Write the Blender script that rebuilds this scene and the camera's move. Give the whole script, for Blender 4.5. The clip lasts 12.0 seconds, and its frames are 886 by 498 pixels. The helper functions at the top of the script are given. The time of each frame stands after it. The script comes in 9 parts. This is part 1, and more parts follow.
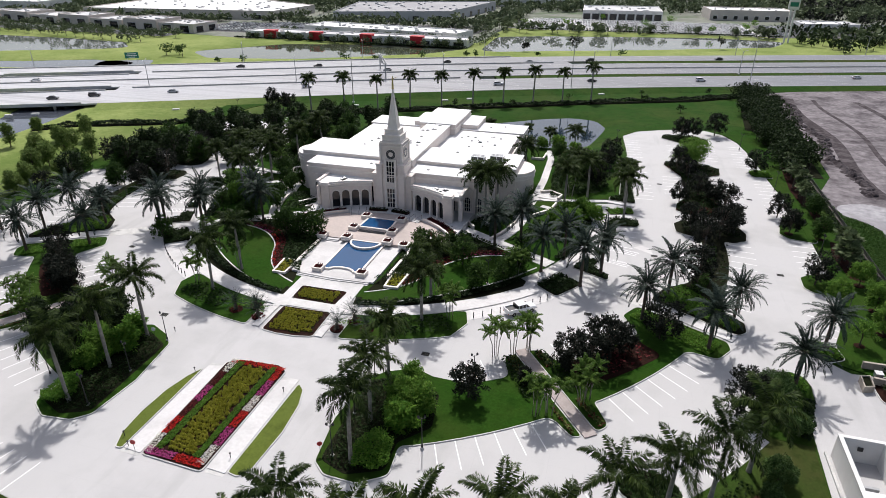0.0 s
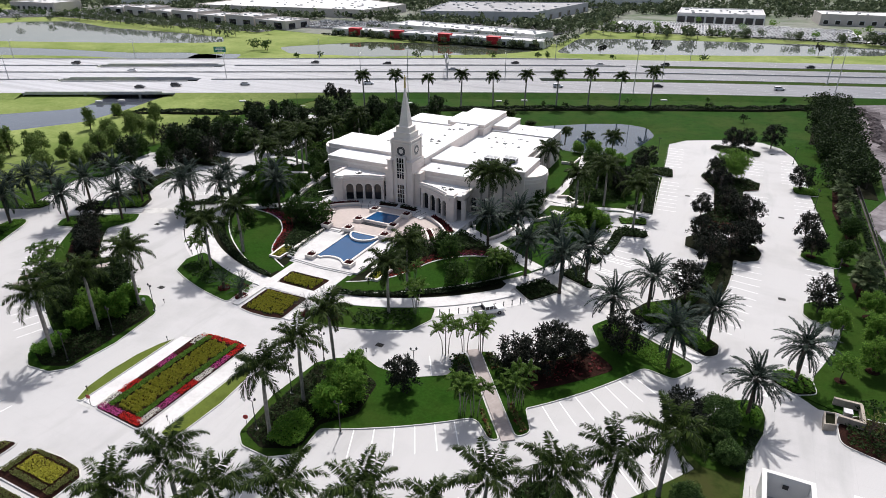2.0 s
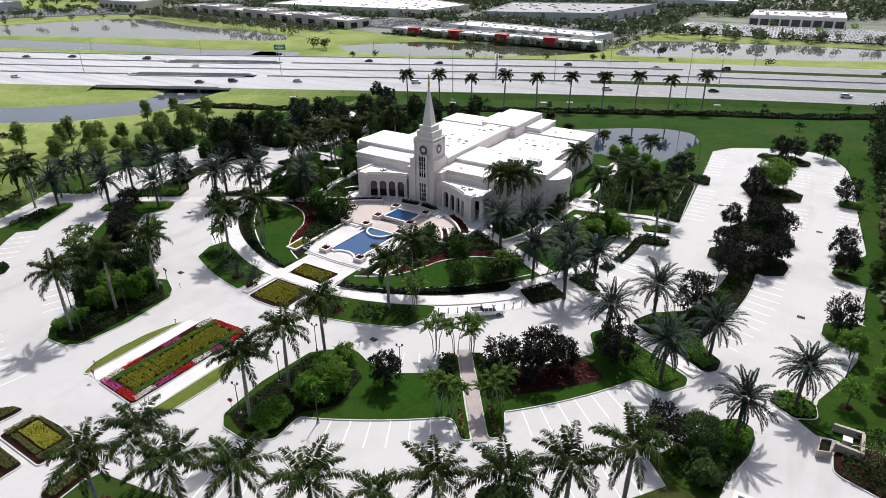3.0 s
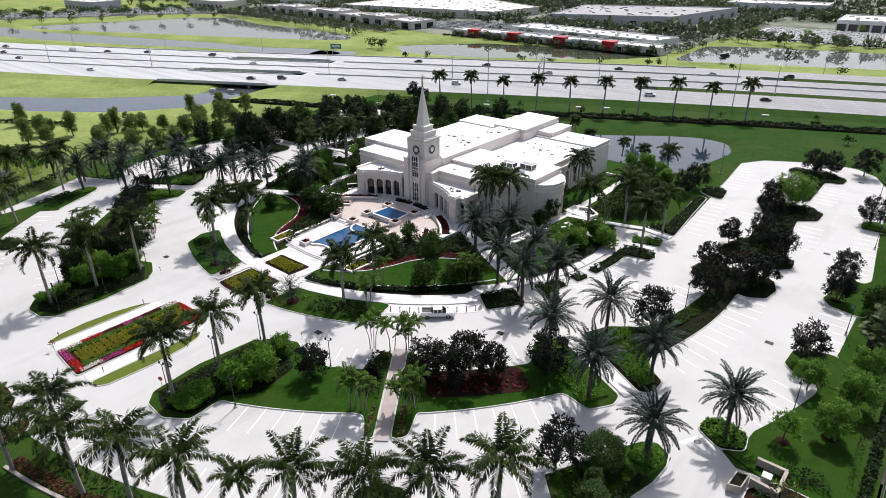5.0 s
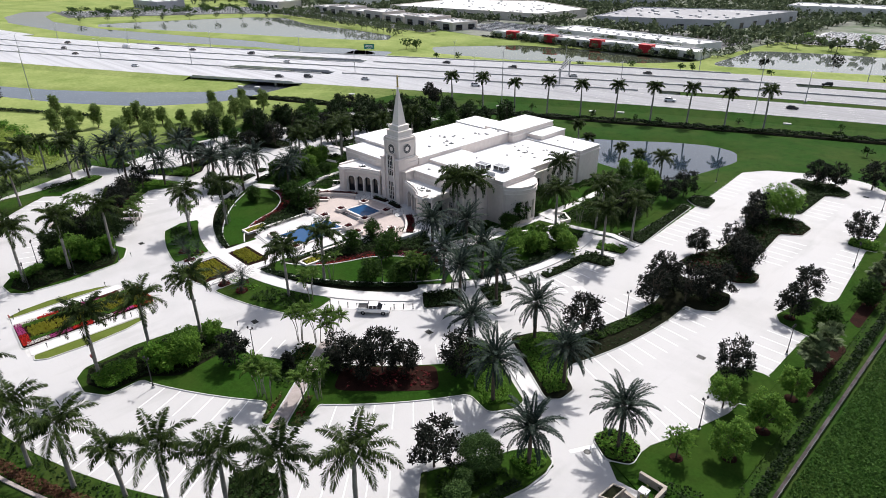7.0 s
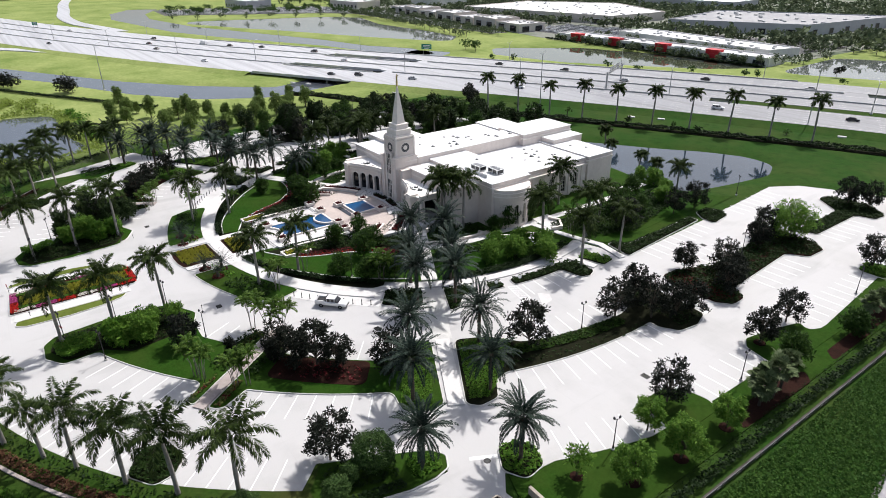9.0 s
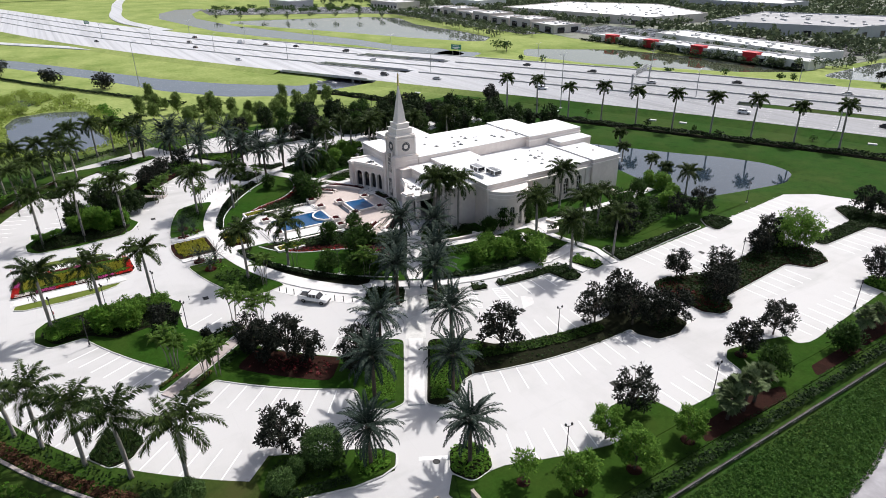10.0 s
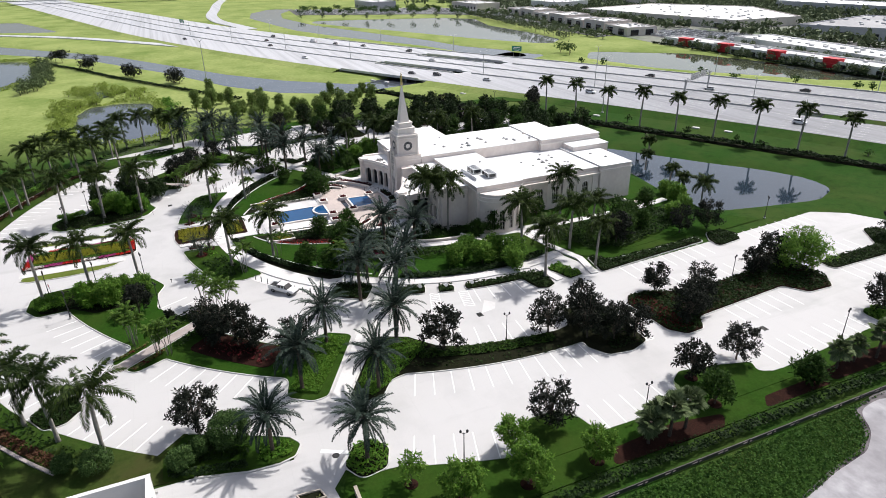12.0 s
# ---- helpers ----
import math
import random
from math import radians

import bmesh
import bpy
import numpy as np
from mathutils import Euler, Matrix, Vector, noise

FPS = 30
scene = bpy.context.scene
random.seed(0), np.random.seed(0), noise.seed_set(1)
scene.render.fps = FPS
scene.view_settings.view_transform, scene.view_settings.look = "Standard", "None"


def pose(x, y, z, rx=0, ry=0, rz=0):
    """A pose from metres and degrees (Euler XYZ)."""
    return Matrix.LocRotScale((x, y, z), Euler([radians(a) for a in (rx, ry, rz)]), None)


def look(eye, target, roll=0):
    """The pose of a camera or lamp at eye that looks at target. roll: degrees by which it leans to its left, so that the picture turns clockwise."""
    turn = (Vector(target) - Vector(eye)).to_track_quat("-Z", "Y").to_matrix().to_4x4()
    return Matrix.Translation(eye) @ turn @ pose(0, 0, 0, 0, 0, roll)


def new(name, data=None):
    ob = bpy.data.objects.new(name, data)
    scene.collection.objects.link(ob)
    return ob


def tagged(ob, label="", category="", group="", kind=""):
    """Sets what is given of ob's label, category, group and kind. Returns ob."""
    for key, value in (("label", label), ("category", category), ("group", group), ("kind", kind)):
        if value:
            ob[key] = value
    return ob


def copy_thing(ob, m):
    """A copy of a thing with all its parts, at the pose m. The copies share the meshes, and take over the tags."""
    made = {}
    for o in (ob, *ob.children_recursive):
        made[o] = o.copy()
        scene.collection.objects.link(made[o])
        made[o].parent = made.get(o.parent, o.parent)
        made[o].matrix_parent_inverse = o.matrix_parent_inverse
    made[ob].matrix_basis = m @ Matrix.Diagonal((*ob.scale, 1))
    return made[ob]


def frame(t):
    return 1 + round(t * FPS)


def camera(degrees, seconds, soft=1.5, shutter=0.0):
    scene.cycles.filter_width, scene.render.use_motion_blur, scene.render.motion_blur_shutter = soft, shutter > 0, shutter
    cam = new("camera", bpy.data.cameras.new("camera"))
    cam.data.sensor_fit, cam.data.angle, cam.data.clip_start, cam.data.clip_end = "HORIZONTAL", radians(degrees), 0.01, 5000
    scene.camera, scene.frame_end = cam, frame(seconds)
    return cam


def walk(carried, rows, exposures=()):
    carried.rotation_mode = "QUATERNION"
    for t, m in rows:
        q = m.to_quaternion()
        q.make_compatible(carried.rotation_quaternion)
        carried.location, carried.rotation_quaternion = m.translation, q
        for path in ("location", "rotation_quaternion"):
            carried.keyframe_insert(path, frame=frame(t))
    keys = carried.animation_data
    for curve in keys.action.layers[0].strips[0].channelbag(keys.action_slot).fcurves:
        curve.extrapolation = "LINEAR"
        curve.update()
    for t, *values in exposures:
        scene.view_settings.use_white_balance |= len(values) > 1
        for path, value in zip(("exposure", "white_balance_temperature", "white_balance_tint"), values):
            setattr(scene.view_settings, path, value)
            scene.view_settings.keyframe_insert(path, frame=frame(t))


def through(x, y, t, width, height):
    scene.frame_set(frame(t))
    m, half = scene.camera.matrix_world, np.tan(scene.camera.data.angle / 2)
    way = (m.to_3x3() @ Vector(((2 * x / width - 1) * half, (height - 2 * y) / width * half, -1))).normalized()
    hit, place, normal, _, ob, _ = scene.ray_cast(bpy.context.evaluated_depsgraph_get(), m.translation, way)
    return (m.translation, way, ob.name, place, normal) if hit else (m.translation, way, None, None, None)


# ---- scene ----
cam = camera(71.3, 12.0, soft=0.55)
PATH = [  # seconds, place, yaw, pitch, roll
    (0.0, 3.23, 0.25, 58.72, 16.06, -26.06, 0.26),
    (0.5, 8.58, 1.39, 58.86, 17.46, -26.06, 0.23),
    (1.0, 13.91, 2.73, 58.99, 19.74, -26.07, 0.17),
    (1.5, 19.13, 4.31, 59.07, 22.57, -26.08, 0.12),
    (2.0, 24.25, 6.25, 59.16, 25.78, -26.09, 0.05),
    (2.5, 29.23, 8.52, 59.15, 29.03, -26.07, -0.08),
    (3.0, 34.06, 11.16, 59.11, 32.29, -26.05, -0.20),
    (5.0, 51.77, 23.96, 58.76, 40.23, -25.85, -0.40),
    (5.5, 55.85, 27.18, 58.76, 40.76, -25.78, -0.43),
    (6.0, 60.12, 30.49, 58.81, 42.28, -25.74, -0.45),
    (6.5, 64.22, 33.97, 58.75, 44.19, -25.72, -0.47),
    (7.0, 68.11, 37.69, 58.62, 46.15, -25.69, -0.51),
    (9.0, 82.15, 54.28, 58.15, 54.35, -25.50, -0.68),
    (9.5, 85.27, 58.74, 57.99, 56.45, -25.44, -0.75),
    (10.0, 88.19, 63.31, 57.84, 58.57, -25.39, -0.83),
    (10.5, 90.95, 68.04, 57.70, 60.67, -25.33, -0.87),
    (11.0, 93.56, 72.82, 57.52, 62.82, -25.26, -0.98),
    (11.5, 96.08, 77.71, 57.40, 64.97, -25.20, -1.07),
    (12.0, 98.45, 82.73, 57.36, 67.14, -25.15, -1.19),
]
walk(cam, [(t, pose(x, y, z, 0, 0, yaw) @ pose(0, 0, 0, 90 + pitch) @ pose(0, 0, 0, 0, 0, roll)) for t, x, y, z, yaw, pitch, roll in PATH],
     [(0.0, 0.20, 6450, 13), (3.0, 0.32, 6450, 13), (6.0, 0.41, 6440, 13), (9.0, 0.42, 6460, 12), (12.0, 0.43, 6480, 12)])
from mathutils.geometry import tessellate_polygon

# ---- world, sun, exposure ----
SUN_EL, SUN_AZ = 54.0, 107.0  # degrees; azimuth counter-clockwise from +x
world = bpy.data.worlds.new("world")
scene.world = world
world.use_nodes = True
_wn = world.node_tree
_sky = _wn.nodes.new("ShaderNodeTexSky")
_sky.sky_type = "NISHITA"
_sky.sun_disc = False
_sky.sun_elevation = radians(SUN_EL)
_sky.sun_rotation = radians(90 - SUN_AZ)
_sky.air_density, _sky.dust_density, _sky.ozone_density = 1.0, 3.0, 1.0
_haze = _wn.nodes.new("ShaderNodeHueSaturation")  # thin bright cloud whitens the sky
_haze.inputs["Saturation"].default_value = 0.72
_wn.links.new(_sky.outputs[0], _haze.inputs["Color"])
_wn.links.new(_haze.outputs[0], _wn.nodes["Background"].inputs[0])
_wn.nodes["Background"].inputs[1].default_value = 0.105
_sun = bpy.data.lights.new("sun", "SUN")
_sun.energy, _sun.angle, _sun.color = 3.6, radians(1.5), (1.0, 0.972, 0.93)
sun = new("sun", _sun)
_sd = Vector((math.cos(radians(SUN_AZ)) * math.cos(radians(SUN_EL)), math.sin(radians(SUN_AZ)) * math.cos(radians(SUN_EL)), math.sin(radians(SUN_EL))))
sun.matrix_world = look(_sd * 400, (0, 0, 0))


# ---- materials ----
def node_mat(name):
    m = bpy.data.materials.new(name)
    m.use_nodes = True
    nt = m.node_tree
    return m, nt, nt.nodes["Principled BSDF"]


def tint(nt, fac, a, b):
    """Mix of two colours by a factor socket."""
    mix = nt.nodes.new("ShaderNodeMix")
    mix.data_type = "RGBA"
    nt.links.new(fac, mix.inputs[0])
    for sock, v in ((mix.inputs[6], a), (mix.inputs[7], b)):
        if isinstance(v, (tuple, list)):
            sock.default_value = (*v, 1)
        else:
            nt.links.new(v, sock)
    return mix.outputs[2]


def ramp(nt, sock, lo, hi):
    r = nt.nodes.new("ShaderNodeMapRange")
    r.inputs[1].default_value, r.inputs[2].default_value = lo, hi
    nt.links.new(sock, r.inputs[0])
    return r.outputs[0]


def grain(nt, scale, detail=4.0, rough=0.55, stretch=None):
    geo = nt.nodes.new("ShaderNodeNewGeometry")
    n = nt.nodes.new("ShaderNodeTexNoise")
    n.inputs["Scale"].default_value, n.inputs["Detail"].default_value, n.inputs["Roughness"].default_value = scale, detail, rough
    if stretch:
        mp = nt.nodes.new("ShaderNodeMapping")
        mp.inputs["Scale"].default_value = stretch
        nt.links.new(geo.outputs["Position"], mp.inputs[0])
        nt.links.new(mp.outputs[0], n.inputs["Vector"])
    else:
        nt.links.new(geo.outputs["Position"], n.inputs["Vector"])
    return n.outputs[0]


def bump(nt, bsdf, sock, strength, dist=0.05):
    b = nt.nodes.new("ShaderNodeBump")
    b.inputs["Strength"].default_value, b.inputs["Distance"].default_value = strength, dist
    nt.links.new(sock, b.inputs["Height"])
    nt.links.new(b.outputs[0], bsdf.inputs["Normal"])


def rough_mat(name, a, b, scale=3.0, rough=0.8, big=0.08, dirt=None, dirt_amt=0.35, bumps=0.15, metallic=0.0, spec=0.4):
    """Two tones by a fine grain, with a broad stain over them."""
    m, nt, p = node_mat(name)
    fine = ramp(nt, grain(nt, scale), 0.3, 0.7)
    col = tint(nt, fine, a, b)
    if dirt:
        g = grain(nt, big, 6.0, 0.65)
        col2 = tint(nt, ramp(nt, g, 0.45, 0.45 + dirt_amt), col, dirt)
    else:
        col2 = col
    nt.links.new(col2, p.inputs["Base Color"])
    p.inputs["Roughness"].default_value, p.inputs["Metallic"].default_value = rough, metallic
    p.inputs["Specular IOR Level"].default_value = spec
    if bumps:
        bump(nt, p, grain(nt, scale * 2), bumps)
    return m


def leaf_mat(name, a, b, through=0.3, gloss=0.55, warm=None):
    """Leaves: tone by leaf and by plant, some light let through."""
    m, nt, p = node_mat(name)
    geo = nt.nodes.new("ShaderNodeNewGeometry")
    info = nt.nodes.new("ShaderNodeObjectInfo")
    col = tint(nt, geo.outputs["Random Per Island"], a, b)
    c = tuple(x * 0.75 for x in a) if warm is None else warm
    col = tint(nt, ramp(nt, info.outputs["Random"], 0.55, 1.6), col, c)
    nt.links.new(col, p.inputs["Base Color"])
    p.inputs["Roughness"].default_value = gloss
    p.inputs["Specular IOR Level"].default_value = 0.06
    tr = nt.nodes.new("ShaderNodeBsdfTranslucent")
    br = nt.nodes.new("ShaderNodeBrightContrast")
    br.inputs[1].default_value = 0.02
    nt.links.new(col, br.inputs[0])
    nt.links.new(br.outputs[0], tr.inputs[0])
    mx = nt.nodes.new("ShaderNodeMixShader")
    mx.inputs[0].default_value = through
    nt.links.new(p.outputs[0], mx.inputs[1])
    nt.links.new(tr.outputs[0], mx.inputs[2])
    nt.links.new(mx.outputs[0], nt.nodes["Material Output"].inputs[0])
    return m


def paving_mat():
    """Pale concrete with saw-cut joints, faint tyre sweeps and broad darker blotches."""
    m, nt, p = node_mat("concrete_paving")
    fine = ramp(nt, grain(nt, 7.0, 5), 0.3, 0.72)
    col = tint(nt, fine, (0.45, 0.445, 0.442), (0.49, 0.485, 0.482))
    col = tint(nt, ramp(nt, grain(nt, 0.09, 6, 0.62), 0.48, 0.95), col, (0.34, 0.335, 0.332))
    col = tint(nt, ramp(nt, grain(nt, 0.16, 5, 0.6, (1.0, 0.18, 1.0)), 0.56, 0.95), col, (0.30, 0.296, 0.292))
    br = nt.nodes.new("ShaderNodeTexBrick")
    geo = nt.nodes.new("ShaderNodeNewGeometry")
    br.inputs["Scale"].default_value = 1.0
    br.inputs["Mortar Size"].default_value = 0.02
    br.inputs["Brick Width"].default_value, br.inputs["Row Height"].default_value = 4.6, 4.6
    br.offset = 0.0
    nt.links.new(geo.outputs["Position"], br.inputs["Vector"])
    col = tint(nt, ramp(nt, br.outputs["Fac"], 0, 2.6), col, (0.36, 0.36, 0.36))
    nt.links.new(col, p.inputs["Base Color"])
    p.inputs["Roughness"].default_value = 0.75
    p.inputs["Specular IOR Level"].default_value = 0.35
    bump(nt, p, grain(nt, 6), 0.06)
    return m


def water_mat(name, deep, rough=0.06, ripple=0.12, scale=1.2):
    m, nt, p = node_mat(name)
    col = tint(nt, ramp(nt, grain(nt, 0.05), 0.35, 0.7), deep, tuple(min(1, c * 1.35) for c in deep))
    nt.links.new(col, p.inputs["Base Color"])
    p.inputs["Roughness"].default_value = rough
    p.inputs["IOR"].default_value = 1.33
    p.inputs["Specular IOR Level"].default_value = 1.0
    bump(nt, p, grain(nt, scale, 3), ripple, 0.03)
    return m


def glass_mat():
    m, nt, p = node_mat("dark_window_glass")
    p.inputs["Base Color"].default_value = (0.012, 0.014, 0.018, 1)
    p.inputs["Roughness"].default_value = 0.05
    return m


def grass_mat(name, a, b, c, mow=False, west=None):
    m, nt, p = node_mat(name)
    col = tint(nt, ramp(nt, grain(nt, 2.5, 6, 0.7), 0.3, 0.7), a, b)
    col = tint(nt, ramp(nt, grain(nt, 0.045, 6, 0.65), 0.42, 0.72), col, c)
    col = tint(nt, ramp(nt, grain(nt, 0.35, 5, 0.7), 0.5, 0.95), col, tuple(x * 0.5 for x in a))
    if west:  # paler meadow west of the grounds and beyond the motorway, haze put into its colour
        sep = nt.nodes.new("ShaderNodeSeparateXYZ")
        geo = nt.nodes.new("ShaderNodeNewGeometry")
        nt.links.new(geo.outputs["Position"], sep.inputs[0])
        across = nt.nodes.new("ShaderNodeVectorMath")
        across.operation = "DOT_PRODUCT"
        across.inputs[1].default_value = (-0.447, 0.894, 0.0)
        nt.links.new(geo.outputs["Position"], across.inputs[0])
        west_x = ramp(nt, sep.outputs[0], -125.0, -185.0)
        beyond = ramp(nt, across.outputs["Value"], 277.0, 292.0)
        most = nt.nodes.new("ShaderNodeMath")
        most.operation = "MAXIMUM"
        nt.links.new(west_x, most.inputs[0])
        nt.links.new(beyond, most.inputs[1])
        pale = tint(nt, ramp(nt, grain(nt, 0.5, 8, 0.75), 0.3, 0.7), west[0], west[1])
        pale = tint(nt, ramp(nt, grain(nt, 0.025, 7, 0.7), 0.42, 0.75), pale, (0.095, 0.155, 0.03))
        col = tint(nt, most.outputs[0], col, pale)
    if mow:
        w = nt.nodes.new("ShaderNodeTexWave")
        w.inputs["Scale"].default_value, w.inputs["Distortion"].default_value = 0.28, 0.6
        geo = nt.nodes.new("ShaderNodeNewGeometry")
        nt.links.new(geo.outputs["Position"], w.inputs["Vector"])
        col = tint(nt, ramp(nt, w.outputs["Fac"], 0.0, 4.0), col, tuple(x * 1.25 for x in b))
    nt.links.new(col, p.inputs["Base Color"])
    p.inputs["Roughness"].default_value = 0.9
    p.inputs["Specular IOR Level"].default_value = 0.03
    bump(nt, p, grain(nt, 9, 5, 0.7), 0.5, 0.08)
    return m


M_PAVE = paving_mat()
M_WALK = rough_mat("path_concrete", (0.56, 0.55, 0.54), (0.64, 0.63, 0.62), 2.0, 0.8, 0.15, (0.42, 0.41, 0.40))
M_KERB = rough_mat("kerb_concrete", (0.5, 0.5, 0.48), (0.6, 0.59, 0.57), 3.0, 0.8, 0.3, (0.3, 0.3, 0.29))
M_STONE = rough_mat("cream_stone", (0.69, 0.615, 0.57), (0.77, 0.70, 0.65), 0.9, 0.7, 0.12, (0.60, 0.53, 0.485), 0.5, 0.08)
M_TRIM = rough_mat("pale_stone_trim", (0.74, 0.68, 0.635), (0.80, 0.75, 0.70), 1.2, 0.65, 0.2, (0.66, 0.60, 0.555), 0.5, 0.05)
M_ROOF = rough_mat("white_roof_membrane", (0.74, 0.74, 0.74), (0.82, 0.82, 0.81), 0.7, 0.6, 0.1, (0.58, 0.58, 0.57), 0.5, 0.04)
M_GLASS = glass_mat()
M_GOLD = rough_mat("weathered_gilding", (0.5, 0.4, 0.18), (0.6, 0.48, 0.22), 6, 0.35, metallic=0.9, bumps=0)
M_LAWN = grass_mat("mown_lawn", (0.012, 0.040, 0.004), (0.024, 0.068, 0.008), (0.034, 0.056, 0.010))
M_BELT = grass_mat("dry_patchy_lawn", (0.016, 0.044, 0.006), (0.036, 0.072, 0.012), (0.050, 0.050, 0.018))
M_GRASS = grass_mat("rough_grass", (0.012, 0.042, 0.006), (0.028, 0.072, 0.011), (0.044, 0.066, 0.016), west=((0.175, 0.225, 0.066), (0.31, 0.35, 0.13)))
M_MULCH = rough_mat("red_brown_mulch", (0.014, 0.008, 0.006), (0.040, 0.017, 0.013), 6, 0.95, 0.5, (0.010, 0.007, 0.006), 0.4, 0.5, spec=0.03)
# soil taken down to near black, with the shade under planting painted in
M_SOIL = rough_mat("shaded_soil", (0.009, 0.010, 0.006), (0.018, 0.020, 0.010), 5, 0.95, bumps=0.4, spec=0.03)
M_POND = water_mat("pond_water", (0.020, 0.031, 0.044), 0.04, 0.07, 0.9)
# canal base colour lightened a little for the clouds it mirrors
M_CANAL = water_mat("sky_grey_canal_water", (0.055, 0.062, 0.078), 0.04, 0.05, 0.7)
M_LAKE = water_mat("brown_lake_water", (0.060, 0.068, 0.044), 0.04, 0.06, 0.7)
# lake base colour raised to carry the bright sky's reflection
M_SKYLAKE = water_mat("sky_pale_lake_water", (0.10, 0.11, 0.105), 0.04, 0.05, 0.7)
M_POOL = water_mat("blue_pool_water", (0.008, 0.058, 0.15), 0.06, 0.35, 2.0)
M_TILE = rough_mat("blue_pool_tile", (0.02, 0.13, 0.30), (0.03, 0.17, 0.36), 3, 0.3)
def road_mat():
    """Pale concrete, greyer in the east where cloud shade is put into the colour, with streaks along the lanes."""
    m, nt, p = node_mat("worn_motorway_surface")
    fine = ramp(nt, grain(nt, 0.8), 0.3, 0.7)
    pale = tint(nt, fine, (0.46, 0.46, 0.47), (0.54, 0.54, 0.55))
    grey = tint(nt, fine, (0.115, 0.12, 0.135), (0.16, 0.165, 0.18))
    geo = nt.nodes.new("ShaderNodeNewGeometry")
    along = nt.nodes.new("ShaderNodeVectorMath")
    along.operation = "DOT_PRODUCT"
    along.inputs[1].default_value = (0.894, 0.447, 0.0)
    nt.links.new(geo.outputs["Position"], along.inputs[0])
    # cloud shade over the eastern stretch, painted as a greyer surface
    col = tint(nt, ramp(nt, along.outputs["Value"], -120.0, 90.0), pale, grey)
    mp = nt.nodes.new("ShaderNodeMapping")
    mp.inputs["Rotation"].default_value = (0, 0, radians(-26.6))
    mp.inputs["Scale"].default_value = (0.004, 0.35, 1.0)
    nt.links.new(geo.outputs["Position"], mp.inputs[0])
    n = nt.nodes.new("ShaderNodeTexNoise")
    n.inputs["Scale"].default_value, n.inputs["Detail"].default_value = 1.0, 5.0
    nt.links.new(mp.outputs[0], n.inputs["Vector"])
    dark = nt.nodes.new("ShaderNodeHueSaturation")
    dark.inputs["Value"].default_value = 0.62
    nt.links.new(col, dark.inputs["Color"])
    col = tint(nt, ramp(nt, n.outputs[0], 0.45, 0.75), col, dark.outputs[0])
    nt.links.new(col, p.inputs["Base Color"])
    p.inputs["Roughness"].default_value, p.inputs["Specular IOR Level"].default_value = 0.45, 0.6
    bump(nt, p, grain(nt, 4), 0.03)
    return m


M_ROAD = road_mat()
M_ASPH = rough_mat("dark_asphalt", (0.05, 0.05, 0.052), (0.075, 0.075, 0.078), 1.5, 0.85, 0.05, (0.11, 0.11, 0.11), 0.4, 0.1)
M_WHITE = rough_mat("white_road_paint", (0.8, 0.8, 0.79), (0.87, 0.87, 0.86), 4, 0.6, bumps=0)
M_DIRT = rough_mat("bare_grey_soil", (0.13, 0.115, 0.12), (0.27, 0.25, 0.258), 0.5, 0.95, 0.09, (0.055, 0.047, 0.052), 0.24, 0.6, spec=0.1)
M_RUT = rough_mat("dark_wet_earth", (0.03, 0.025, 0.027), (0.07, 0.058, 0.062), 0.8, 0.9, 0.2, (0.13, 0.115, 0.12), 0.3, 0.6, spec=0.1)
M_METAL = rough_mat("galvanised_steel", (0.36, 0.37, 0.38), (0.44, 0.45, 0.46), 3, 0.45, metallic=0.7, bumps=0)
M_POST = rough_mat("black_painted_steel", (0.02, 0.02, 0.021), (0.03, 0.03, 0.032), 3, 0.45, bumps=0)
M_IRON = rough_mat("cast_iron_grate", (0.03, 0.03, 0.03), (0.05, 0.05, 0.05), 8, 0.6, metallic=0.6)
M_BARK = rough_mat("grey_palm_trunk", (0.20, 0.185, 0.165), (0.33, 0.31, 0.28), 2.0, 0.9, 0.6, (0.14, 0.125, 0.11), 0.4, 0.3)
M_BARK2 = rough_mat("brown_palm_trunk", (0.049, 0.038, 0.029), (0.098, 0.077, 0.059), 5.0, 0.95, 0.6, (0.05, 0.04, 0.03), 0.4, 0.6)
M_WOOD = rough_mat("tree_bark", (0.06, 0.048, 0.038), (0.11, 0.09, 0.07), 5.0, 0.95, bumps=0.5)
M_SHAFT = rough_mat("green_crownshaft", (0.09, 0.15, 0.045), (0.13, 0.20, 0.06), 2.0, 0.5, bumps=0.05)
# wide tone range: frond highlights put into the paler leaf colour
L_ROYAL = leaf_mat("royal_palm_leaf", (0.005, 0.016, 0.003), (0.060, 0.092, 0.020), 0.26, 0.5)
L_DATE = leaf_mat("date_palm_leaf", (0.009, 0.020, 0.015), (0.056, 0.077, 0.060), 0.12, 0.45)
L_CANE = leaf_mat("small_palm_leaf", (0.035, 0.085, 0.012), (0.115, 0.185, 0.034), 0.34, 0.45)
L_OAK = leaf_mat("dark_oak_leaf", (0.006, 0.009, 0.006), (0.025, 0.029, 0.021), 0.1, 0.6)
L_LIGHT = leaf_mat("bright_tree_leaf", (0.055, 0.145, 0.016), (0.165, 0.285, 0.044), 0.48, 0.5)
L_MID = leaf_mat("green_tree_leaf", (0.011, 0.038, 0.005), (0.056, 0.108, 0.018), 0.36, 0.5)
L_SHRUB = leaf_mat("shrub_leaf", (0.008, 0.022, 0.004), (0.025, 0.049, 0.011), 0.22, 0.55)
L_COVER = leaf_mat("bright_groundcover_leaf", (0.050, 0.150, 0.014), (0.150, 0.275, 0.036), 0.48, 0.55)
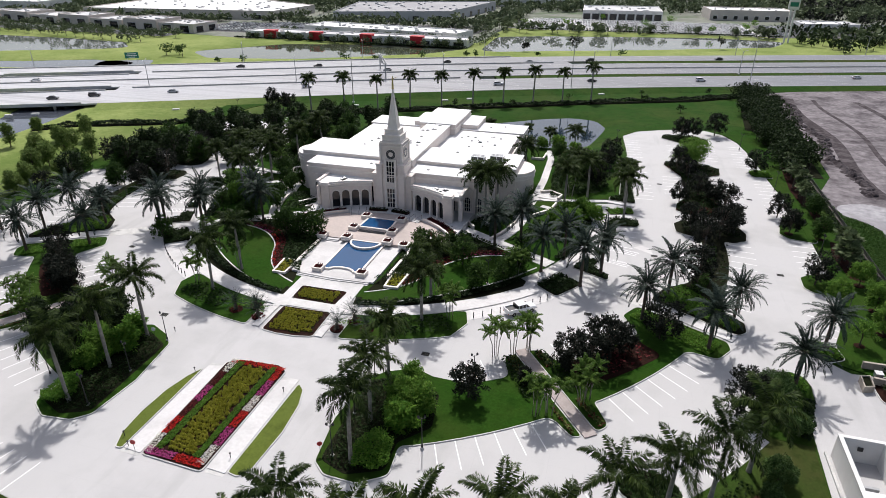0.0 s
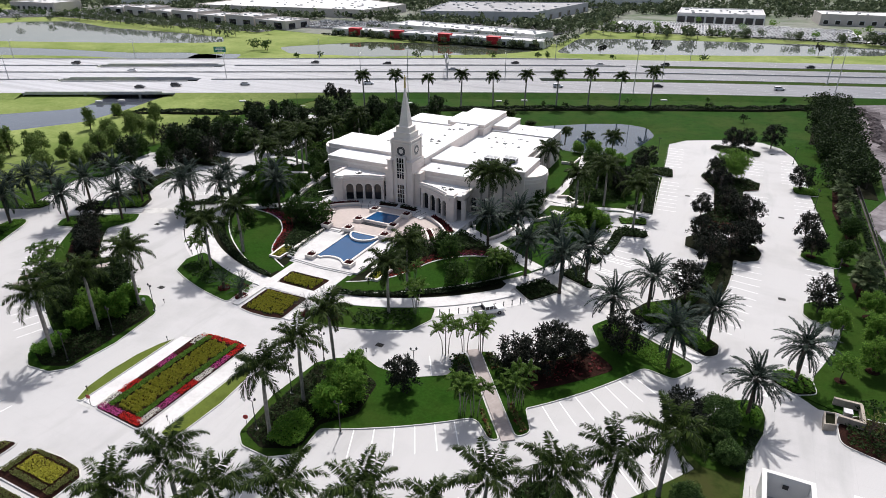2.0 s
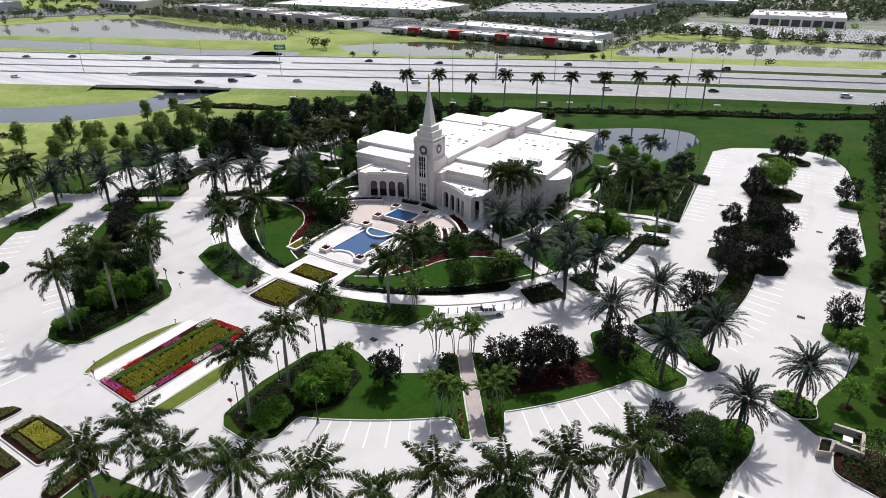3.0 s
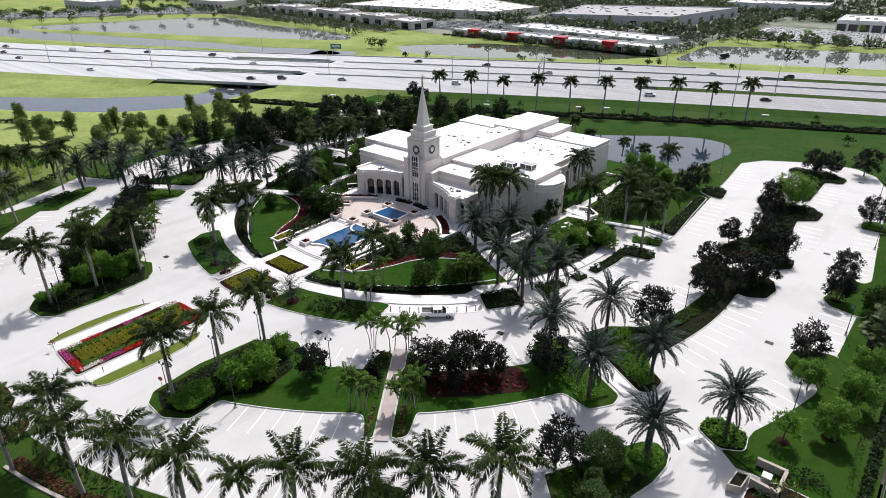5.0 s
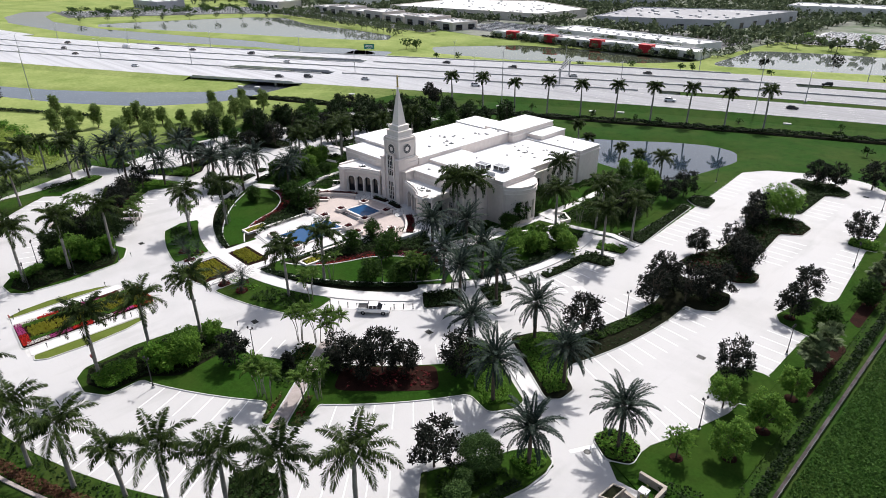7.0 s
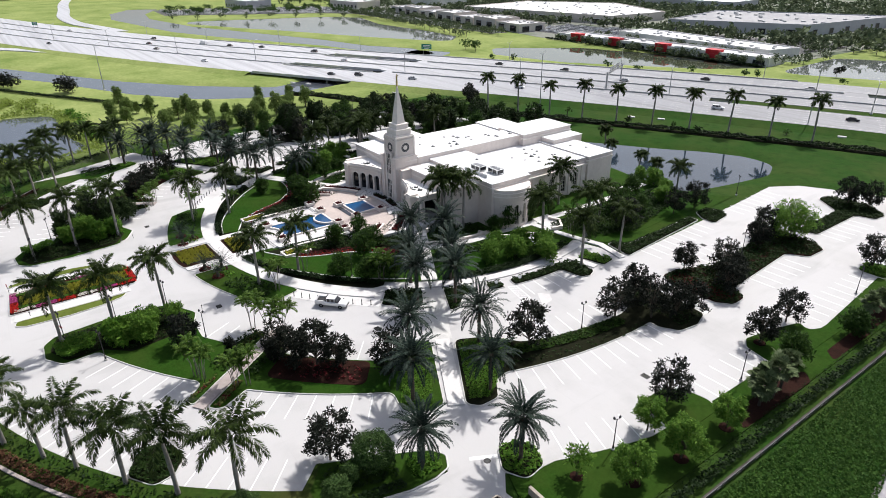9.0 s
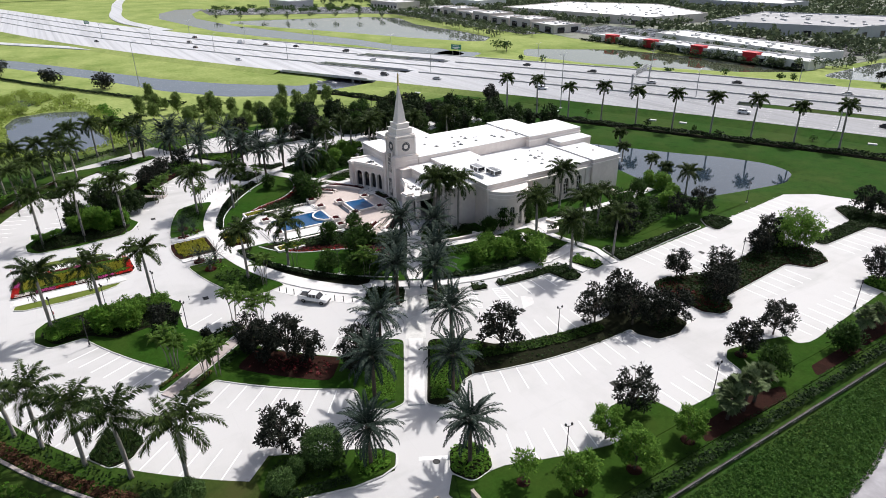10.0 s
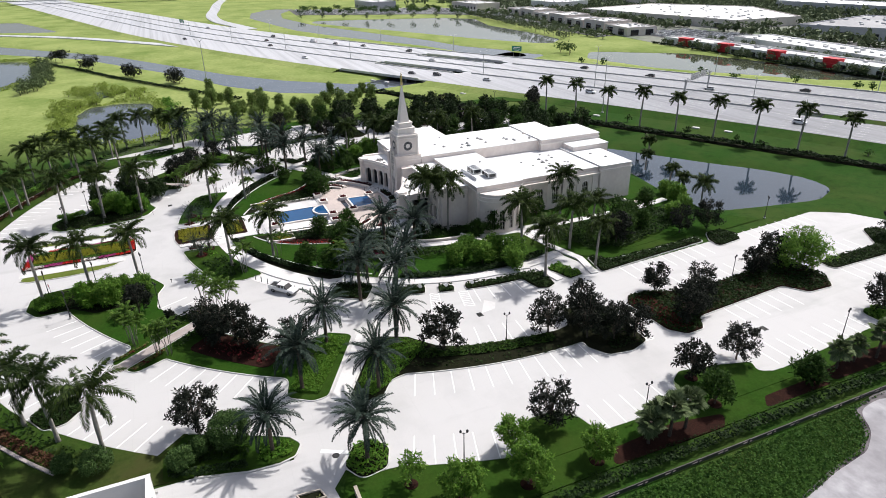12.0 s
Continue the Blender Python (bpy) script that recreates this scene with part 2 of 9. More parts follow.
M_TURF = grass_mat("olive_turf", (0.085, 0.115, 0.022), (0.12, 0.15, 0.03), (0.10, 0.13, 0.03))
L_BELT = leaf_mat("evergreen_leaf", (0.007, 0.018, 0.005), (0.034, 0.058, 0.017), 0.15, 0.55)
M_LOT = rough_mat("grey_district_paving", (0.13, 0.14, 0.11), (0.21, 0.22, 0.18), 0.2, 0.9, 0.02, (0.045, 0.085, 0.025), 0.2, 0.1)
L_FAN = leaf_mat("fan_palm_leaf", (0.040, 0.066, 0.024), (0.150, 0.190, 0.090), 0.25, 0.5)
M_PINK = rough_mat("pinkish_walk_paving", (0.33, 0.285, 0.27), (0.40, 0.35, 0.33), 3.0, 0.8, 0.3, (0.27, 0.235, 0.22))
# far leaves paler and greyer: distance haze put into the colour
L_FAR = leaf_mat("hazy_distant_leaf", (0.050, 0.075, 0.036), (0.145, 0.180, 0.095), 0.15, 0.6)
L_HEDGE = leaf_mat("clipped_hedge_leaf", (0.007, 0.018, 0.005), (0.019, 0.036, 0.011), 0.15, 0.55)
L_YELLOW = leaf_mat("yellow_green_croton_leaf", (0.22, 0.235, 0.022), (0.43, 0.41, 0.05), 0.25, 0.5, (0.33, 0.32, 0.035))
L_RED = leaf_mat("scarlet_flower", (0.40, 0.012, 0.012), (0.58, 0.032, 0.022), 0.2, 0.6, (0.5, 0.03, 0.02))
L_PINK = leaf_mat("magenta_flower", (0.36, 0.035, 0.17), (0.50, 0.10, 0.28), 0.2, 0.6, (0.34, 0.05, 0.2))
L_WHITEF = leaf_mat("white_flower", (0.6, 0.58, 0.5), (0.8, 0.78, 0.74), 0.2, 0.6, (0.6, 0.6, 0.5))
L_MAROON = leaf_mat("dark_red_leaf", (0.07, 0.012, 0.014), (0.14, 0.02, 0.022), 0.2, 0.55)
# upper tone raised so that paler leaves stand for highlights
L_TOPIARY = leaf_mat("glossy_topiary_leaf", (0.014, 0.040, 0.009), (0.095, 0.160, 0.048), 0.15, 0.5)
M_LANE = rough_mat("worn_lane_paint", (0.46, 0.46, 0.46), (0.6, 0.6, 0.59), 2.0, 0.6, 0.3, (0.3, 0.3, 0.3), 0.4, 0)
L_BROWN = leaf_mat("brown_croton_leaf", (0.050, 0.024, 0.014), (0.105, 0.052, 0.030), 0.2, 0.55)
L_OLIVE = leaf_mat("olive_croton_leaf", (0.066, 0.084, 0.022), (0.150, 0.165, 0.050), 0.25, 0.55)
L_PARK = leaf_mat("olive_park_leaf", (0.080, 0.135, 0.030), (0.200, 0.270, 0.075), 0.45, 0.55)
L_WEED = leaf_mat("rank_weed_leaf", (0.026, 0.078, 0.012), (0.078, 0.150, 0.028), 0.3, 0.6)
L_REED = leaf_mat("yellow_green_reed", (0.17, 0.24, 0.04), (0.30, 0.37, 0.08), 0.42, 0.6)


# ---- mesh helpers ----
def part(name, bm, material, parent=None, label="", smooth=False):
    """One mesh object from a bmesh, under a thing or a part."""
    me = bpy.data.meshes.new(name)
    bm.to_mesh(me)
    bm.free()
    me.materials.append(material)
    if smooth:
        me.shade_smooth()
    ob = new(name, me)
    if parent is not None:
        ob.parent = parent
    if label:
        ob["label"] = label
    return ob


def thing(name, x, y, z, label, category, group="", kind=""):
    ob = new(name)
    ob.empty_display_size = 0.2
    ob.matrix_world = pose(x, y, z)
    return tagged(ob, label, category, group, kind)


def add_box(bm, x0, x1, y0, y1, z0, z1, m=None):
    vs = [bm.verts.new((x, y, z)) for z in (z0, z1) for x, y in ((x0, y0), (x1, y0), (x1, y1), (x0, y1))]
    for f in ((3, 2, 1, 0), (4, 5, 6, 7), (0, 1, 5, 4), (1, 2, 6, 5), (2, 3, 7, 6), (3, 0, 4, 7)):
        bm.faces.new([vs[i] for i in f])
    if m is not None:
        for v in vs:
            v.co = m @ v.co
    return vs


def box_bm(x0, x1, y0, y1, z0, z1):
    bm = bmesh.new()
    add_box(bm, x0, x1, y0, y1, z0, z1)
    return bm


def add_prism(bm, pts, z0, z1):
    """A polygon raised from z0 to z1."""
    if area2(pts) < 0:
        pts = pts[::-1]
    lo = [bm.verts.new((x, y, z0)) for x, y in pts]
    hi = [bm.verts.new((x, y, z1)) for x, y in pts]
    n = len(pts)
    for i in range(n):
        bm.faces.new((lo[i], lo[(i + 1) % n], hi[(i + 1) % n], hi[i]))
    cap(bm, hi)
    cap(bm, lo, True)
    return hi


def cap(bm, vs, down=False):
    """Triangles that close an outline, which may be concave."""
    if len(vs) < 5 and not down:
        bm.faces.new(vs)
        return
    for t in tessellate_polygon([[v.co for v in vs]]):
        a, b, c = (vs[i] for i in t)
        up = (b.co - a.co).cross(c.co - a.co).z > 0
        if (b.co - a.co).cross(c.co - a.co).length > 1e-9:
            bm.faces.new((a, b, c) if up != down else (c, b, a))


def prism_bm(pts, z0, z1):
    bm = bmesh.new()
    add_prism(bm, pts, z0, z1)
    return bm


def sheet_bm(pts, z):
    bm = bmesh.new()
    cap(bm, [bm.verts.new((x, y, z)) for x, y in (pts if area2(pts) > 0 else pts[::-1])])
    return bm


def add_lathe(bm, profile, n=12, cx=0.0, cy=0.0, square=False):
    """Rings of (radius, z), closed at both ends; square: four-sided with flat fronts."""
    rings = []
    k = 4 if square else n
    for r, z in profile:
        rr = r * math.sqrt(2) if square else r
        off = math.pi / 4 if square else 0
        rings.append([bm.verts.new((cx + rr * math.cos(off + 2 * math.pi * i / k), cy + rr * math.sin(off + 2 * math.pi * i / k), z)) for i in range(k)])
    for a, b in zip(rings, rings[1:]):
        for i in range(k):
            bm.faces.new((a[i], a[(i + 1) % k], b[(i + 1) % k], b[i]))
    bm.faces.new(rings[0][::-1])
    bm.faces.new(rings[-1])


def add_tube(bm, pts, radii, n=8):
    """A tapered tube along points."""
    rings = []
    for i, p in enumerate(pts):
        d = (Vector(pts[min(i + 1, len(pts) - 1)]) - Vector(pts[max(i - 1, 0)])).normalized()
        q = d.to_track_quat("Z", "Y")
        rings.append([bm.verts.new(Vector(p) + q @ Vector((radii[i] * math.cos(2 * math.pi * k / n), radii[i] * math.sin(2 * math.pi * k / n), 0))) for k in range(n)])
    for a, b in zip(rings, rings[1:]):
        for k in range(n):
            bm.faces.new((a[k], a[(k + 1) % n], b[(k + 1) % n], b[k]))
    bm.faces.new(rings[0][::-1])
    bm.faces.new(rings[-1])


def area2(pts):
    return sum(a[0] * b[1] - b[0] * a[1] for a, b in zip(pts, pts[1:] + pts[:1]))


def fillet(pts, r, n=5):
    """The outline with rounded corners."""
    out = []
    k = len(pts)
    for i in range(k):
        a, b, c = Vector(pts[i - 1]), Vector(pts[i]), Vector(pts[(i + 1) % k])
        u, v = (a - b), (c - b)
        lu, lv = u.length, v.length
        if lu < 1e-6 or lv < 1e-6:
            continue
        u, v = u / lu, v / lv
        ang = math.acos(max(-1, min(1, u.dot(v))))
        if ang > 2.85:
            out.append((b.x, b.y))
            continue
        d = min(r / math.tan(ang / 2), lu * 0.48, lv * 0.48)
        p, q = b + u * d, b + v * d
        for j in range(n + 1):
            t = j / n
            w = p * (1 - t) ** 2 + b * 2 * t * (1 - t) + q * t * t
            out.append((w.x, w.y))
    return out


def inset(pts, d):
    """The outline moved inwards by d (outwards where negative)."""
    s = 1 if area2(pts) > 0 else -1
    out = []
    k = len(pts)
    for i in range(k):
        a, b, c = Vector(pts[i - 1]), Vector(pts[i]), Vector(pts[(i + 1) % k])
        e, g = (b - a), (c - b)
        if e.length < 1e-6 or g.length < 1e-6:
            out.append((b.x, b.y))
            continue
        e, g = e.normalized(), g.normalized()
        n1, n2 = Vector((-e.y, e.x)) * s, Vector((-g.y, g.x)) * s
        h = n1 + n2
        h = h / max(0.35, h.dot(n1) if h.length > 1e-6 else 1)
        out.append((b.x + h.x * d, b.y + h.y * d))
    return out


def inside(pts, x, y):
    """Which of the places lie in the polygon (numpy)."""
    r = np.zeros(len(x), bool)
    for (x0, y0), (x1, y1) in zip(pts, pts[1:] + pts[:1]):
        if y0 == y1:
            continue
        r ^= ((y0 > y) != (y1 > y)) & (x < (x1 - x0) * (y - y0) / (y1 - y0) + x0)
    return r


def edge_distance(pts, x, y):
    """Distance from the polygon's outline, negative inside (numpy)."""
    best = np.full(len(x), 1e9)
    for (x0, y0), (x1, y1) in zip(pts, pts[1:] + pts[:1]):
        dx, dy = x1 - x0, y1 - y0
        t = np.clip(((x - x0) * dx + (y - y0) * dy) / max(dx * dx + dy * dy, 1e-9), 0, 1)
        best = np.minimum(best, np.hypot(x - x0 - t * dx, y - y0 - t * dy))
    return np.where(inside(pts, x, y), -best, best)


def quads(name, v, material, parent=None):
    """One mesh of loose quads from an array (n, 4, 3)."""
    n = len(v)
    me = bpy.data.meshes.new(name)
    me.vertices.add(4 * n)
    me.vertices.foreach_set("co", np.asarray(v, np.float32).reshape(-1))
    me.loops.add(4 * n)
    me.loops.foreach_set("vertex_index", np.arange(4 * n, dtype=np.int32))
    me.polygons.add(n)
    me.polygons.foreach_set("loop_start", np.arange(0, 4 * n, 4, dtype=np.int32))
    me.update(calc_edges=True)
    me.materials.append(material)
    ob = new(name, me)
    if parent is not None:
        ob.parent = parent
    return ob


def leaf_quads(c, size, rng, up=0.0, lens=1.5):
    """Leaves of about that size at places c (n, 3), turned at random; up: 0 to 1, how far they lie flat."""
    n = len(c)
    a = rng.normal(size=(n, 3))
    a[:, 2] *= 1 - up
    a /= np.linalg.norm(a, axis=1)[:, None] + 1e-9
    b = rng.normal(size=(n, 3))
    b[:, 2] *= 1 - up
    b -= (a * b).sum(1)[:, None] * a
    b /= np.linalg.norm(b, axis=1)[:, None] + 1e-9
    s = size * rng.uniform(0.6, 1.3, (n, 1))
    a, b = a * s * lens * 0.5, b * s * 0.5
    return np.stack([c - a, c - b * 0.9 + a * 0.1, c + a, c + b * 0.9 + a * 0.1], 1)


def spray_quads(c, out, size, rng, per=5):
    """Sprigs at places c that face along out: a few narrow leaves each."""
    c, out = np.repeat(c, per, 0), np.repeat(out, per, 0)
    n = len(c)
    nrm = out / (np.linalg.norm(out, axis=1)[:, None] + 1e-9) + rng.normal(0, 0.42, (n, 3))
    b = np.cross(nrm, rng.normal(size=(n, 3)))
    b /= np.linalg.norm(b, axis=1)[:, None] + 1e-9
    a = np.cross(b, nrm)
    a = a / (np.linalg.norm(a, axis=1)[:, None] + 1e-9) + 0.35 * out
    a /= np.linalg.norm(a, axis=1)[:, None] + 1e-9
    s = size * rng.uniform(0.6, 1.4, (n, 1))
    c = c + rng.normal(0, size * 0.5, (n, 3))
    return np.stack([c, c + a * s * 0.8 - b * s * 0.32, c + a * s * 1.7, c + a * s * 0.8 + b * s * 0.32], 1)


def sample(pts, per_m2, rng, margin=0.0):
    """Places strewn over a polygon."""
    xs, ys = [p[0] for p in pts], [p[1] for p in pts]
    w, h = max(xs) - min(xs), max(ys) - min(ys)
    n = int(w * h * per_m2)
    x, y = rng.uniform(min(xs), max(xs), n), rng.uniform(min(ys), max(ys), n)
    keep = edge_distance(pts, x, y) < -margin if margin else inside(pts, x, y)
    return x[keep], y[keep]


def cover(name, pts, material, label, category, per_m2=9, height=0.6, size=0.34, z=0.12, seed=1, margin=0.25, lumps=0.35, flat=0.35):
    """Low planting over a bed: a lumpy layer of leaves."""
    rng = np.random.default_rng(seed)
    x, y = sample(pts, per_m2, rng, margin)
    lump = 0.5 + 0.5 * np.sin(x / lumps / 2 + 1.7 * np.sin(y / lumps / 3.1)) * np.sin(y / lumps / 2.3 + 1.3 * np.sin(x / lumps / 2.7))
    zz = z + height * (0.45 + 0.55 * lump) * rng.uniform(0.55, 1.0, len(x))
    ob = quads(name, leaf_quads(np.stack([x, y, zz], 1), size, rng, flat), material)
    return tagged(ob, label, category, kind="stuff")


CX, CY, AX = -47.0, 137.0, -46.9  # centre of the round grounds; axis of symmetry


def polar(r, a):
    return (CX + r * math.cos(radians(a)), CY + r * math.sin(radians(a)))


def arc(r0, a0, a1, r1=None, step=2.0):
    """Points along an arc about the centre of the grounds."""
    r1 = r0 if r1 is None else r1
    n = max(2, int(abs(a1 - a0) / step) + 1)
    return [polar(r0 + (r1 - r0) * i / (n - 1), a0 + (a1 - a0) * i / (n - 1)) for i in range(n)]


def sector(r0, r1, a0, a1, rb0=None, rb1=None):
    return arc(r1, a0, a1, rb1) + arc(rb0 if rb0 else r0, a1, a0, r0)


AXIS_TURN = radians(1.35)  # the axis of the grounds leans a little off the y direction


def mirror(x, y):
    """The place across the axis of the grounds."""
    u, v, s, c = x + 47.4, y - CY, math.sin(AXIS_TURN), math.cos(AXIS_TURN)
    d = u * s - v * c
    return (-47.4 + 2 * d * s - u, CY - 2 * d * c - v)


def flip(pts):
    return [mirror(x, y) for x, y in pts][::-1]


def strip(line, w):
    """Outline of a band of width w along a line of points."""
    L, R = [], []
    for i, p in enumerate(line):
        a, b = Vector(line[max(i - 1, 0)]), Vector(line[min(i + 1, len(line) - 1)])
        d = (b - a).normalized()
        L.append((p[0] - d.y * w / 2, p[1] + d.x * w / 2))
        R.append((p[0] + d.y * w / 2, p[1] - d.x * w / 2))
    return L + R[::-1]


# ---- land: one sheet with ponds, canal banks ----
H0, HU, HN = Vector((-106.0, 254.0)), Vector((0.894, 0.447)), Vector((-0.447, 0.894))


def bend(u):
    """How far the motorway swings away in its western part, and back in its eastern."""
    if u > 0:
        return -0.0004 * u * u if u < 160 else -10.24 - 0.128 * (u - 160)
    w = max(0.0, -150.0 - u)
    return 0.00022 * w * w if w < 420 else 0.00022 * 420 * 420 + 0.185 * (w - 420)


def hwy(u, n):
    """A place u metres along the motorway and n metres across it from its near edge."""
    p = H0 + HU * u + HN * (n + bend(u))
    return (p.x, p.y)


TEMPLE_POND = fillet([(-70, 209), (-51.5, 220.5), (-38, 229), (-26, 238), (-14.6, 243.2), (-5.5, 241.5), (-1.2, 231), (-4.0, 214.5), (-6.5, 203), (-10, 198), (-27, 200), (-50, 203.5)], 6)
CANAL = fillet([(-640, -130), (-527, -41), (-413, 47), (-288, 112), (-252, 138), (-221, 170), (-236, 205), (-285, 300), (-262, 312), (-214, 225), (-202, 176), (-200, 156), (-216, 131), (-249, 108), (-309, 82), (-407, 28), (-471, -33), (-600, -150)], 8)
CANAL_N = fillet([(-262, 296), (-291, 272), (-345, 260), (-440, 222), (-515, 198), (-597, 188), (-693, 178), (-769, 190), (-834, 224), (-815, 254), (-739, 222), (-670, 212), (-560, 224), (-491, 244), (-385, 274), (-333, 283), (-297, 301)], 5)
LAKE_W = fillet([(-612, 236), (-594, 297), (-566, 369), (-532, 390), (-459, 370), (-383, 371), (-330, 366), (-306, 342), (-372, 310), (-451, 280), (-502, 258), (-585, 227)], 10)
LAKE_N = fillet([(-262, 345), (-236, 325), (-183, 336), (-118, 378), (-100, 404), (-104, 420), (-160, 408), (-222, 392)], 10)
LAKE_NE = fillet([(-88, 396), (-40, 415), (14, 436), (95, 474), (112, 510), (60, 515), (6, 504), (-60, 488), (-92, 474)], 12)
SWAMP = fillet([(-186, 43), (-208, 42), (-224, 46), (-227, 58), (-221, 72), (-205, 74), (-190, 71), (-157, 77), (-150, 66), (-152, 54), (-161, 46)], 5)
SWAMP_W = fillet([(-430, -40), (-412, -4), (-330, 10), (-285, -5), (-300, -30), (-360, -45)], 12)
FAR_POND = fillet([(-830, -130), (-803, -71), (-709, -36), (-633, -8), (-657, -58), (-760, -150)], 8)
MARSH_POOL = fillet([(-268, 42), (-262, 54), (-250, 53), (-242, 47), (-254, 42)], 4)
WATERS = [TEMPLE_POND, CANAL, CANAL_N, LAKE_W, LAKE_N, LAKE_NE, SWAMP, SWAMP_W, FAR_POND, MARSH_POOL]


def land():
    gx = np.concatenate([np.linspace(-4000, -880, 12), np.arange(-860, 340, 4.0), np.linspace(360, 4000, 12)])
    gy = np.concatenate([np.linspace(-4000, -200, 10), np.arange(-180, 560, 4.0), np.linspace(580, 4000, 14)])
    X, Y = np.meshgrid(gx, gy)
    x, y = X.ravel(), Y.ravel()
    z = np.full(len(x), -0.06)
    near = (x > -865) & (x < 345) & (y > -185) & (y < 565)
    for w in WATERS:
        d = edge_distance(w, x[near], y[near])
        z[near] = np.minimum(z[near], np.clip(-0.95 + d * 0.22, -2.4, -0.06))
    # gentle unevenness away from the grounds
    far = np.hypot(x - CX, y - CY) > 150
    z += np.where(far, 0.05 * np.sin(x / 17) * np.sin(y / 23), 0)
    nx, ny = len(gx), len(gy)
    idx = np.arange(nx * ny).reshape(ny, nx)
    f = np.stack([idx[:-1, :-1], idx[:-1, 1:], idx[1:, 1:], idx[1:, :-1]], -1).reshape(-1, 4)
    me = bpy.data.meshes.new("ground")
    me.from_pydata(np.stack([x, y, z], 1).tolist(), [], f.tolist())
    me.materials.append(M_GRASS)
    me.shade_smooth()
    return tagged(new("ground", me), "broad flat green grass land with pond banks", "ground", kind="structure")


land()
for nm, pts, mt, lab in (("water_1", TEMPLE_POND, M_POND, "still dark pond behind the temple reflecting the sky"), ("water_2", CANAL, M_CANAL, "long canal winding beside the motorway"),
                         ("water_3", CANAL_N, M_CANAL, "narrow canal beyond the motorway"), ("water_4", LAKE_W, M_SKYLAKE, "broad brownish lake before the shops"),
                         ("water_5", LAKE_N, M_LAKE, "brown lake beside the red-fronted shops"), ("water_6", LAKE_NE, M_SKYLAKE, "pale lake beside the car dealer"),
                         ("water_7", SWAMP, M_CANAL, "marsh pond with reedy banks"), ("water_8", SWAMP_W, M_CANAL, "second marsh pond"), ("water_9", FAR_POND, M_CANAL, "far pond by the motorway ramp"), ("water_10", MARSH_POOL, M_POND, "small pool of the marsh")):
    tagged(part(nm, sheet_bm(inset(pts, -3.0), -0.95), mt), lab, "water", kind="structure")

# ---- paved grounds, mirrored about the axis ----
PAVE_E = ([(AX, -90), (-34, -90), (-34, 33)] + arc(101.2, -82, -55) + arc(101.1, -53, -41, 98.9) + [(24.6, 75.3), (30.3, 86.5), (33.0, 89.3), (35.6, 88.0), (35.6, 83), (33.6, 76), (33, 60), (75, 60), (75, 91), (47, 92.2), (42.4, 91.6), (40, 93.6), (42, 97.8)]
          + arc(96.6, -22.5, -14) + [(47.4, 128), (47.6, 142), (47.4, 160), (45.2, 186), (44.5, 203), (42, 221), (38.5, 230), (33, 234.6), (25, 234.6), (16.3, 230.3), (9.5, 226.5), (5, 219.3), (6.3, 205), (8.4, 175), (9.8, 155), (0, 152), (AX, 152)])
PAVE_W = [(AX, 152)] + flip([(x, y) for x, y in PAVE_E if (x < 34 or y > 92) and y < 206 and x > AX + 1]) + [(AX, -90)]
lot = tagged(part("pavement", prism_bm(PAVE_E, -0.5, 0.0), M_PAVE), "pale concrete car park and ring road, eastern half", "pavement", kind="structure")
lot_w = tagged(part("pavement", prism_bm(PAVE_W, -0.5, 0.0), M_PAVE), "pale concrete car park and ring road, western half", "pavement", kind="structure")


def island(pts, top, label, r=1.2, h=0.15, kerb=True):
    """A planted island: a concrete kerb round a raised bed."""
    pts = fillet(pts, r) if r else pts
    if area2(pts) < 0:
        pts = pts[::-1]
    inner = inset(pts, 0.16)
    base = tagged(new("planting_island"), label, "island", kind="structure")
    if kerb:
        bm = bmesh.new()
        a = [bm.verts.new((x, y, -0.02)) for x, y in pts]
        b = [bm.verts.new((x, y, h)) for x, y in inset(pts, 0.02)]
        c = [bm.verts.new((x, y, h)) for x, y in inner]
        d = [bm.verts.new((x, y, h - 0.06)) for x, y in inner]
        n = len(pts)
        for p, q in ((a, b), (b, c), (c, d)):
            for i in range(n):
                bm.faces.new((p[i], p[(i + 1) % n], q[(i + 1) % n], q[i]))
        part("kerb", bm, M_KERB, base)
    part("bed", sheet_bm(inner, h - 0.035), top, base)
    return pts


seed_n = [100]


def nxt():
    seed_n[0] += 1
    return seed_n[0]


def both(pts, top, label, r=1.2, h=0.15):
    """The island and its mirror image in the west."""
    e = island(pts, top, label, r, h)
    w = island(flip(pts), top, label, r, h)
    return e, w


def plant(outlines, material, label, category="shrubs", **k):
    k.setdefault("flat", 0.55)
    for o in outlines:
        cover("groundcover", o, material, label, category, seed=nxt(), **k)


# inner garden ring and its planting
GARDEN = [(-41.2, 137 - 44.2)] + arc(46.4, -82, 18) + [(2.5, 156), (6.5, 158), (5.0, 183), (3.5, 205), (-4, 198), (-24, 197), (AX, 199), (AX, 118), (-41.2, 117)]
for o in (GARDEN, [(AX, y) if x == AX else mirror(x, y) for x, y in GARDEN][::-1]):
    island(o, M_LAWN, "round garden of lawns, hedges and palms about the temple", 0, 0.15, False)
LAWN_OUT = [polar(r, a) for r, a in ((48.0, -79.5), (47.6, -72), (46.6, -64), (45.7, -54), (45.2, -44), (45.0, -33))]
LAWN_IN = [polar(r, a) for r, a in ((44.6, -79.5), (43.0, -73), (40.6, -67), (37.8, -62), (35.2, -57), (34.0, -51), (34.0, -44), (36.0, -37), (39.5, -32))]


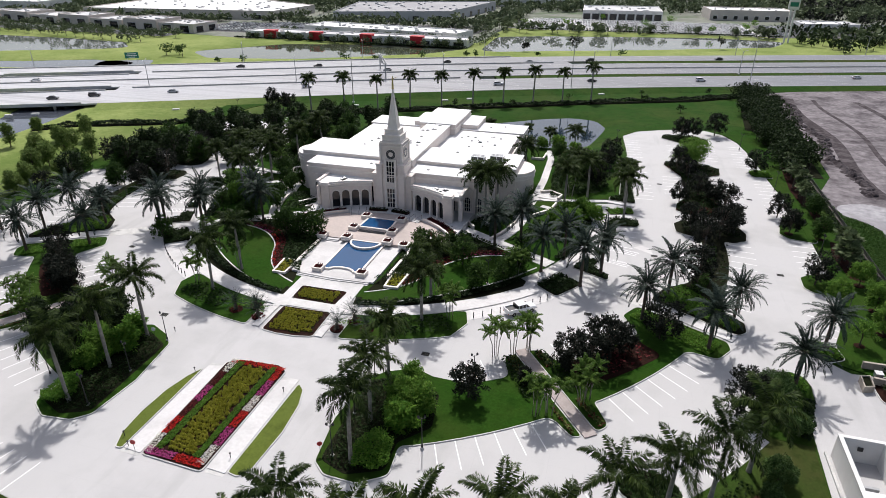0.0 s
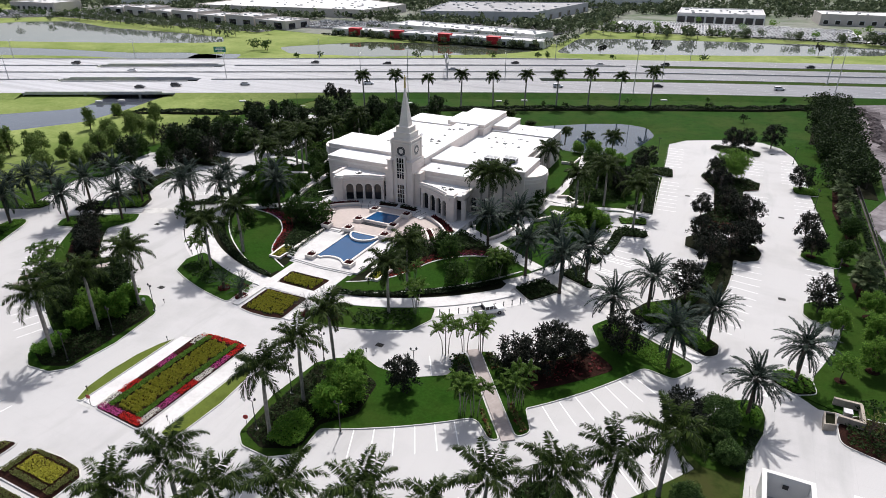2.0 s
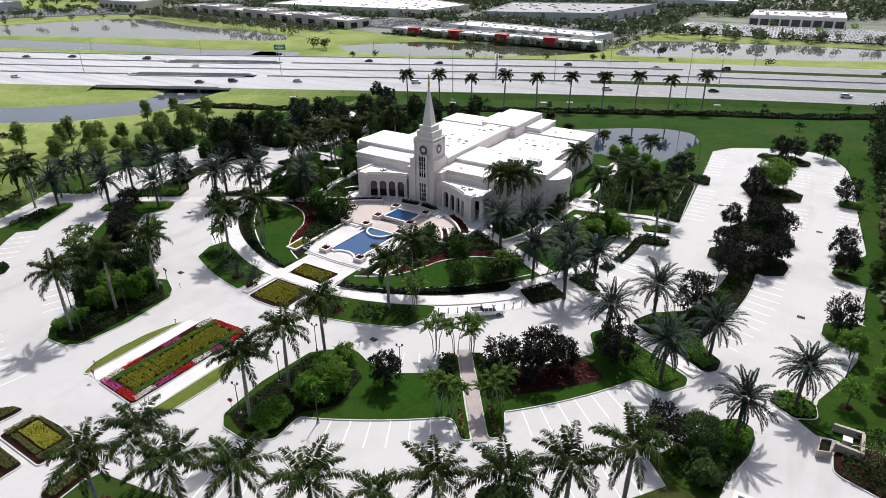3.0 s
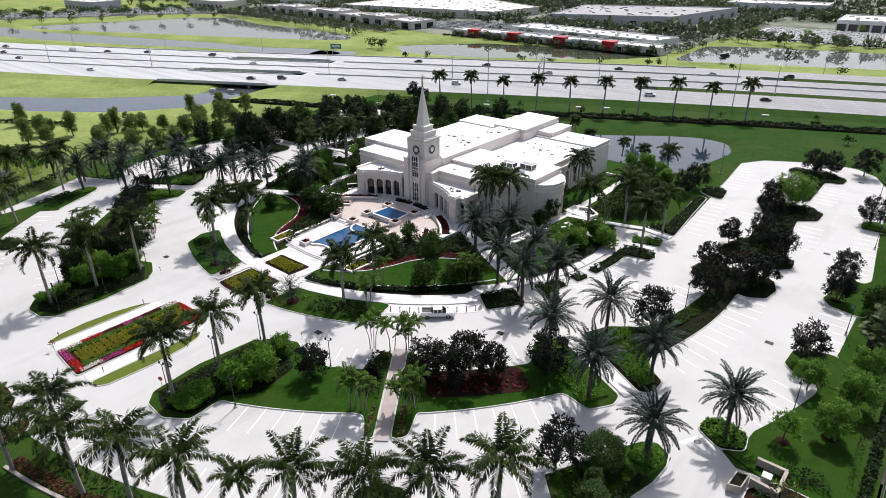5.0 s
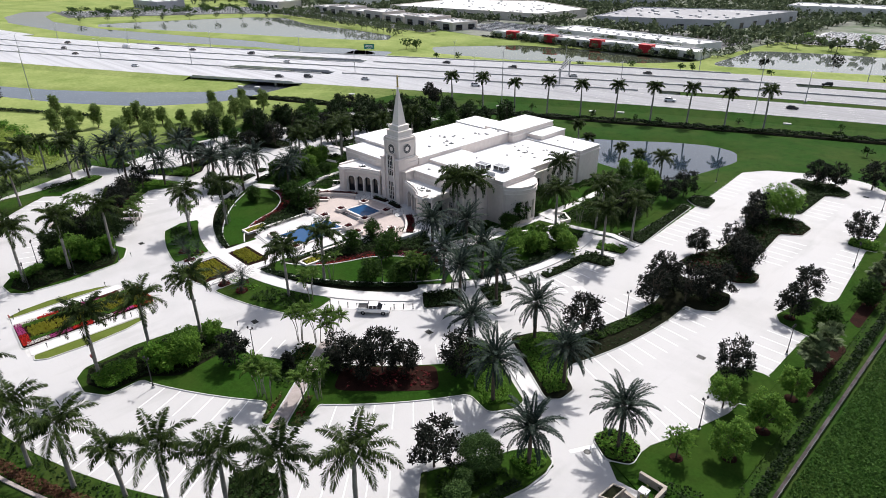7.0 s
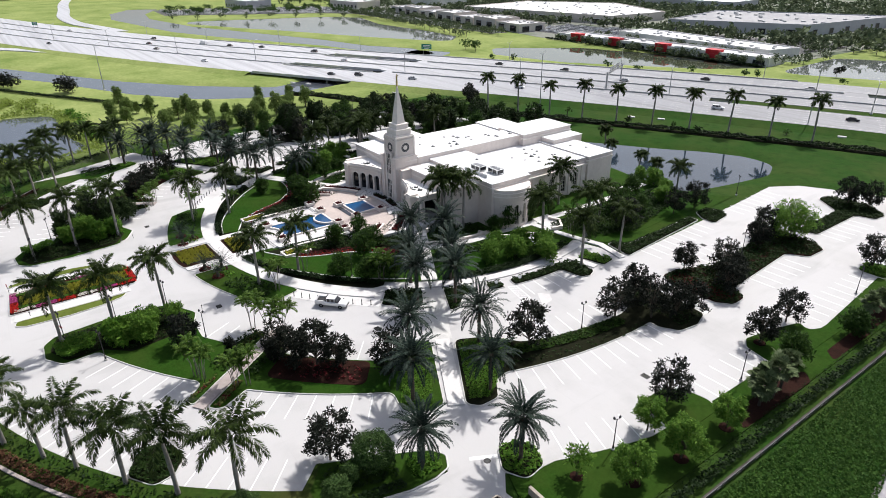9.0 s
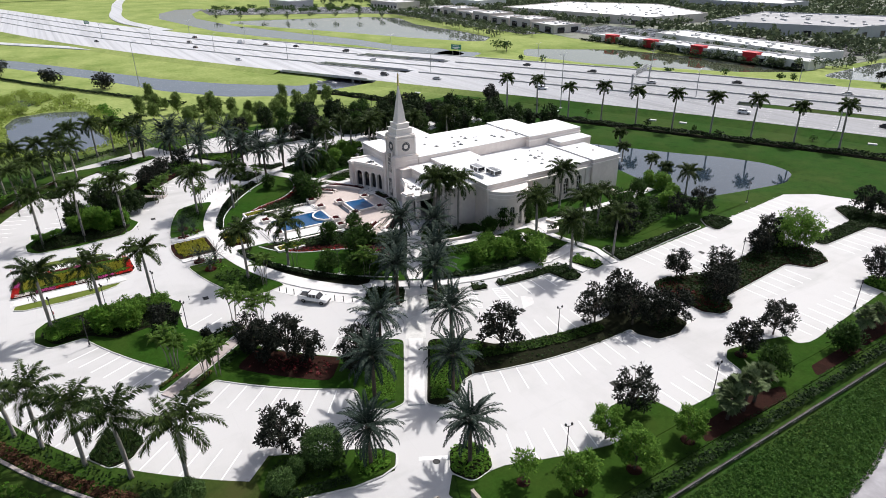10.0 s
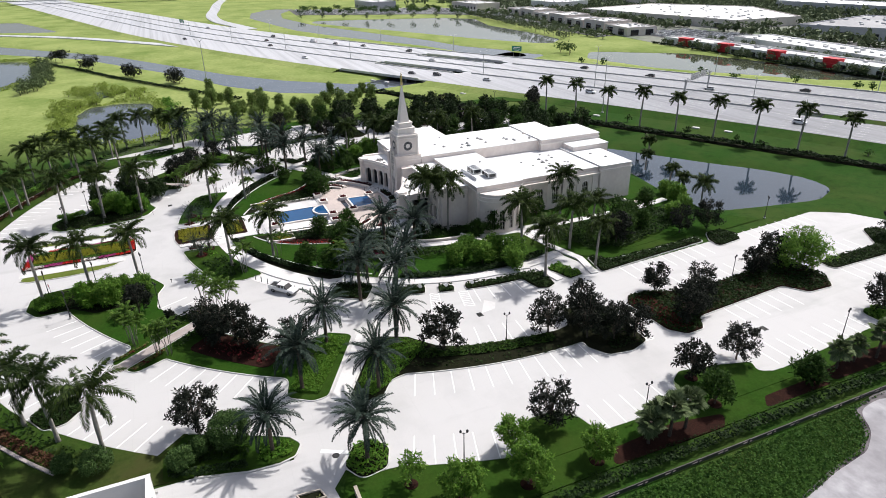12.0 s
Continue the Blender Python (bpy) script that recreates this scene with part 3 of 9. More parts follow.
def eased(line, n=6):
    """A smooth line through the points."""
    out = []
    for i in range(len(line) - 1):
        p0, p1, p2, p3 = (np.array(line[max(0, min(k, len(line) - 1))]) for k in (i - 1, i, i + 1, i + 2))
        for t in np.linspace(0, 1, n + 1)[:-1]:
            out.append(tuple(0.5 * (2 * p1 + (p2 - p0) * t + (2 * p0 - 5 * p1 + 4 * p2 - p3) * t * t + (3 * p1 - p0 - 3 * p2 + p3) * t ** 3)))
    return out + [line[-1]]


def beside(line, d):
    """The line moved d metres towards the centre of the grounds."""
    return [(x + (CX - x) * d / math.hypot(x - CX, y - CY), y + (CY - y) * d / math.hypot(x - CX, y - CY)) for x, y in line]


LAWN_OUT, LAWN_IN = eased(LAWN_OUT), eased(LAWN_IN)
LAWN = LAWN_OUT + LAWN_IN[::-1]
for o in (LAWN, flip(LAWN)):
    tagged(part("lawn", prism_bm(o, 0.0, 0.17), M_LAWN), "curved strip of mown lawn in the garden", "lawn", kind="structure")
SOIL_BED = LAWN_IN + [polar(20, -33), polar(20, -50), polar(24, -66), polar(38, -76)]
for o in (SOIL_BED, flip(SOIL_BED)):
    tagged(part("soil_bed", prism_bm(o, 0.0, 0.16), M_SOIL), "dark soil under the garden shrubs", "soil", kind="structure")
LAWN3 = [(-14, 160), (-3, 160), (3, 168), (1.5, 184), (-8, 196), (-18, 196), (-18, 170)]
for o in (LAWN3, flip(LAWN3)):
    tagged(part("lawn", prism_bm(fillet(o, 3), 0.0, 0.17), M_LAWN), "mown lawn beside the temple", "lawn", kind="structure")
LAWN4 = sector(20.0, 45.0, -14, 12)
for o in (flip(LAWN4),):
    tagged(part("lawn", prism_bm(fillet(o, 3), 0.0, 0.17), M_LAWN), "mown lawn beside the temple", "lawn", kind="structure")
# pale edging strips of the lawns
for ln in (beside(LAWN_OUT, -0.1), beside(LAWN_IN, 0.1)):
    for o in (strip(ln, 0.26), flip(strip(ln, 0.26))):
        tagged(part("lawn_edging", prism_bm(o, 0.0, 0.26), M_WALK), "pale concrete edging strip of the lawn", "edging", kind="structure")

# near-black soil under the ring hedge, the hedge's shade put into its colour
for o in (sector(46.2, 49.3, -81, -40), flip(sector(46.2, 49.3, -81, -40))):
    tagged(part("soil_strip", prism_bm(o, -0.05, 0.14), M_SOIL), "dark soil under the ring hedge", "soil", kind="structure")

# paths
PATHS = [arc(50.8, -84, -41), arc(50.8, -43, -38, 48.0) + arc(48.0, -37, 16), [polar(46, -29), polar(30, -29), polar(21, -29)], arc(31, -28, 8) + [(-15.5, 150), (-15, 165), (-15.5, 185), (-17, 194)],
         [(2.0, 141.8), (-6, 143.5), (-13, 146)], [(9.5, 152.9), (2.5, 154.2), (-5, 152), (-15.5, 150)], [(9.0, 145.2), (2.6, 144.0)]]
for i, ln in enumerate(PATHS):
    w = (3.3, 2.0, 3.2, 2.0, 1.6, 1.6, 1.6)[i]
    for o in (strip(ln, w), flip(strip(ln, w))):
        tagged(part("path", prism_bm(o, -0.05, 0.20 + 0.006 * i), M_WALK), "pale concrete garden path", "path", kind="structure")
# paving that links path and road behind the bollards
for o in (sector(49, 55.6, -59, -39.6), flip(sector(49, 55.6, -59, -39.6))):
    tagged(part("path", prism_bm(o, -0.05, 0.02), M_WALK), "flush concrete apron behind bollards", "path", kind="structure")
# cross walks of the road on the slanting axes
for a_, r0, r1, w, h in ((-29, 52, 66.9, 3.4, 0.012), (-29, 66.9, 83.8, 2.4, 0.19), (-53.7, 66.6, 87.6, 1.9, 0.19)):
    for o in (strip([polar(r0, a_), polar(r1, a_)], w), flip(strip([polar(r0, a_), polar(r1, a_)], w))):
        tagged(part("path", prism_bm(o, -0.05, h), (M_PINK if w < 2 else M_WALK) if h > 0.1 else M_KERB), "straight concrete walk to the temple", "path", kind="structure")

# islands between path and road
I1 = arc(60.0, -81.0, -62.6) + [polar(56.8, -58.8), polar(52.8, -57.6)] + arc(52.2, -60, -79.6)
e1, w1 = both(I1, M_LAWN, "front island of lawn and cycads", 0.9)
plant([sector(53.3, 58.8, -73, -61.5), flip(sector(53.3, 58.8, -73, -61.5))], L_SHRUB, "low dark green shrubs in the island")
plant([sector(53.6, 56, -82, -74), flip(sector(53.6, 56, -82, -74))], L_COVER, "bright green groundcover round the cycads", height=0.4)
I2 = sector(49.6, 55.4, -39.3, -31.0)
I3 = [polar(58.3, -26.6), polar(57.2, -24.4), polar(53.2, -22.8), polar(53.0, -19.5)] + arc(49.8, -19.4, -26.6)
I4A = arc(52.9, -17.0, -13.4) + arc(50.1, -13.3, -16.8)
I4 = arc(52.8, -11.2, 1.6) + [polar(57.4, 2.4), polar(58.2, 4.4), polar(57.4, 6.6), polar(52.2, 7.6)] + arc(50.2, 4, -11.0)
I5 = [(3.9, 145.1), (9.6, 147.1), (9.0, 150.9), (2.2, 149.0)]
I6 = [(3.0, 155.6), (9.9, 154.4), (8.4, 170), (7.3, 183.5), (4.6, 183.5), (5.5, 170), (5.6, 159), (3.2, 158)]
I7 = [(7.2, 184.8), (10.8, 184.4), (9.8, 191.8), (6.6, 193), (3.8, 191), (4, 187)]
for isl, rr in ((I2, 1.5), (I3, 0.8), (I4A, 0.5), (I4, 0.8), (I5, 0.6), (I6, 0.8), (I7, 1.2)):
    e, w = both(isl, M_SOIL, "small kerbed island of clipped shrubs", rr)
    plant([e, w], L_SHRUB if isl not in (I5,) else L_COVER, "low clipped shrubs filling a kerbed island", per_m2=24, height=0.7)

# middle islands between ring road and outer lot
M1 = [(-28.6, 52.0), (-26.5, 50.2), (-22, 50.0), (-18.6, 52.3), (-19.0, 57.4)] + arc(84.4, -69.5, -56.0, 82.5) + [polar(87.0, -55.4), polar(87.3, -54.4), polar(80, -54.5), polar(67.4, -54.6), polar(67.6, -56.6), polar(72.4, -57.6), polar(72.6, -62.5), polar(70, -66.5), polar(67.6, -68.6), polar(68.3, -72.5), (-28.6, 69.5), (-29.6, 60)]
M2 = [polar(87.3, -53.0), polar(86.8, -51.4), polar(82.0, -50.7)] + arc(82.0, -50, -35.4, 80.3) + [polar(84.7, -34.2), polar(84.8, -31.4), polar(83.4, -30.1), polar(66.8, -30.6), polar(66.9, -34.8)] + arc(72.2, -37, -50) + [polar(67.5, -51.6), polar(67.2, -52.8)]
M3 = [polar(83.9, -28.1), polar(84.6, -26.6), polar(83.2, -24.6), polar(79.2, -24.0)] + arc(77.8, -22.5, -0.3, 76.0) + [(30.6, 136.2), (33.8, 138.2), (34.4, 142.5), (33, 146.6), (20.5, 147.2), (18.4, 144.5), (18.8, 139.2), (23.4, 137.2)] + arc(71.0, -2, -15) + [polar(70.4, -18.5), polar(67.4, -22.5), polar(67.2, -27.4)]
m1, m1w = both(M1, M_LAWN, "large kerbed island of lawn, shrubs and trees", 1.6)
m2, m2w = both(M2, M_LAWN, "large kerbed island of lawn, mulch and dark trees", 1.6)
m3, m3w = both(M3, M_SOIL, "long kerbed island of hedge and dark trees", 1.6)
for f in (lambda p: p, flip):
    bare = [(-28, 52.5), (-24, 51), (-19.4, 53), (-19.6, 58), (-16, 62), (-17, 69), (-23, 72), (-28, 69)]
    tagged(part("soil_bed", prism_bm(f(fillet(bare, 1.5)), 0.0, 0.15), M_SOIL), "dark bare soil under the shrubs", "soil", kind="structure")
    plant([f(bare)], L_SHRUB, "low dark shrubs under the palms", height=0.6, size=0.26, per_m2=16, lumps=1.2)
    plant([f([(-23.6, 51.4), (-20.4, 51.6), (-18.8, 53.4), (-19.4, 57.4), (-22.6, 58.4), (-24.4, 54.4)]), f([(-22.2, 59.6), (-19.0, 59.0), (-17.6, 61.4), (-18.4, 65.0), (-21.2, 67.6), (-23.6, 66.4), (-23.4, 62.6)])], L_COVER, "bright green mounded shrubs at the island's tip", height=2.5, size=0.22, per_m2=110, lumps=0.9, flat=0.55)
    plant([f(sector(80.2, 86.8, -55.5, -54.8)), f(sector(80.2, 86.8, -52.6, -51.6)), f(sector(67.8, 72.5, -56.6, -54.8)), f(sector(67.8, 72.5, -52.5, -51.2))], L_OLIVE, "olive and yellow crotons along the walk", height=0.6, per_m2=22, size=0.3)
    plant([f(sector(80.2, 86.8, -55.5, -54.8)), f(sector(80.2, 86.8, -52.6, -51.6)), f(sector(67.8, 72.5, -56.6, -54.8)), f(sector(67.8, 72.5, -52.5, -51.2))], L_MAROON, "dark red shrubs along the walk", height=0.5, per_m2=12, size=0.3)
    plant([f(sector(67.8, 79, -57.5, -54.8)), f(sector(67.8, 79, -52.5, -50.8))], L_SHRUB, "green shrubs along the walk", height=0.9, per_m2=14)
    plant([f(sector(67.8, 83.3, -34.6, -31.0)), f([polar(68.2, -27.2), polar(83.2, -27.8), polar(83.4, -25.4), polar(78.4, -23.2), polar(70.2, -19.6), polar(68, -22.6)])], L_COVER, "bright green groundcover beside the straight walk", height=0.6, per_m2=52, size=0.22)
    plant([f(sector(71.4, 74.0, -21, -3))], L_MID, "low green groundcover along the road", height=0.5, per_m2=32, margin=0.05, size=0.3)
    plant([f(sector(74.6, 76.8, -22, -1))], L_SHRUB, "sparse low shrubs in the mulch of the long island", height=0.4, per_m2=3, size=0.3, lumps=1.2)
    plant([f([(20, 139.5), (33, 139.5), (33.5, 145.5), (20, 146)])], L_SHRUB, "low shrubs under the dark trees", height=0.6)
    tagged(part("mulch_bed", prism_bm(f(fillet(sector(72.6, 78.6, -50.0, -38.4), 1.5)), 0.0, 0.155), M_MULCH), "red-brown mulch bed under the trees", "mulch", kind="structure")
    plant([f(sector(73.6, 78.2, -49, -39))], L_MAROON, "scattered dark red shrubs in the mulch", height=0.5, per_m2=3, size=0.34, lumps=1.2)
N2 = [(19.3, 153), (22.0, 150.9), (31.9, 151.4), (34.4, 153.6), (34.2, 157.4), (31.0, 159.6), (30.6, 164), (29.2, 181.5), (33, 184), (33.2, 190), (30, 192.5), (18, 193), (17.4, 190), (20.5, 183), (21.8, 180), (22.8, 165), (19.6, 157)]
N3 = [(17.5, 220), (18, 224), (27, 226), (33, 221), (32.5, 216.5), (28.5, 215.5), (28.5, 196.5), (24.5, 196.5), (24, 215)]
P1 = [(48.2, 116), (42.5, 117.3), (41.2, 119), (41.4, 123.5), (44, 125.6), (48.2, 126.5)]
P2 = [(49, 141.2), (42.9, 142.6), (41.4, 145), (42.6, 151.5), (44.3, 157.2), (46.4, 155.9), (47.3, 158.2), (49, 159)]
P3 = [(47.5, 185.6), (41.3, 185.6), (40.8, 190.8), (46.5, 192.5)]
P4 = [(36, 95.6), (36.3, 98.4), (38.5, 100), (42, 98.6), (42.6, 95), (39.6, 93.4)]
for isl, mt, cv in ((N2, M_MULCH, L_SHRUB), (N3, M_SOIL, L_SHRUB), (P1, M_LAWN, None), (P2, M_LAWN, None), (P3, M_LAWN, L_COVER), (P4, M_SOIL, L_COVER)):
    e, w = both(isl, mt, "kerbed car park island with trees", 1.6) if isl is not N3 else (island(isl, mt, "kerbed car park island with trees", 1.6), None)
    if cv:
        plant([o for o in (e, w) if o], cv, "low shrubs filling a car park island", height=0.6, per_m2=20)

# outer green belt: lawn slope, hedge ring
BELT = arc(101.3, -81, -55) + arc(101.2, -53, -41, 99.0) + [(24.7, 75.4), (30.4, 86.6), (33.1, 89.4), (35.5, 88.0), (35.4, 83), (33.4, 76), (33, 72), (33, 60), (20, 48), (0, 36), (-20, 30), (-33.8, 31)]
for o in (BELT, flip(BELT)):
    tagged(part("lawn", prism_bm(o, -0.3, 0.10), M_BELT), "mown lawn belt with a row of royal palms", "lawn", kind="structure")
EAST = [(40.2, 93.8), (42.2, 97.6)] + arc(96.8, -22.5, -14) + [(47.6, 128), (47.8, 142), (47.6, 160), (45.4, 186), (44.7, 203), (42.2, 221), (38.6, 230.4), (44, 240), (53.5, 238), (53.5, 102), (57.0, 100), (57.0, 90.5), (48, 90.8)]
for o in (EAST, flip(EAST)):
    tagged(part("lawn", prism_bm(o, -0.3, 0.10), M_LAWN), "mown lawn edging the car park", "lawn", kind="structure")
for pts in ([(46.9, 117.2), (49.0, 116.2), (49.0, 126.4), (46.9, 125.4)], [(47.2, 143.4), (49.8, 142.6), (49.8, 160.4), (47.5, 160.0)], [(46.0, 186.4), (48.2, 186.4), (47.4, 191.8), (45.2, 191.4)]):
    for o in (pts, flip(pts)):
        tagged(part("lawn", prism_bm(fillet(o, 0.4), 0.0, 0.175), M_LAWN), "mown grass running out onto a car park island", "lawn", kind="structure")
TIP = [(24.9, 75.8), (30.2, 86.4), (31.4, 88.4), (33.2, 89.5), (35.2, 88.4), (35.7, 86.2), (35.5, 82.6), (33.7, 76.2), (33.1, 72.4), (28.4, 72.6)]
for o in (TIP, flip(TIP)):
    island(o, M_LAWN, "kerbed island tip by the service drive", 0.9, 0.2, False)
    rim_ = fillet(TIP, 0.9)
    rim_ = [p for p in rim_ if p[1] > 75.9]
    rim_ = rim_ if o is TIP else flip(rim_)
    tagged(part("kerb", prism_bm(strip(rim_, 0.2), -0.02, 0.2), M_KERB), "pale kerb round the island tip", "kerb", kind="structure")
for f in (lambda p: p, flip):
    plant([f([(30.6, 84.6), (31.8, 87.8), (33.2, 88.9), (34.8, 88.0), (35.2, 85.8), (34.6, 83.4)])], L_COVER, "bright green groundcover round the date palm", height=0.6, size=0.32, per_m2=30, z=0.18)
    plant([f([(32.9, 73.2), (34.1, 76.6), (35.2, 82.4), (33.6, 82.8), (32.4, 77.2), (31.4, 73.2)])], L_HEDGE, "clipped dark hedge beside the service drive", height=0.9, size=0.3, per_m2=34, z=0.18, margin=0.1)
    plant([f([(26.2, 76.2), (30.4, 84.0), (33.2, 82.6), (31.6, 76.6), (30.6, 73.6), (28.2, 73.6)])], L_SHRUB, "low dark shrubs on the island tip", height=0.6, size=0.34, lumps=0.9, per_m2=12, z=0.18)
    plant([f(strip(arc(104.7, -80, -46.5), 1.7))], L_BROWN, "dark red-brown croton hedge curving along the grounds", height=0.6, per_m2=34, margin=0.05, size=0.3)
    tagged(part("edging_wall", prism_bm(f(strip(arc(105.9, -80, -46.5), 0.45)), -0.1, 0.3), M_PINK), "low pinkish edging wall below the croton hedge", "edging", kind="structure")
    plant([f(sector(107.5, 111, -72, -50))], L_COVER, "bright green shrubs outside the edging wall", height=1.0, per_m2=5, size=0.45, lumps=1.8, margin=0.2)
plant([[(20.2, 153), (22.6, 151.4), (31.6, 152), (33.4, 154), (33, 156.6), (27, 156.4), (22, 156.8)]], L_MAROON, "brown-red low shrubs at the island's end", height=0.5, per_m2=22, size=0.3, z=0.15)
plant([strip(arc(48.9, -80, -62, 47.9) + arc(47.6, -60, -41, 47.0), 1.5), flip(strip(arc(48.9, -80, -62, 47.9) + arc(47.6, -60, -41, 47.0), 1.5)), sector(44.9, 46.9, -25.5, 14), flip(sector(44.9, 46.9, -25.5, 14))], L_HEDGE, "dark hedge between lawn and ring path", height=0.9, per_m2=44, margin=0.02, z=0.15)
RED_BAND, PINK_BAND = beside(LAWN_IN[6:34], 0.75), beside(LAWN_IN[34:46], 0.75)
for ln, mt, lab in ((RED_BAND, L_RED, "band of red flowers edging the lawn"), (PINK_BAND, L_PINK, "band of magenta flowers edging the lawn")):
    plant([strip(ln, 1.0), flip(strip(ln, 1.0))], mt, lab, "flowers", height=0.3, per_m2=11, margin=0.04, z=0.15, size=0.2)
    plant([strip(ln, 1.0), flip(strip(ln, 1.0))], L_MAROON, "dark red foliage among the flowers", height=0.32, per_m2=16, margin=0.04, z=0.15, size=0.22)
DARK_BAND = beside(LAWN_IN[4:48], 2.0)
plant([strip(DARK_BAND, 1.5), flip(strip(DARK_BAND, 1.5))], L_MAROON, "band of dark red foliage behind the flowers", height=0.5, per_m2=16, margin=0.05, z=0.15, size=0.28)
for f in (lambda p: p, flip):
    plant([f(beside(LAWN_IN, 3.0) + [polar(20, -33), polar(20, -50), polar(24, -66), polar(38, -76)]), f(sector(33.6, 38, -26, -2)), f(sector(21, 28.5, -24, 4)), f([(-12, 152), (0, 158), (3, 165), (-2, 185), (-12, 195), (-13.5, 170)])], L_SHRUB, "mixed dark shrubs of the garden", per_m2=15, height=1.3, size=0.36, lumps=1.2, z=0.15)

BUMP = [(12.8, 55.4), (10.6, 56.4), (8.6, 57.6), (8.6, 59.8), (10.6, 61.8), (13.2, 62.4), (15.8, 60.6), (16.4, 57.8)]
for o in (BUMP, flip(BUMP)):
    plant([island(o, M_SOIL, "rounded bed jutting into the car park", 1.4)], L_SHRUB, "low green groundcover of the jutting bed", height=0.6, per_m2=24)
plant([strip(arc(102.6, -79, -46), 2.4)], L_SHRUB, "patchy low shrubs under the royal palms", height=0.5, per_m2=5, size=0.34, lumps=1.6)

# flower beds on the axis
def flower_bed(pts, label):
    pts = fillet(pts, 0.8)
    base = tagged(new("flower_bed"), label, "flower bed", kind="structure")
    part("kerb", prism_bm(pts, -0.02, 0.16), M_KERB, base)
    part("bed", prism_bm(inset(pts, 0.18), 0.0, 0.20), M_MULCH, base)
    return pts


def rows_of(pts, material, label, step=0.6, tuft=90, hgt=0.45, seed=5):
    """Clumps set out in rows."""
    rng = np.random.default_rng(seed)
    xs, ys = [p[0] for p in pts], [p[1] for p in pts]
    gx, gy = np.meshgrid(np.arange(min(xs), max(xs), step), np.arange(min(ys), max(ys), step))
    x = gx.ravel() + rng.normal(0, 0.07, gx.size) + 0.3 * step * (np.arange(gx.shape[0])[:, None] % 2 * np.ones(gx.shape)).ravel()
    y = gy.ravel() + rng.normal(0, 0.07, gx.size)
    k = edge_distance(pts, x, y) < -0.3
    x, y = x[k], y[k]
    a, e = rng.uniform(0, 2 * np.pi, (len(x), tuft)), rng.uniform(0.1, 1.5, (len(x), tuft))
    rr = step * 0.46 * rng.uniform(0.8, 1.1, (len(x), 1))
    c = np.stack([x[:, None] + rr * np.cos(a) * np.cos(e), y[:, None] + rr * np.sin(a) * np.cos(e), 0.22 + hgt * np.sin(e) * rng.uniform(0.8, 1.2, (len(x), 1))], -1).reshape(-1, 3)
    return tagged(quads("bedding_plants", leaf_quads(c, 0.17, rng, 0.2), material), label, "plants", kind="stuff")


BED = [(-50.5, 46.8), (-41.1, 46.3), (-41.0, 67.5), (-42.8, 68.6), (-49.4, 68.2), (-51.2, 66.9)]
flower_bed(BED, "long raised flower bed with coloured borders in the forecourt")
rows_of([(-48.1, 48.3), (-43.6, 48.1), (-43.6, 67), (-48.2, 67)], L_YELLOW, "rows of yellow-green bedding plants")
for x0, x1 in ((-49.2, -48.1), (-43.6, -42.6)):
    plant([[(x0, 48), (x1, 48), (x1, 67.5), (x0, 67.5)]], L_COVER, "clipped green border", height=0.45, per_m2=150, margin=0.04, size=0.16, z=0.2)
BORDER = ((-50.5, -49.3, (L_WHITEF, L_RED, L_MAROON, L_PINK, L_MAROON, L_WHITEF)), (-42.5, -41.3, (L_WHITEF, L_PINK, L_RED, L_WHITEF, L_PINK, L_RED)))
for x0, x1, cols in BORDER:
    for i, mt in enumerate(cols):
        y0 = 47.2 + i * 3.45
        plant([[(x0, y0), (x1, y0), (x1, y0 + 3.45), (x0, y0 + 3.45)]], mt, "block of annual flowers in the border", "flowers", height=0.35, per_m2=80, margin=0.03, size=0.15, z=0.2)
plant([[(-50.2, 47), (-45.7, 46.8), (-45.7, 48.1), (-50.2, 48.2)]], L_PINK, "magenta flowers at the bed's end", "flowers", height=0.35, per_m2=80, margin=0.03, size=0.15, z=0.2)
plant([[(-45.7, 46.8), (-41.5, 46.6), (-41.5, 48), (-45.7, 48.1)], [(-50.4, 66.8), (-41.5, 67.0), (-43.1, 68.2), (-49.4, 67.9)]], L_RED, "scarlet flowers at the bed's end", "flowers", height=0.35, per_m2=80, margin=0.03, size=0.15, z=0.2)
TURF_W = [(-53.5, 46.9), (-54.6, 46.9), (-55.7, 49.5), (-56.1, 53.5), (-55.9, 58.5), (-55.0, 62.3), (-53.7, 65.2)]
TURF_E = [(-38.1, 47.2), (-36.4, 46.9), (-35.3, 48.6), (-34.9, 55.5), (-35.4, 61.0), (-36.4, 64.2), (-37.9, 65.7)]
for q, x0, x1 in ((TURF_W, -53.4, -50.7), (TURF_E, -40.95, -38.2)):
    island(q, M_TURF, "narrow strip of olive turf beside the flower bed", 0.6)
    tagged(part("path", prism_bm(fillet([(x0, 47.2), (x1, 47.0), (x1, 66.2), (x0, 65.4)], 0.2), -0.05, 0.10), M_WALK), "white concrete strip beside the flower bed", "path", kind="structure")
    for y0 in (46.5, 65.6):
        tagged(part("gutter", prism_bm([(x0, y0), (x1, y0), (x1, y0 + 0.7), (x0, y0 + 0.7)], -0.05, 0.012), M_KERB), "grey dished gutter at the strip's end", "gutter", kind="structure")
BED_A = [(-51.0, 76.7), (-48, 76.3), (-44.5, 76.4), (-41.5, 77.1), (-41.7, 85.0), (-51.2, 84.7)]
BED_B = [(-51.2, 87.0), (-42.2, 87.1), (-41.8, 92.6), (-51.5, 92.5)]
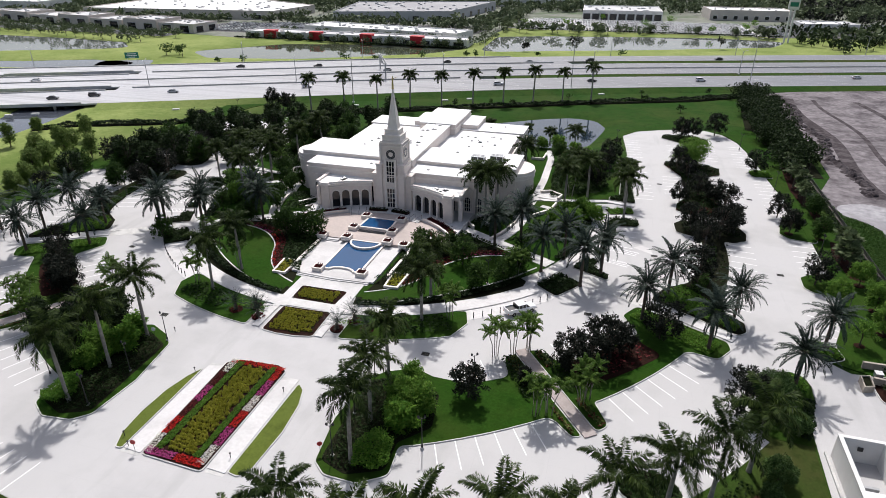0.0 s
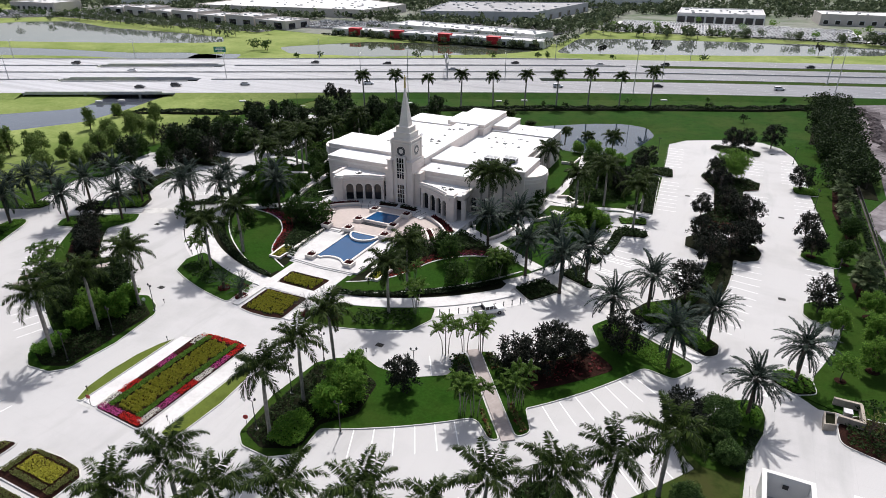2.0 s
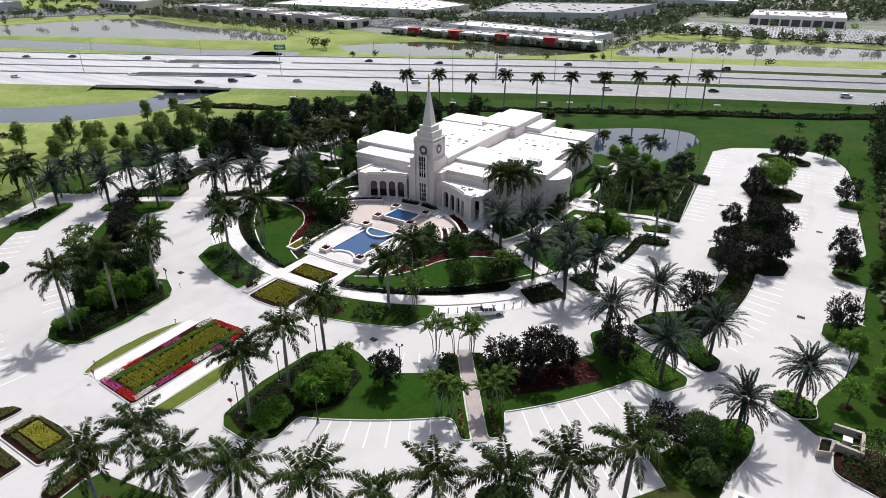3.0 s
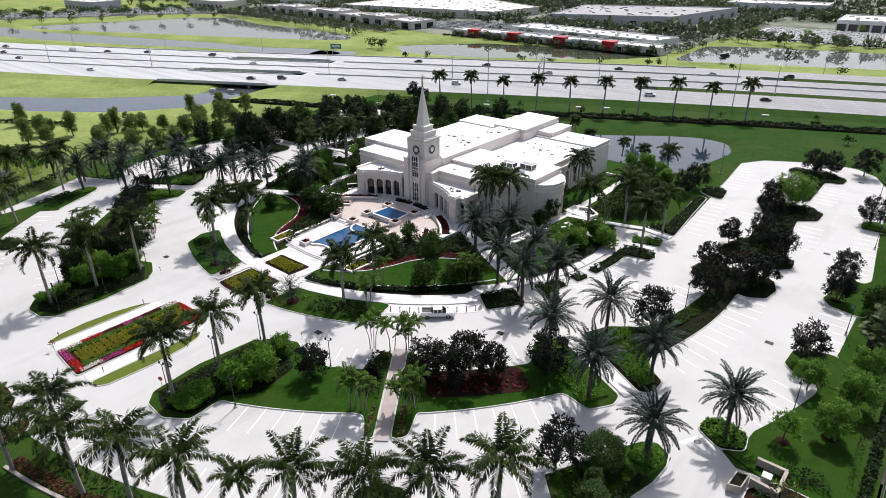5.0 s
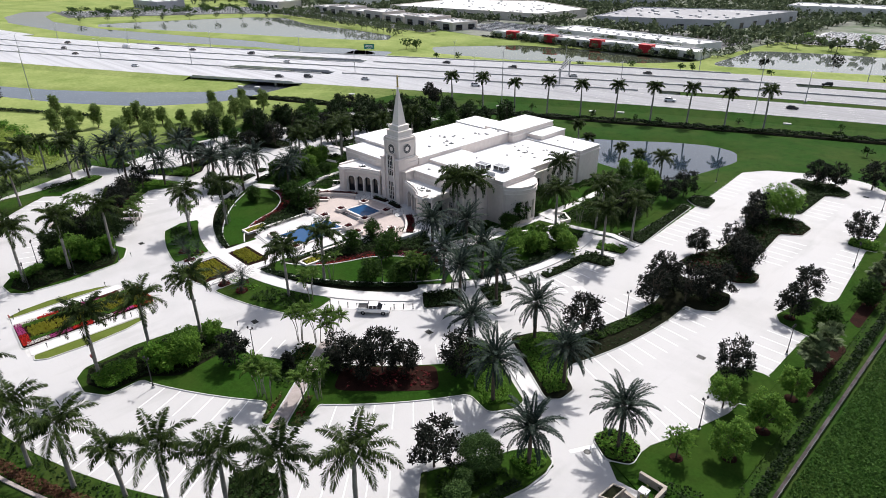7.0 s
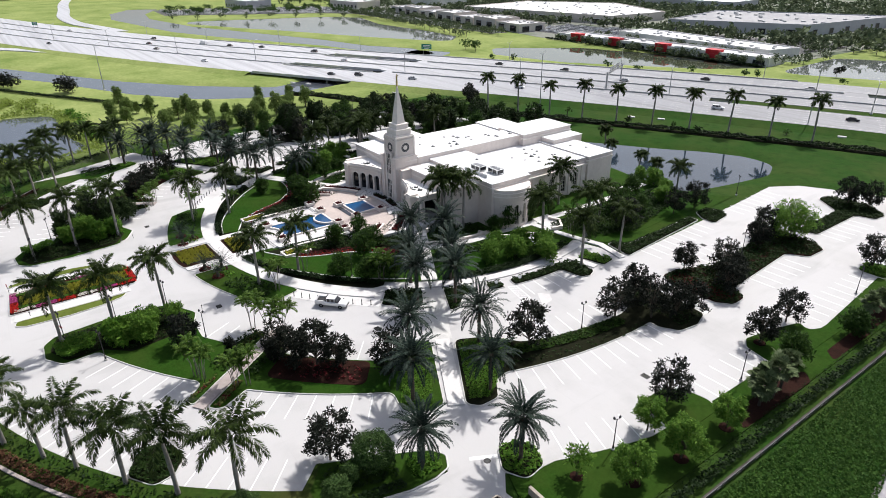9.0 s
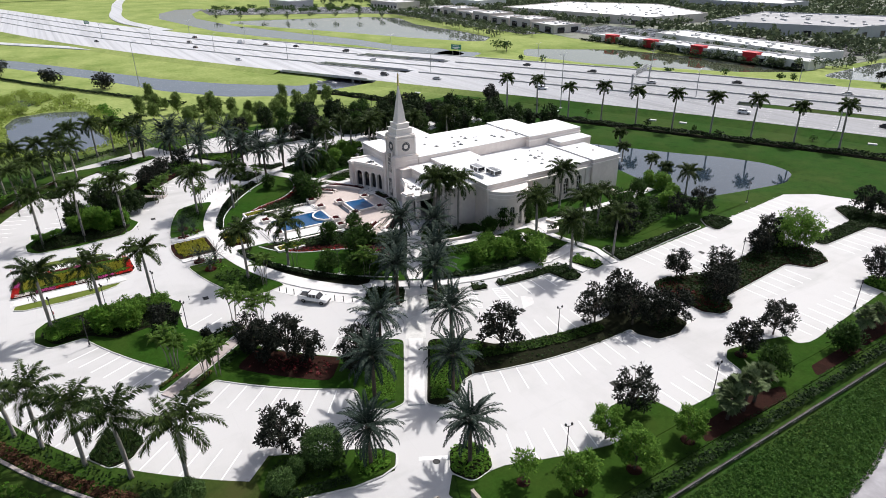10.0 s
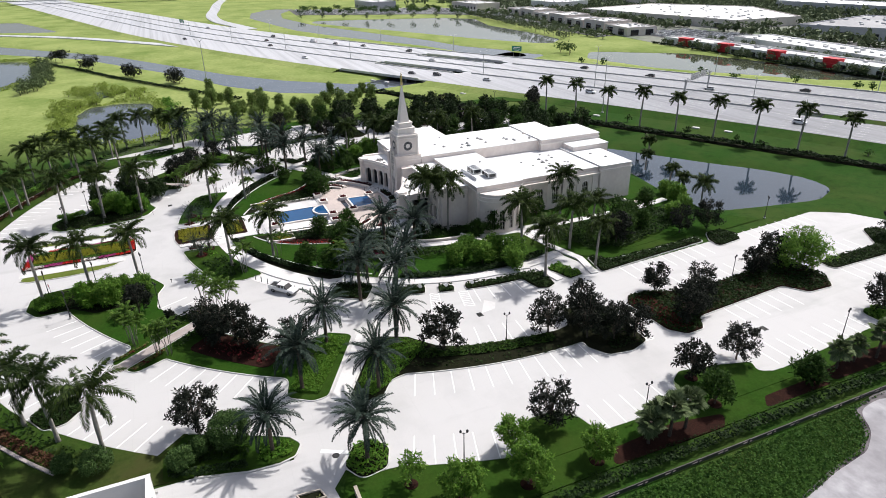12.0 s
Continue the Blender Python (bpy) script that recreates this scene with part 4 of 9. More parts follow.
for o in (BED_A, BED_B):
    flower_bed(o, "square bed of dark and yellow-green bedding plants")
    rows_of(inset(o, 0.7) if area2(o) > 0 else o, L_YELLOW, "rows of yellow-green bedding plants", 0.66, 80, 0.4, 9)
    plant([inset(o, 0.3) if area2(o) > 0 else o], L_SHRUB, "dark border foliage", height=0.3, per_m2=6, size=0.24, z=0.18)
# entrance beds in the middle of the southern drive
BED_S = [(-50.8, 32.9), (-50.9, 37.5), (-49.4, 38.4), (-45.8, 38.7), (-42.0, 38.4), (-40.4, 37.4), (-40.5, 32.9)]
flower_bed(BED_S, "hedged entrance bed with a yellow-green middle")
plant([[(-50.5, 33.6), (-50.6, 37.5), (-49.4, 38.1), (-49.3, 33.6)], [(-42.1, 33.6), (-42.0, 38.1), (-40.8, 37.3), (-40.9, 33.6)], [(-49.4, 37.55), (-49.3, 38.1), (-42.1, 38.1), (-42.0, 37.55)], [(-48.9, 33.7), (-48.9, 34.5), (-42.5, 34.5), (-42.5, 33.7)]], L_OLIVE, "clipped olive hedge framing the bed", height=0.7, per_m2=120, size=0.15, z=0.2, margin=0.03, lumps=3.0)
plant([[(-49.0, 34.85), (-48.9, 37.35), (-42.5, 37.35), (-42.4, 34.85)]], L_YELLOW, "bright yellow-green plants in the bed", height=0.6, per_m2=110, size=0.15, z=0.2, margin=0.02)
BED_T = [(-49.2, 27.0), (-49.0, 32.3), (-42.4, 32.3), (-42.3, 27.0)]
flower_bed(BED_T, "second hedged bed of the entrance drive")
plant([[(-48.7, 30.4), (-48.6, 32.0), (-42.8, 32.0), (-42.7, 30.4)]], L_OLIVE, "clipped olive hedge in the second bed", height=0.7, per_m2=110, size=0.15, z=0.2, margin=0.03, lumps=3.0)
HEDGE_S = [(-56.9, 30), (-56.4, 36.4), (-55.3, 37.4), (-53.3, 37.9), (-53.2, 36), (-53.9, 30)]
for o in (HEDGE_S, flip(HEDGE_S)):
    flower_bed(o, "clipped hedge bed of the entrance drive")
    q = inset(o, 0.35) if area2(o) > 0 else inset(o[::-1], 0.35)
    plant([q], L_OLIVE, "clipped entrance hedge", height=0.8, per_m2=80, size=0.18, z=0.18, lumps=2.0)

# parking bay lines: parts of the car park, on one mesh
def line_mesh(length, width=0.14):
    me = bpy.data.meshes.new("bay_line")
    bm = box_bm(0, length, -width / 2, width / 2, 0.0, 0.006)
    bm.to_mesh(me)
    bm.free()
    me.materials.append(M_WHITE)
    return me


LINE = line_mesh(5.2)


def bay_line(x, y, ang):
    for w in (0, 1):
        ob = new("bay_line", LINE)
        ob.parent = lot_w if w else lot
        xx, yy = mirror(x, y) if w else (x, y)
        ob.matrix_world = pose(xx, yy, 0.002 + 0.003 * w, 0, 0, 182.7 - ang if w else ang)


def radial_lines(r0f, a0, a1, out=True):
    a = a0
    while a <= a1:
        r = r0f(a)
        p = polar(r, a)
        bay_line(p[0], p[1], a if out else a + 180)
        a += degrees_of(2.75, r)


def degrees_of(m, r):
    return math.degrees(m / r)


radial_lines(lambda a: 84.3 - (a + 69.5) * 0.14, -67.5, -57)
radial_lines(lambda a: 82.1 - (a + 50) * 0.116, -49.0, -36)
radial_lines(lambda a: 77.9 - (a + 22.5) * 0.081, -21.5, -1)
radial_lines(lambda a: 72.1, -49, -38, False)
radial_lines(lambda a: 72.5, -62, -58, False)
radial_lines(lambda a: 70.9, -15, -3, False)
radial_lines(lambda a: 101.1 if a < -54 else 101.1 - (a + 54) * 0.165, -79, -42, False)
radial_lines(lambda a: 96.5, -21.5, -14.5, False)
radial_lines(lambda a: 52.3, -9.5, 2.4, True)
for y0, y1, x0, ang in ((128, 141.5, 47.5, 180), (160.5, 185, 46.4, 182), (194, 217, 43.6, 184), (159, 182.5, 9.4, 2), (195.5, 217.5, 6.6, 2), (165.5, 181, 22.2, 182), (165.5, 181, 30.2, 2), (198, 214, 24.4, 182), (198, 214, 28.6, 2)):
    y = y0
    while y < y1:
        bay_line(x0 - (0.08 * (y - y0) if ang in (2, 182) and x0 < 10 else 0), y, ang)
        y += 2.75
# hatched access aisles beside the disabled bays
for a_ in (-17.9, -11.95):
    for w in (0, 1):
        hatch = tagged(new("access_aisle"), "white hatched access aisle painted on the concrete", "road marking", kind="structure")
        for k in range(-1, 6):
            p, q = polar(53.6 + k * 0.9, a_ - 0.7), polar(54.4 + k * 0.9, a_ + 0.9)
            o = strip([p, q], 0.12)
            part("stripe", prism_bm(flip(o) if w else o, -0.01, 0.007), M_WHITE, hatch)
        for da in (-0.8, 1.0):
            o = strip([polar(53.0, a_ + da), polar(58.6, a_ + da)], 0.12)
            part("stripe", prism_bm(flip(o) if w else o, -0.01, 0.008), M_WHITE, hatch)
for p, q in (((35.5, 91.5), (37.2, 94.7)), ((32.7, 144.2), (32.6, 147.9))):
    o = strip([p, q], 0.6)
    tagged(part("stop_line", prism_bm(o, -0.01, 0.007), M_WHITE), "white stop bar painted on the concrete", "road marking", kind="structure")

# storm drains
def drain(x, y):
    d = thing("storm_drain", x, y, 0, "square cast iron drain grate set in the concrete", "drain", "storm drains")
    bm = bmesh.new()
    add_box(bm, -0.65, 0.65, -0.5, -0.42, -0.05, 0.012)
    add_box(bm, -0.65, 0.65, 0.42, 0.5, -0.05, 0.012)
    add_box(bm, -0.65, -0.57, -0.42, 0.42, -0.05, 0.012)
    add_box(bm, 0.57, 0.65, -0.42, 0.42, -0.05, 0.012)
    part("frame", bm, M_IRON, d)
    bm = bmesh.new()
    for i in range(9):
        add_box(bm, -0.55 + i * 0.127, -0.49 + i * 0.127, -0.42, 0.42, -0.05, 0.008)
    part("grate", bm, M_POST, d)
    part("sump", box_bm(-0.57, 0.57, -0.42, 0.42, -0.02, 0.004), M_SOIL, d)
    return d


_d = drain(-22, 78)
for x, y in ((2.1, 97.6), (38, 123.5), (38.2, 166.5), (13.9, 125.2), (23.8, 82), (-69.9, 76.1), (-95, 97.5), (16, 172), (36, 222), (-131, 123)):
    copy_thing(_d, pose(x, y, 0))


def manhole(x, y):
    d = thing("manhole_cover", x, y, 0, "round dark iron manhole cover in the drive", "manhole cover")
    bm = bmesh.new()
    add_lathe(bm, [(0.48, -0.03), (0.48, 0.012), (0.4, 0.012)], 20)
    part("frame", bm, M_IRON, d)
    bm = bmesh.new()
    add_lathe(bm, [(0.4, -0.03), (0.4, 0.01), (0.02, 0.014)], 20)
    part("lid", bm, M_POST, d)
    return d


manhole(37.1, 93.1)
tagged(part("repair_patch", prism_bm([(9.6, 128.2), (13.6, 125.8), (13.2, 128.6), (11.2, 129.8)], -0.05, 0.004), M_WALK), "paler patch of fresh concrete beside the drain", "pavement", kind="structure")


# ---- temple ----
TX = -47.4
temple = thing("temple", TX, 150, 0, "cream stone temple with a tall spire, arcades and white flat roofs", "temple")


def tpart(name, bm, material, label="", parent=None):
    ob = part(name, bm, material, None, label)
    ob.parent = parent or temple
    ob.matrix_parent_inverse = (parent or temple).matrix_world.inverted()
    return ob


bpy.context.view_layer.update()


def ring(bm, x0, x1, y0, y1, z0, z1, t):
    """A square ring of thickness t inside the given bounds."""
    loops = [[bm.verts.new((x, y, z)) for x, y in ((x0 + d, y0 + d), (x1 - d, y0 + d), (x1 - d, y1 - d), (x0 + d, y1 - d))] for d, z in ((0, z0), (0, z1), (t, z1), (t, z0))]
    for lo, hi in zip(loops, loops[1:] + loops[:1]):
        for i in range(4):
            bm.faces.new((lo[i], lo[(i + 1) % 4], hi[(i + 1) % 4], hi[i]))


def mass(x0, x1, y0, y1, z1, z0=0.0, band=True):
    """A block of the building: wall, cornice, parapet with coping, roof."""
    tpart("wall", box_bm(x0, x1, y0, y1, z0, z1 - 0.55), M_STONE)
    bm = bmesh.new()
    ring(bm, x0 + 0.003, x1 - 0.003, y0 + 0.003, y1 - 0.003, z1 - 0.55, z1 - 0.12, 0.36)
    tpart("parapet", bm, M_STONE)
    bm = bmesh.new()
    ring(bm, x0 - 0.14, x1 + 0.14, y0 - 0.14, y1 + 0.14, z1 - 0.12, z1 + 0.02, 0.5)
    tpart("coping", bm, M_ROOF)
    if band:
        bm = bmesh.new()
        ring(bm, x0 - 0.22, x1 + 0.22, y0 - 0.22, y1 + 0.22, z1 - 1.25, z1 - 1.02, 0.5)
        ring(bm, x0 - 0.12, x1 + 0.12, y0 - 0.12, y1 + 0.12, z1 - 1.5, z1 - 1.25, 0.4)
        tpart("cornice", bm, M_TRIM)
    tpart("roof", box_bm(x0 + 0.363, x1 - 0.363, y0 + 0.363, y1 - 0.363, z1 - 0.549, z1 - 0.005), M_ROOF)


def arcade_bm(place, s0, s1, z0, z1, arches, depth, seg=10, fine=0.8):
    """A wall along s with arched openings (centre, half width, sill, springing) and a thickness."""
    bm = bmesh.new()

    def quad(p):
        vs = [bm.verts.new(place(*q)) for q in p]
        try:
            bm.faces.new(vs)
        except ValueError:
            pass

    def slab(a, b, lo, hi):
        n = max(1, int((b - a) / fine))
        for i in range(n):
            u, v = a + (b - a) * i / n, a + (b - a) * (i + 1) / n
            quad(((u, 0, lo), (v, 0, lo), (v, 0, hi), (u, 0, hi)))
            quad(((v, depth, lo), (u, depth, lo), (u, depth, hi), (v, depth, hi)))
            quad(((u, 0, hi), (v, 0, hi), (v, depth, hi), (u, depth, hi)))

    at = s0
    for c, hw, sill, spring in sorted(arches):
        slab(at, c - hw, z0, z1)
        if sill > z0:
            slab(c - hw, c + hw, z0, sill)
        quad(((c - hw, 0, sill), (c - hw, 0, spring), (c - hw, depth, spring), (c - hw, depth, sill)))
        quad(((c + hw, 0, spring), (c + hw, 0, sill), (c + hw, depth, sill), (c + hw, depth, spring)))
        for j in range(seg):
            t0, t1 = math.pi * (1 - j / seg), math.pi * (1 - (j + 1) / seg)
            a, b = (c + hw * math.cos(t0), spring + hw * math.sin(t0)), (c + hw * math.cos(t1), spring + hw * math.sin(t1))
            quad(((a[0], 0, a[1]), (b[0], 0, b[1]), (b[0], 0, z1), (a[0], 0, z1)))
            quad(((b[0], depth, b[1]), (a[0], depth, a[1]), (a[0], depth, z1), (b[0], depth, z1)))
            quad(((a[0], 0, a[1]), (a[0], depth, a[1]), (b[0], depth, b[1]), (b[0], 0, b[1])))
            quad(((a[0], 0, z1), (b[0], 0, z1), (b[0], depth, z1), (a[0], depth, z1)))
        at = c + hw
    slab(at, s1, z0, z1)
    for s in (s0, s1):
        quad(((s, 0, z0), (s, 0, z1), (s, depth, z1), (s, depth, z0)))
    return bm


def arch_trim_bm(place, c, hw, sill, spring, w=0.22, out=0.09, seg=10):
    """The moulded surround of an arch."""
    bm = bmesh.new()
    line = [(c - hw, sill), (c - hw, spring)] + [(c - hw * math.cos(math.pi * j / seg), spring + hw * math.sin(math.pi * j / seg)) for j in range(1, seg)] + [(c + hw, spring), (c + hw, sill)]
    outer = [(c - hw - w, sill), (c - hw - w, spring)] + [(c - (hw + w) * math.cos(math.pi * j / seg), spring + (hw + w) * math.sin(math.pi * j / seg)) for j in range(1, seg)] + [(c + hw + w, spring), (c + hw + w, sill)]
    for i in range(len(line) - 1):
        a, b, p, q = line[i], line[i + 1], outer[i], outer[i + 1]
        for face in (((a, -out), (b, -out), (q, -out), (p, -out)), ((p, -out), (q, -out), (q, 0.02), (p, 0.02)), ((a, -out), (a, 0.02), (b, 0.02), (b, -out))):
            bm.faces.new([bm.verts.new(place(k[0], d, k[1])) for k, d in face])
    return bm


def arch_window(place, c, hw, sill, spring, depth, mullions=True):
    """Dark glazing set back in an arch, with mullions."""
    seg = 10
    bm = bmesh.new()
    line = [(c - hw, sill), (c + hw, sill), (c + hw, spring)] + [(c + hw * math.cos(math.pi * j / seg), spring + hw * math.sin(math.pi * j / seg)) for j in range(1, seg)] + [(c - hw, spring)]
    bm.faces.new([bm.verts.new(place(s, depth, z)) for s, z in line])
    win = tpart("window", bm, M_GLASS, "dark arched window")
    if not mullions:
        return win
    bm = bmesh.new()
    for s in (c - hw / 3, c + hw / 3):
        for a, b in ((s - 0.05, s + 0.05),):
            vs = [bm.verts.new(place(p, d, z)) for z in (sill, spring + hw * 0.93) for p, d in ((a, depth - 0.07), (b, depth - 0.07), (b, depth - 0.005), (a, depth - 0.005))]
            for f in ((3, 2, 1, 0), (4, 5, 6, 7), (0, 1, 5, 4), (1, 2, 6, 5), (2, 3, 7, 6), (3, 0, 4, 7)):
                bm.faces.new([vs[i] for i in f])
    zz = sill + 0.9
    while zz < spring + 0.1:
        vs = [bm.verts.new(place(p, d, z)) for z in (zz - 0.04, zz + 0.04) for p, d in ((c - hw, depth - 0.06), (c + hw, depth - 0.06), (c + hw, depth - 0.004), (c - hw, depth - 0.004))]
        for f in ((3, 2, 1, 0), (4, 5, 6, 7), (0, 1, 5, 4), (1, 2, 6, 5), (2, 3, 7, 6), (3, 0, 4, 7)):
            bm.faces.new([vs[i] for i in f])
        zz += 1.0
    tpart("frame", bm, M_TRIM, "", win)
    return win


# main blocks
mass(-71.0, -24.0, 134.2, 141.0, 10.0)
mass(TX - 28.2, TX + 28.2, 140.9, 152.6, 10.9)
mass(-70.6, -24.6, 152.4, 178.2, 9.0)
mass(-71.4, -23.5, 178.0, 187.4, 9.35)
mass(TX - 3.6, TX + 3.2, 137.5, 174.0, 11.9, 8.0, False)
mass(-57.5, -37.6, 179.0, 190.4, 10.6, 0.0, False)
mass(-53.4, -42.6, 172.0, 190.8, 12.2, 0.0)

# side walls with arched windows, and the bays
for side in (1, -1):
    xw = TX + side * 22.8

    def flat(s, d, z, xw=xw, side=side):
        return Vector((xw + side * (0.55 - d), s, z))

    wins = [(156.3, 0.95, 1.3, 4.9), (160.6, 0.95, 1.3, 4.9), (165.0, 0.95, 1.3, 4.9), (169.4, 0.95, 1.3, 4.9), (173.8, 0.95, 1.3, 4.9)]
    tpart("wall", arcade_bm(flat, 153.5, 177.8, 0.0, 7.2, wins, 0.5), M_STONE)
    for w in wins:
        tpart("window_surround", arch_trim_bm(flat, *w), M_TRIM)
        arch_window(flat, *w, 0.42)
    for y in (154.2, 158.4, 162.8, 167.2, 171.6, 176.2):
        tpart("pilaster", box_bm(min(xw + side * 0.5, xw + side * 0.78), max(xw + side * 0.5, xw + side * 0.78), y - 0.35, y + 0.35, 0.0, 7.2), M_STONE)
    bm = box_bm(min(xw, xw + side * 0.85), max(xw, xw + side * 0.85), 153.4, 178.0, 7.2, 7.55)
    tpart("cornice", bm, M_TRIM)
    # curved bay on the cross wing's end
    cx, cyb, rb = TX + side * 26.2, 146.8, 5.6

    def curved(s, d, z, cx=cx, side=side):
        a = s / 5.6
        return Vector((cx + side * (5.6 - d) * math.cos(a), 146.8 + (5.6 - d) * math.sin(a), z))

    bw = [(a * 5.6, 0.62, 1.0, 5.2) for a in (-0.62, -0.21, 0.21, 0.62)]
    half = 5.6 * 1.2
    tpart("bay_wall", arcade_bm(curved, -half, half, 0.0, 7.6, bw, 0.5, 8, 0.45), M_STONE)
    for w in bw:
        arch_window(curved, *w, 0.42)
        tpart("window_surround", arch_trim_bm(curved, *w, 0.16, 0.07), M_TRIM)
    for z0, z1, grow in ((7.6, 7.85, 0.28), (7.85, 8.5, 0.12), (8.5, 8.75, 0.34), (8.75, 9.3, 0.1), (9.3, 9.5, 0.2)):
        pts = [(cx + side * (5.6 + grow) * math.cos(a), 146.8 + (5.6 + grow) * math.sin(a)) for a in np.linspace(-1.25, 1.25, 22)]
        tpart("bay_cornice", prism_bm(pts, z0, z1), M_TRIM)
    pts = [(cx + side * 5.2 * math.cos(a), 146.8 + 5.2 * math.sin(a)) for a in np.linspace(-1.2, 1.2, 20)]
    tpart("bay_core", prism_bm(pts, 0, 7.6), M_GLASS)

# front wing windows beyond the arcades
for side in (1, -1):
    for xo in (18.2, 20.9):
        def south(s, d, z):
            return Vector((s, 134.2 - 0.45 + d, z))
        w = (TX + side * xo, 0.7, 1.6, 4.6)
        tpart("wall", arcade_bm(south, w[0] - 1.3, w[0] + 1.3, 0.6, 7.4, [w], 0.44), M_STONE)
        arch_window(south, *w, 0.36)
        tpart("window_surround", arch_trim_bm(south, *w, 0.18, 0.07), M_TRIM)

# curved arcades either side of the tower
AC, AR = (TX, 107.0), 24.8
for side in (1, -1):
    def bow(s, d, z, side=side):
        a = s / AR
        return Vector((AC[0] + side * (AR + d) * math.sin(a), AC[1] + (AR + d) * math.cos(a), z))

    cs = [6.9, 9.25, 11.6, 13.95]
    arches = [(c, 0.9, 1.0, 4.75) for c in cs]
    tpart("arcade_wall", arcade_bm(bow, 5.3, 16.4, 1.0, 6.6, arches, 0.7, 10, 0.5), M_STONE)
    for w in arches:
        tpart("arch_surround", arch_trim_bm(bow, *w, 0.2, 0.08), M_TRIM)
        arch_window(bow, *w, 0.62, False)
    for c in (5.75, 8.07, 10.42, 12.77, 15.1):
        p = bow(c, -0.08, 0)
        bm = bmesh.new()
        add_lathe(bm, [(0.24, 1.0), (0.24, 1.25), (0.17, 1.3), (0.15, 4.55), (0.24, 4.7), (0.24, 4.9)], 10, p.x, p.y)
        tpart("column", bm, M_TRIM)
    for z0, z1, o, i in ((6.6, 6.85, -0.3, 1.0), (6.85, 7.35, -0.08, 0.8), (7.35, 7.6, -0.38, 1.0), (7.6, 7.95, -0.1, 0.35)):
        pts = [tuple(bow(s, o, 0)[:2]) for s in np.linspace(5.0, 16.7, 18)] + [tuple(bow(s, i, 0)[:2]) for s in np.linspace(16.7, 5.0, 18)]
        tpart("arcade_cornice", prism_bm(pts, z0, z1), M_TRIM)
    # pier at the arm's end
    p = bow(16.0, 0.7, 0)
    bm = box_bm(p.x - 1.0, p.x + 1.0, p.y - 1.0, p.y + 1.0, 0.4, 7.35)
    tpart("end_pier", bm, M_STONE)
    bm = bmesh.new()
    add_box(bm, p.x - 1.25, p.x + 1.25, p.y - 1.25, p.y + 1.25, 7.35, 7.62)
    add_box(bm, p.x - 1.05, p.x + 1.05, p.y - 1.05, p.y + 1.05, 7.62, 7.97)
    tpart("pier_cap", bm, M_TRIM)
    # return wall and roof behind the arcade
    xr = p.x + side * 2.6
    bm = box_bm(min(p.x, xr), max(p.x, xr), p.y + 0.6, 134.3, 6.3, 7.35)
    tpart("lintel", bm, M_STONE)
    bm = box_bm(xr - 0.45, xr + 0.45, p.y + 0.7, p.y + 1.6, 0.4, 6.3)
    tpart("end_pier", bm, M_STONE)
    pts = [tuple(bow(s, 0.36, 0)[:2]) for s in np.linspace(5.0, 16.0, 16)] + [(xr + side * 0.3, p.y + 0.6), (xr + side * 0.3, 134.3), (TX + side * 3.8, 134.3)]
    tpart("arcade_roof", prism_bm(pts, 7.36, 7.5), M_ROOF)
    bm = box_bm(min(xr - 0.3, xr + 0.45), max(xr - 0.3, xr + 0.45), p.y + 0.5, 134.3, 7.35, 7.9)
    tpart("parapet", bm, M_TRIM)
    # dark glazing at the back of the arcade
    tpart("door_screen", box_bm(min(TX + side * 5, TX + side * 15), max(TX + side * 5, TX + side * 15), 134.05, 134.16, 0.9, 5.4), M_GLASS, "dark glazed screen behind the arches")

# tower
tower = tpart("tower", box_bm(TX - 3.5, TX + 3.5, 130.9, 138.0, 0.4, 9.8), M_STONE, "square stone tower with clocks")
bm = bmesh.new()
for side in (1, -1):
    for x0, x1, y0, h in ((3.5, 4.9, 131.6, 9.6), (2.05, 3.45, 130.45, 12.4)):
        add_box(bm, TX + min(side * x0, side * x1), TX + max(side * x0, side * x1), y0, y0 + 3.0, 0.4, h)
        add_box(bm, TX + min(side * x0, side * x1) - 0.15, TX + max(side * x0, side * x1) + 0.15, y0 - 0.15, y0 + 3.1, h, h + 0.3)
tpart("buttress", bm, M_STONE, "", tower)
bm = bmesh.new()
add_box(bm, TX - 3.7, TX + 3.7, 130.7, 138.1, 9.8, 10.05)
add_box(bm, TX - 3.0, TX + 3.0, 131.0, 137.4, 10.05, 12.2)
add_box(bm, TX - 3.2, TX + 3.2, 130.85, 137.5, 12.2, 12.5)
add_box(bm, TX - 2.6, TX + 2.6, 131.45, 136.65, 12.5, 17.4)
tpart("belfry", bm, M_STONE, "", tower)
bm = bmesh.new()
add_lathe(bm, [(2.75, 17.4), (2.85, 17.65), (2.6, 17.7), (2.6, 17.95), (2.2, 18.0), (2.2, 19.1), (2.35, 19.15), (2.35, 19.35), (1.75, 19.4), (1.7, 20.4), (1.85, 20.45), (1.85, 20.6), (1.3, 20.65)], 4, TX, 134.05, True)
tpart("stepped_cap", bm, M_TRIM, "", tower)
bm = bmesh.new()
add_lathe(bm, [(1.22, 20.64), (1.16, 20.9), (0.72, 24.6), (0.13, 29.3), (0.1, 29.6)], 4, TX, 134.05, True)
tpart("spire", bm, M_TRIM, "slender pale tapering spire", tower)
bm = bmesh.new()
add_lathe(bm, [(0.3, 29.55), (0.34, 29.75), (0.2, 29.95), (0.2, 30.05)], 12, TX, 134.05)
tpart("finial", bm, M_GOLD, "", tower)
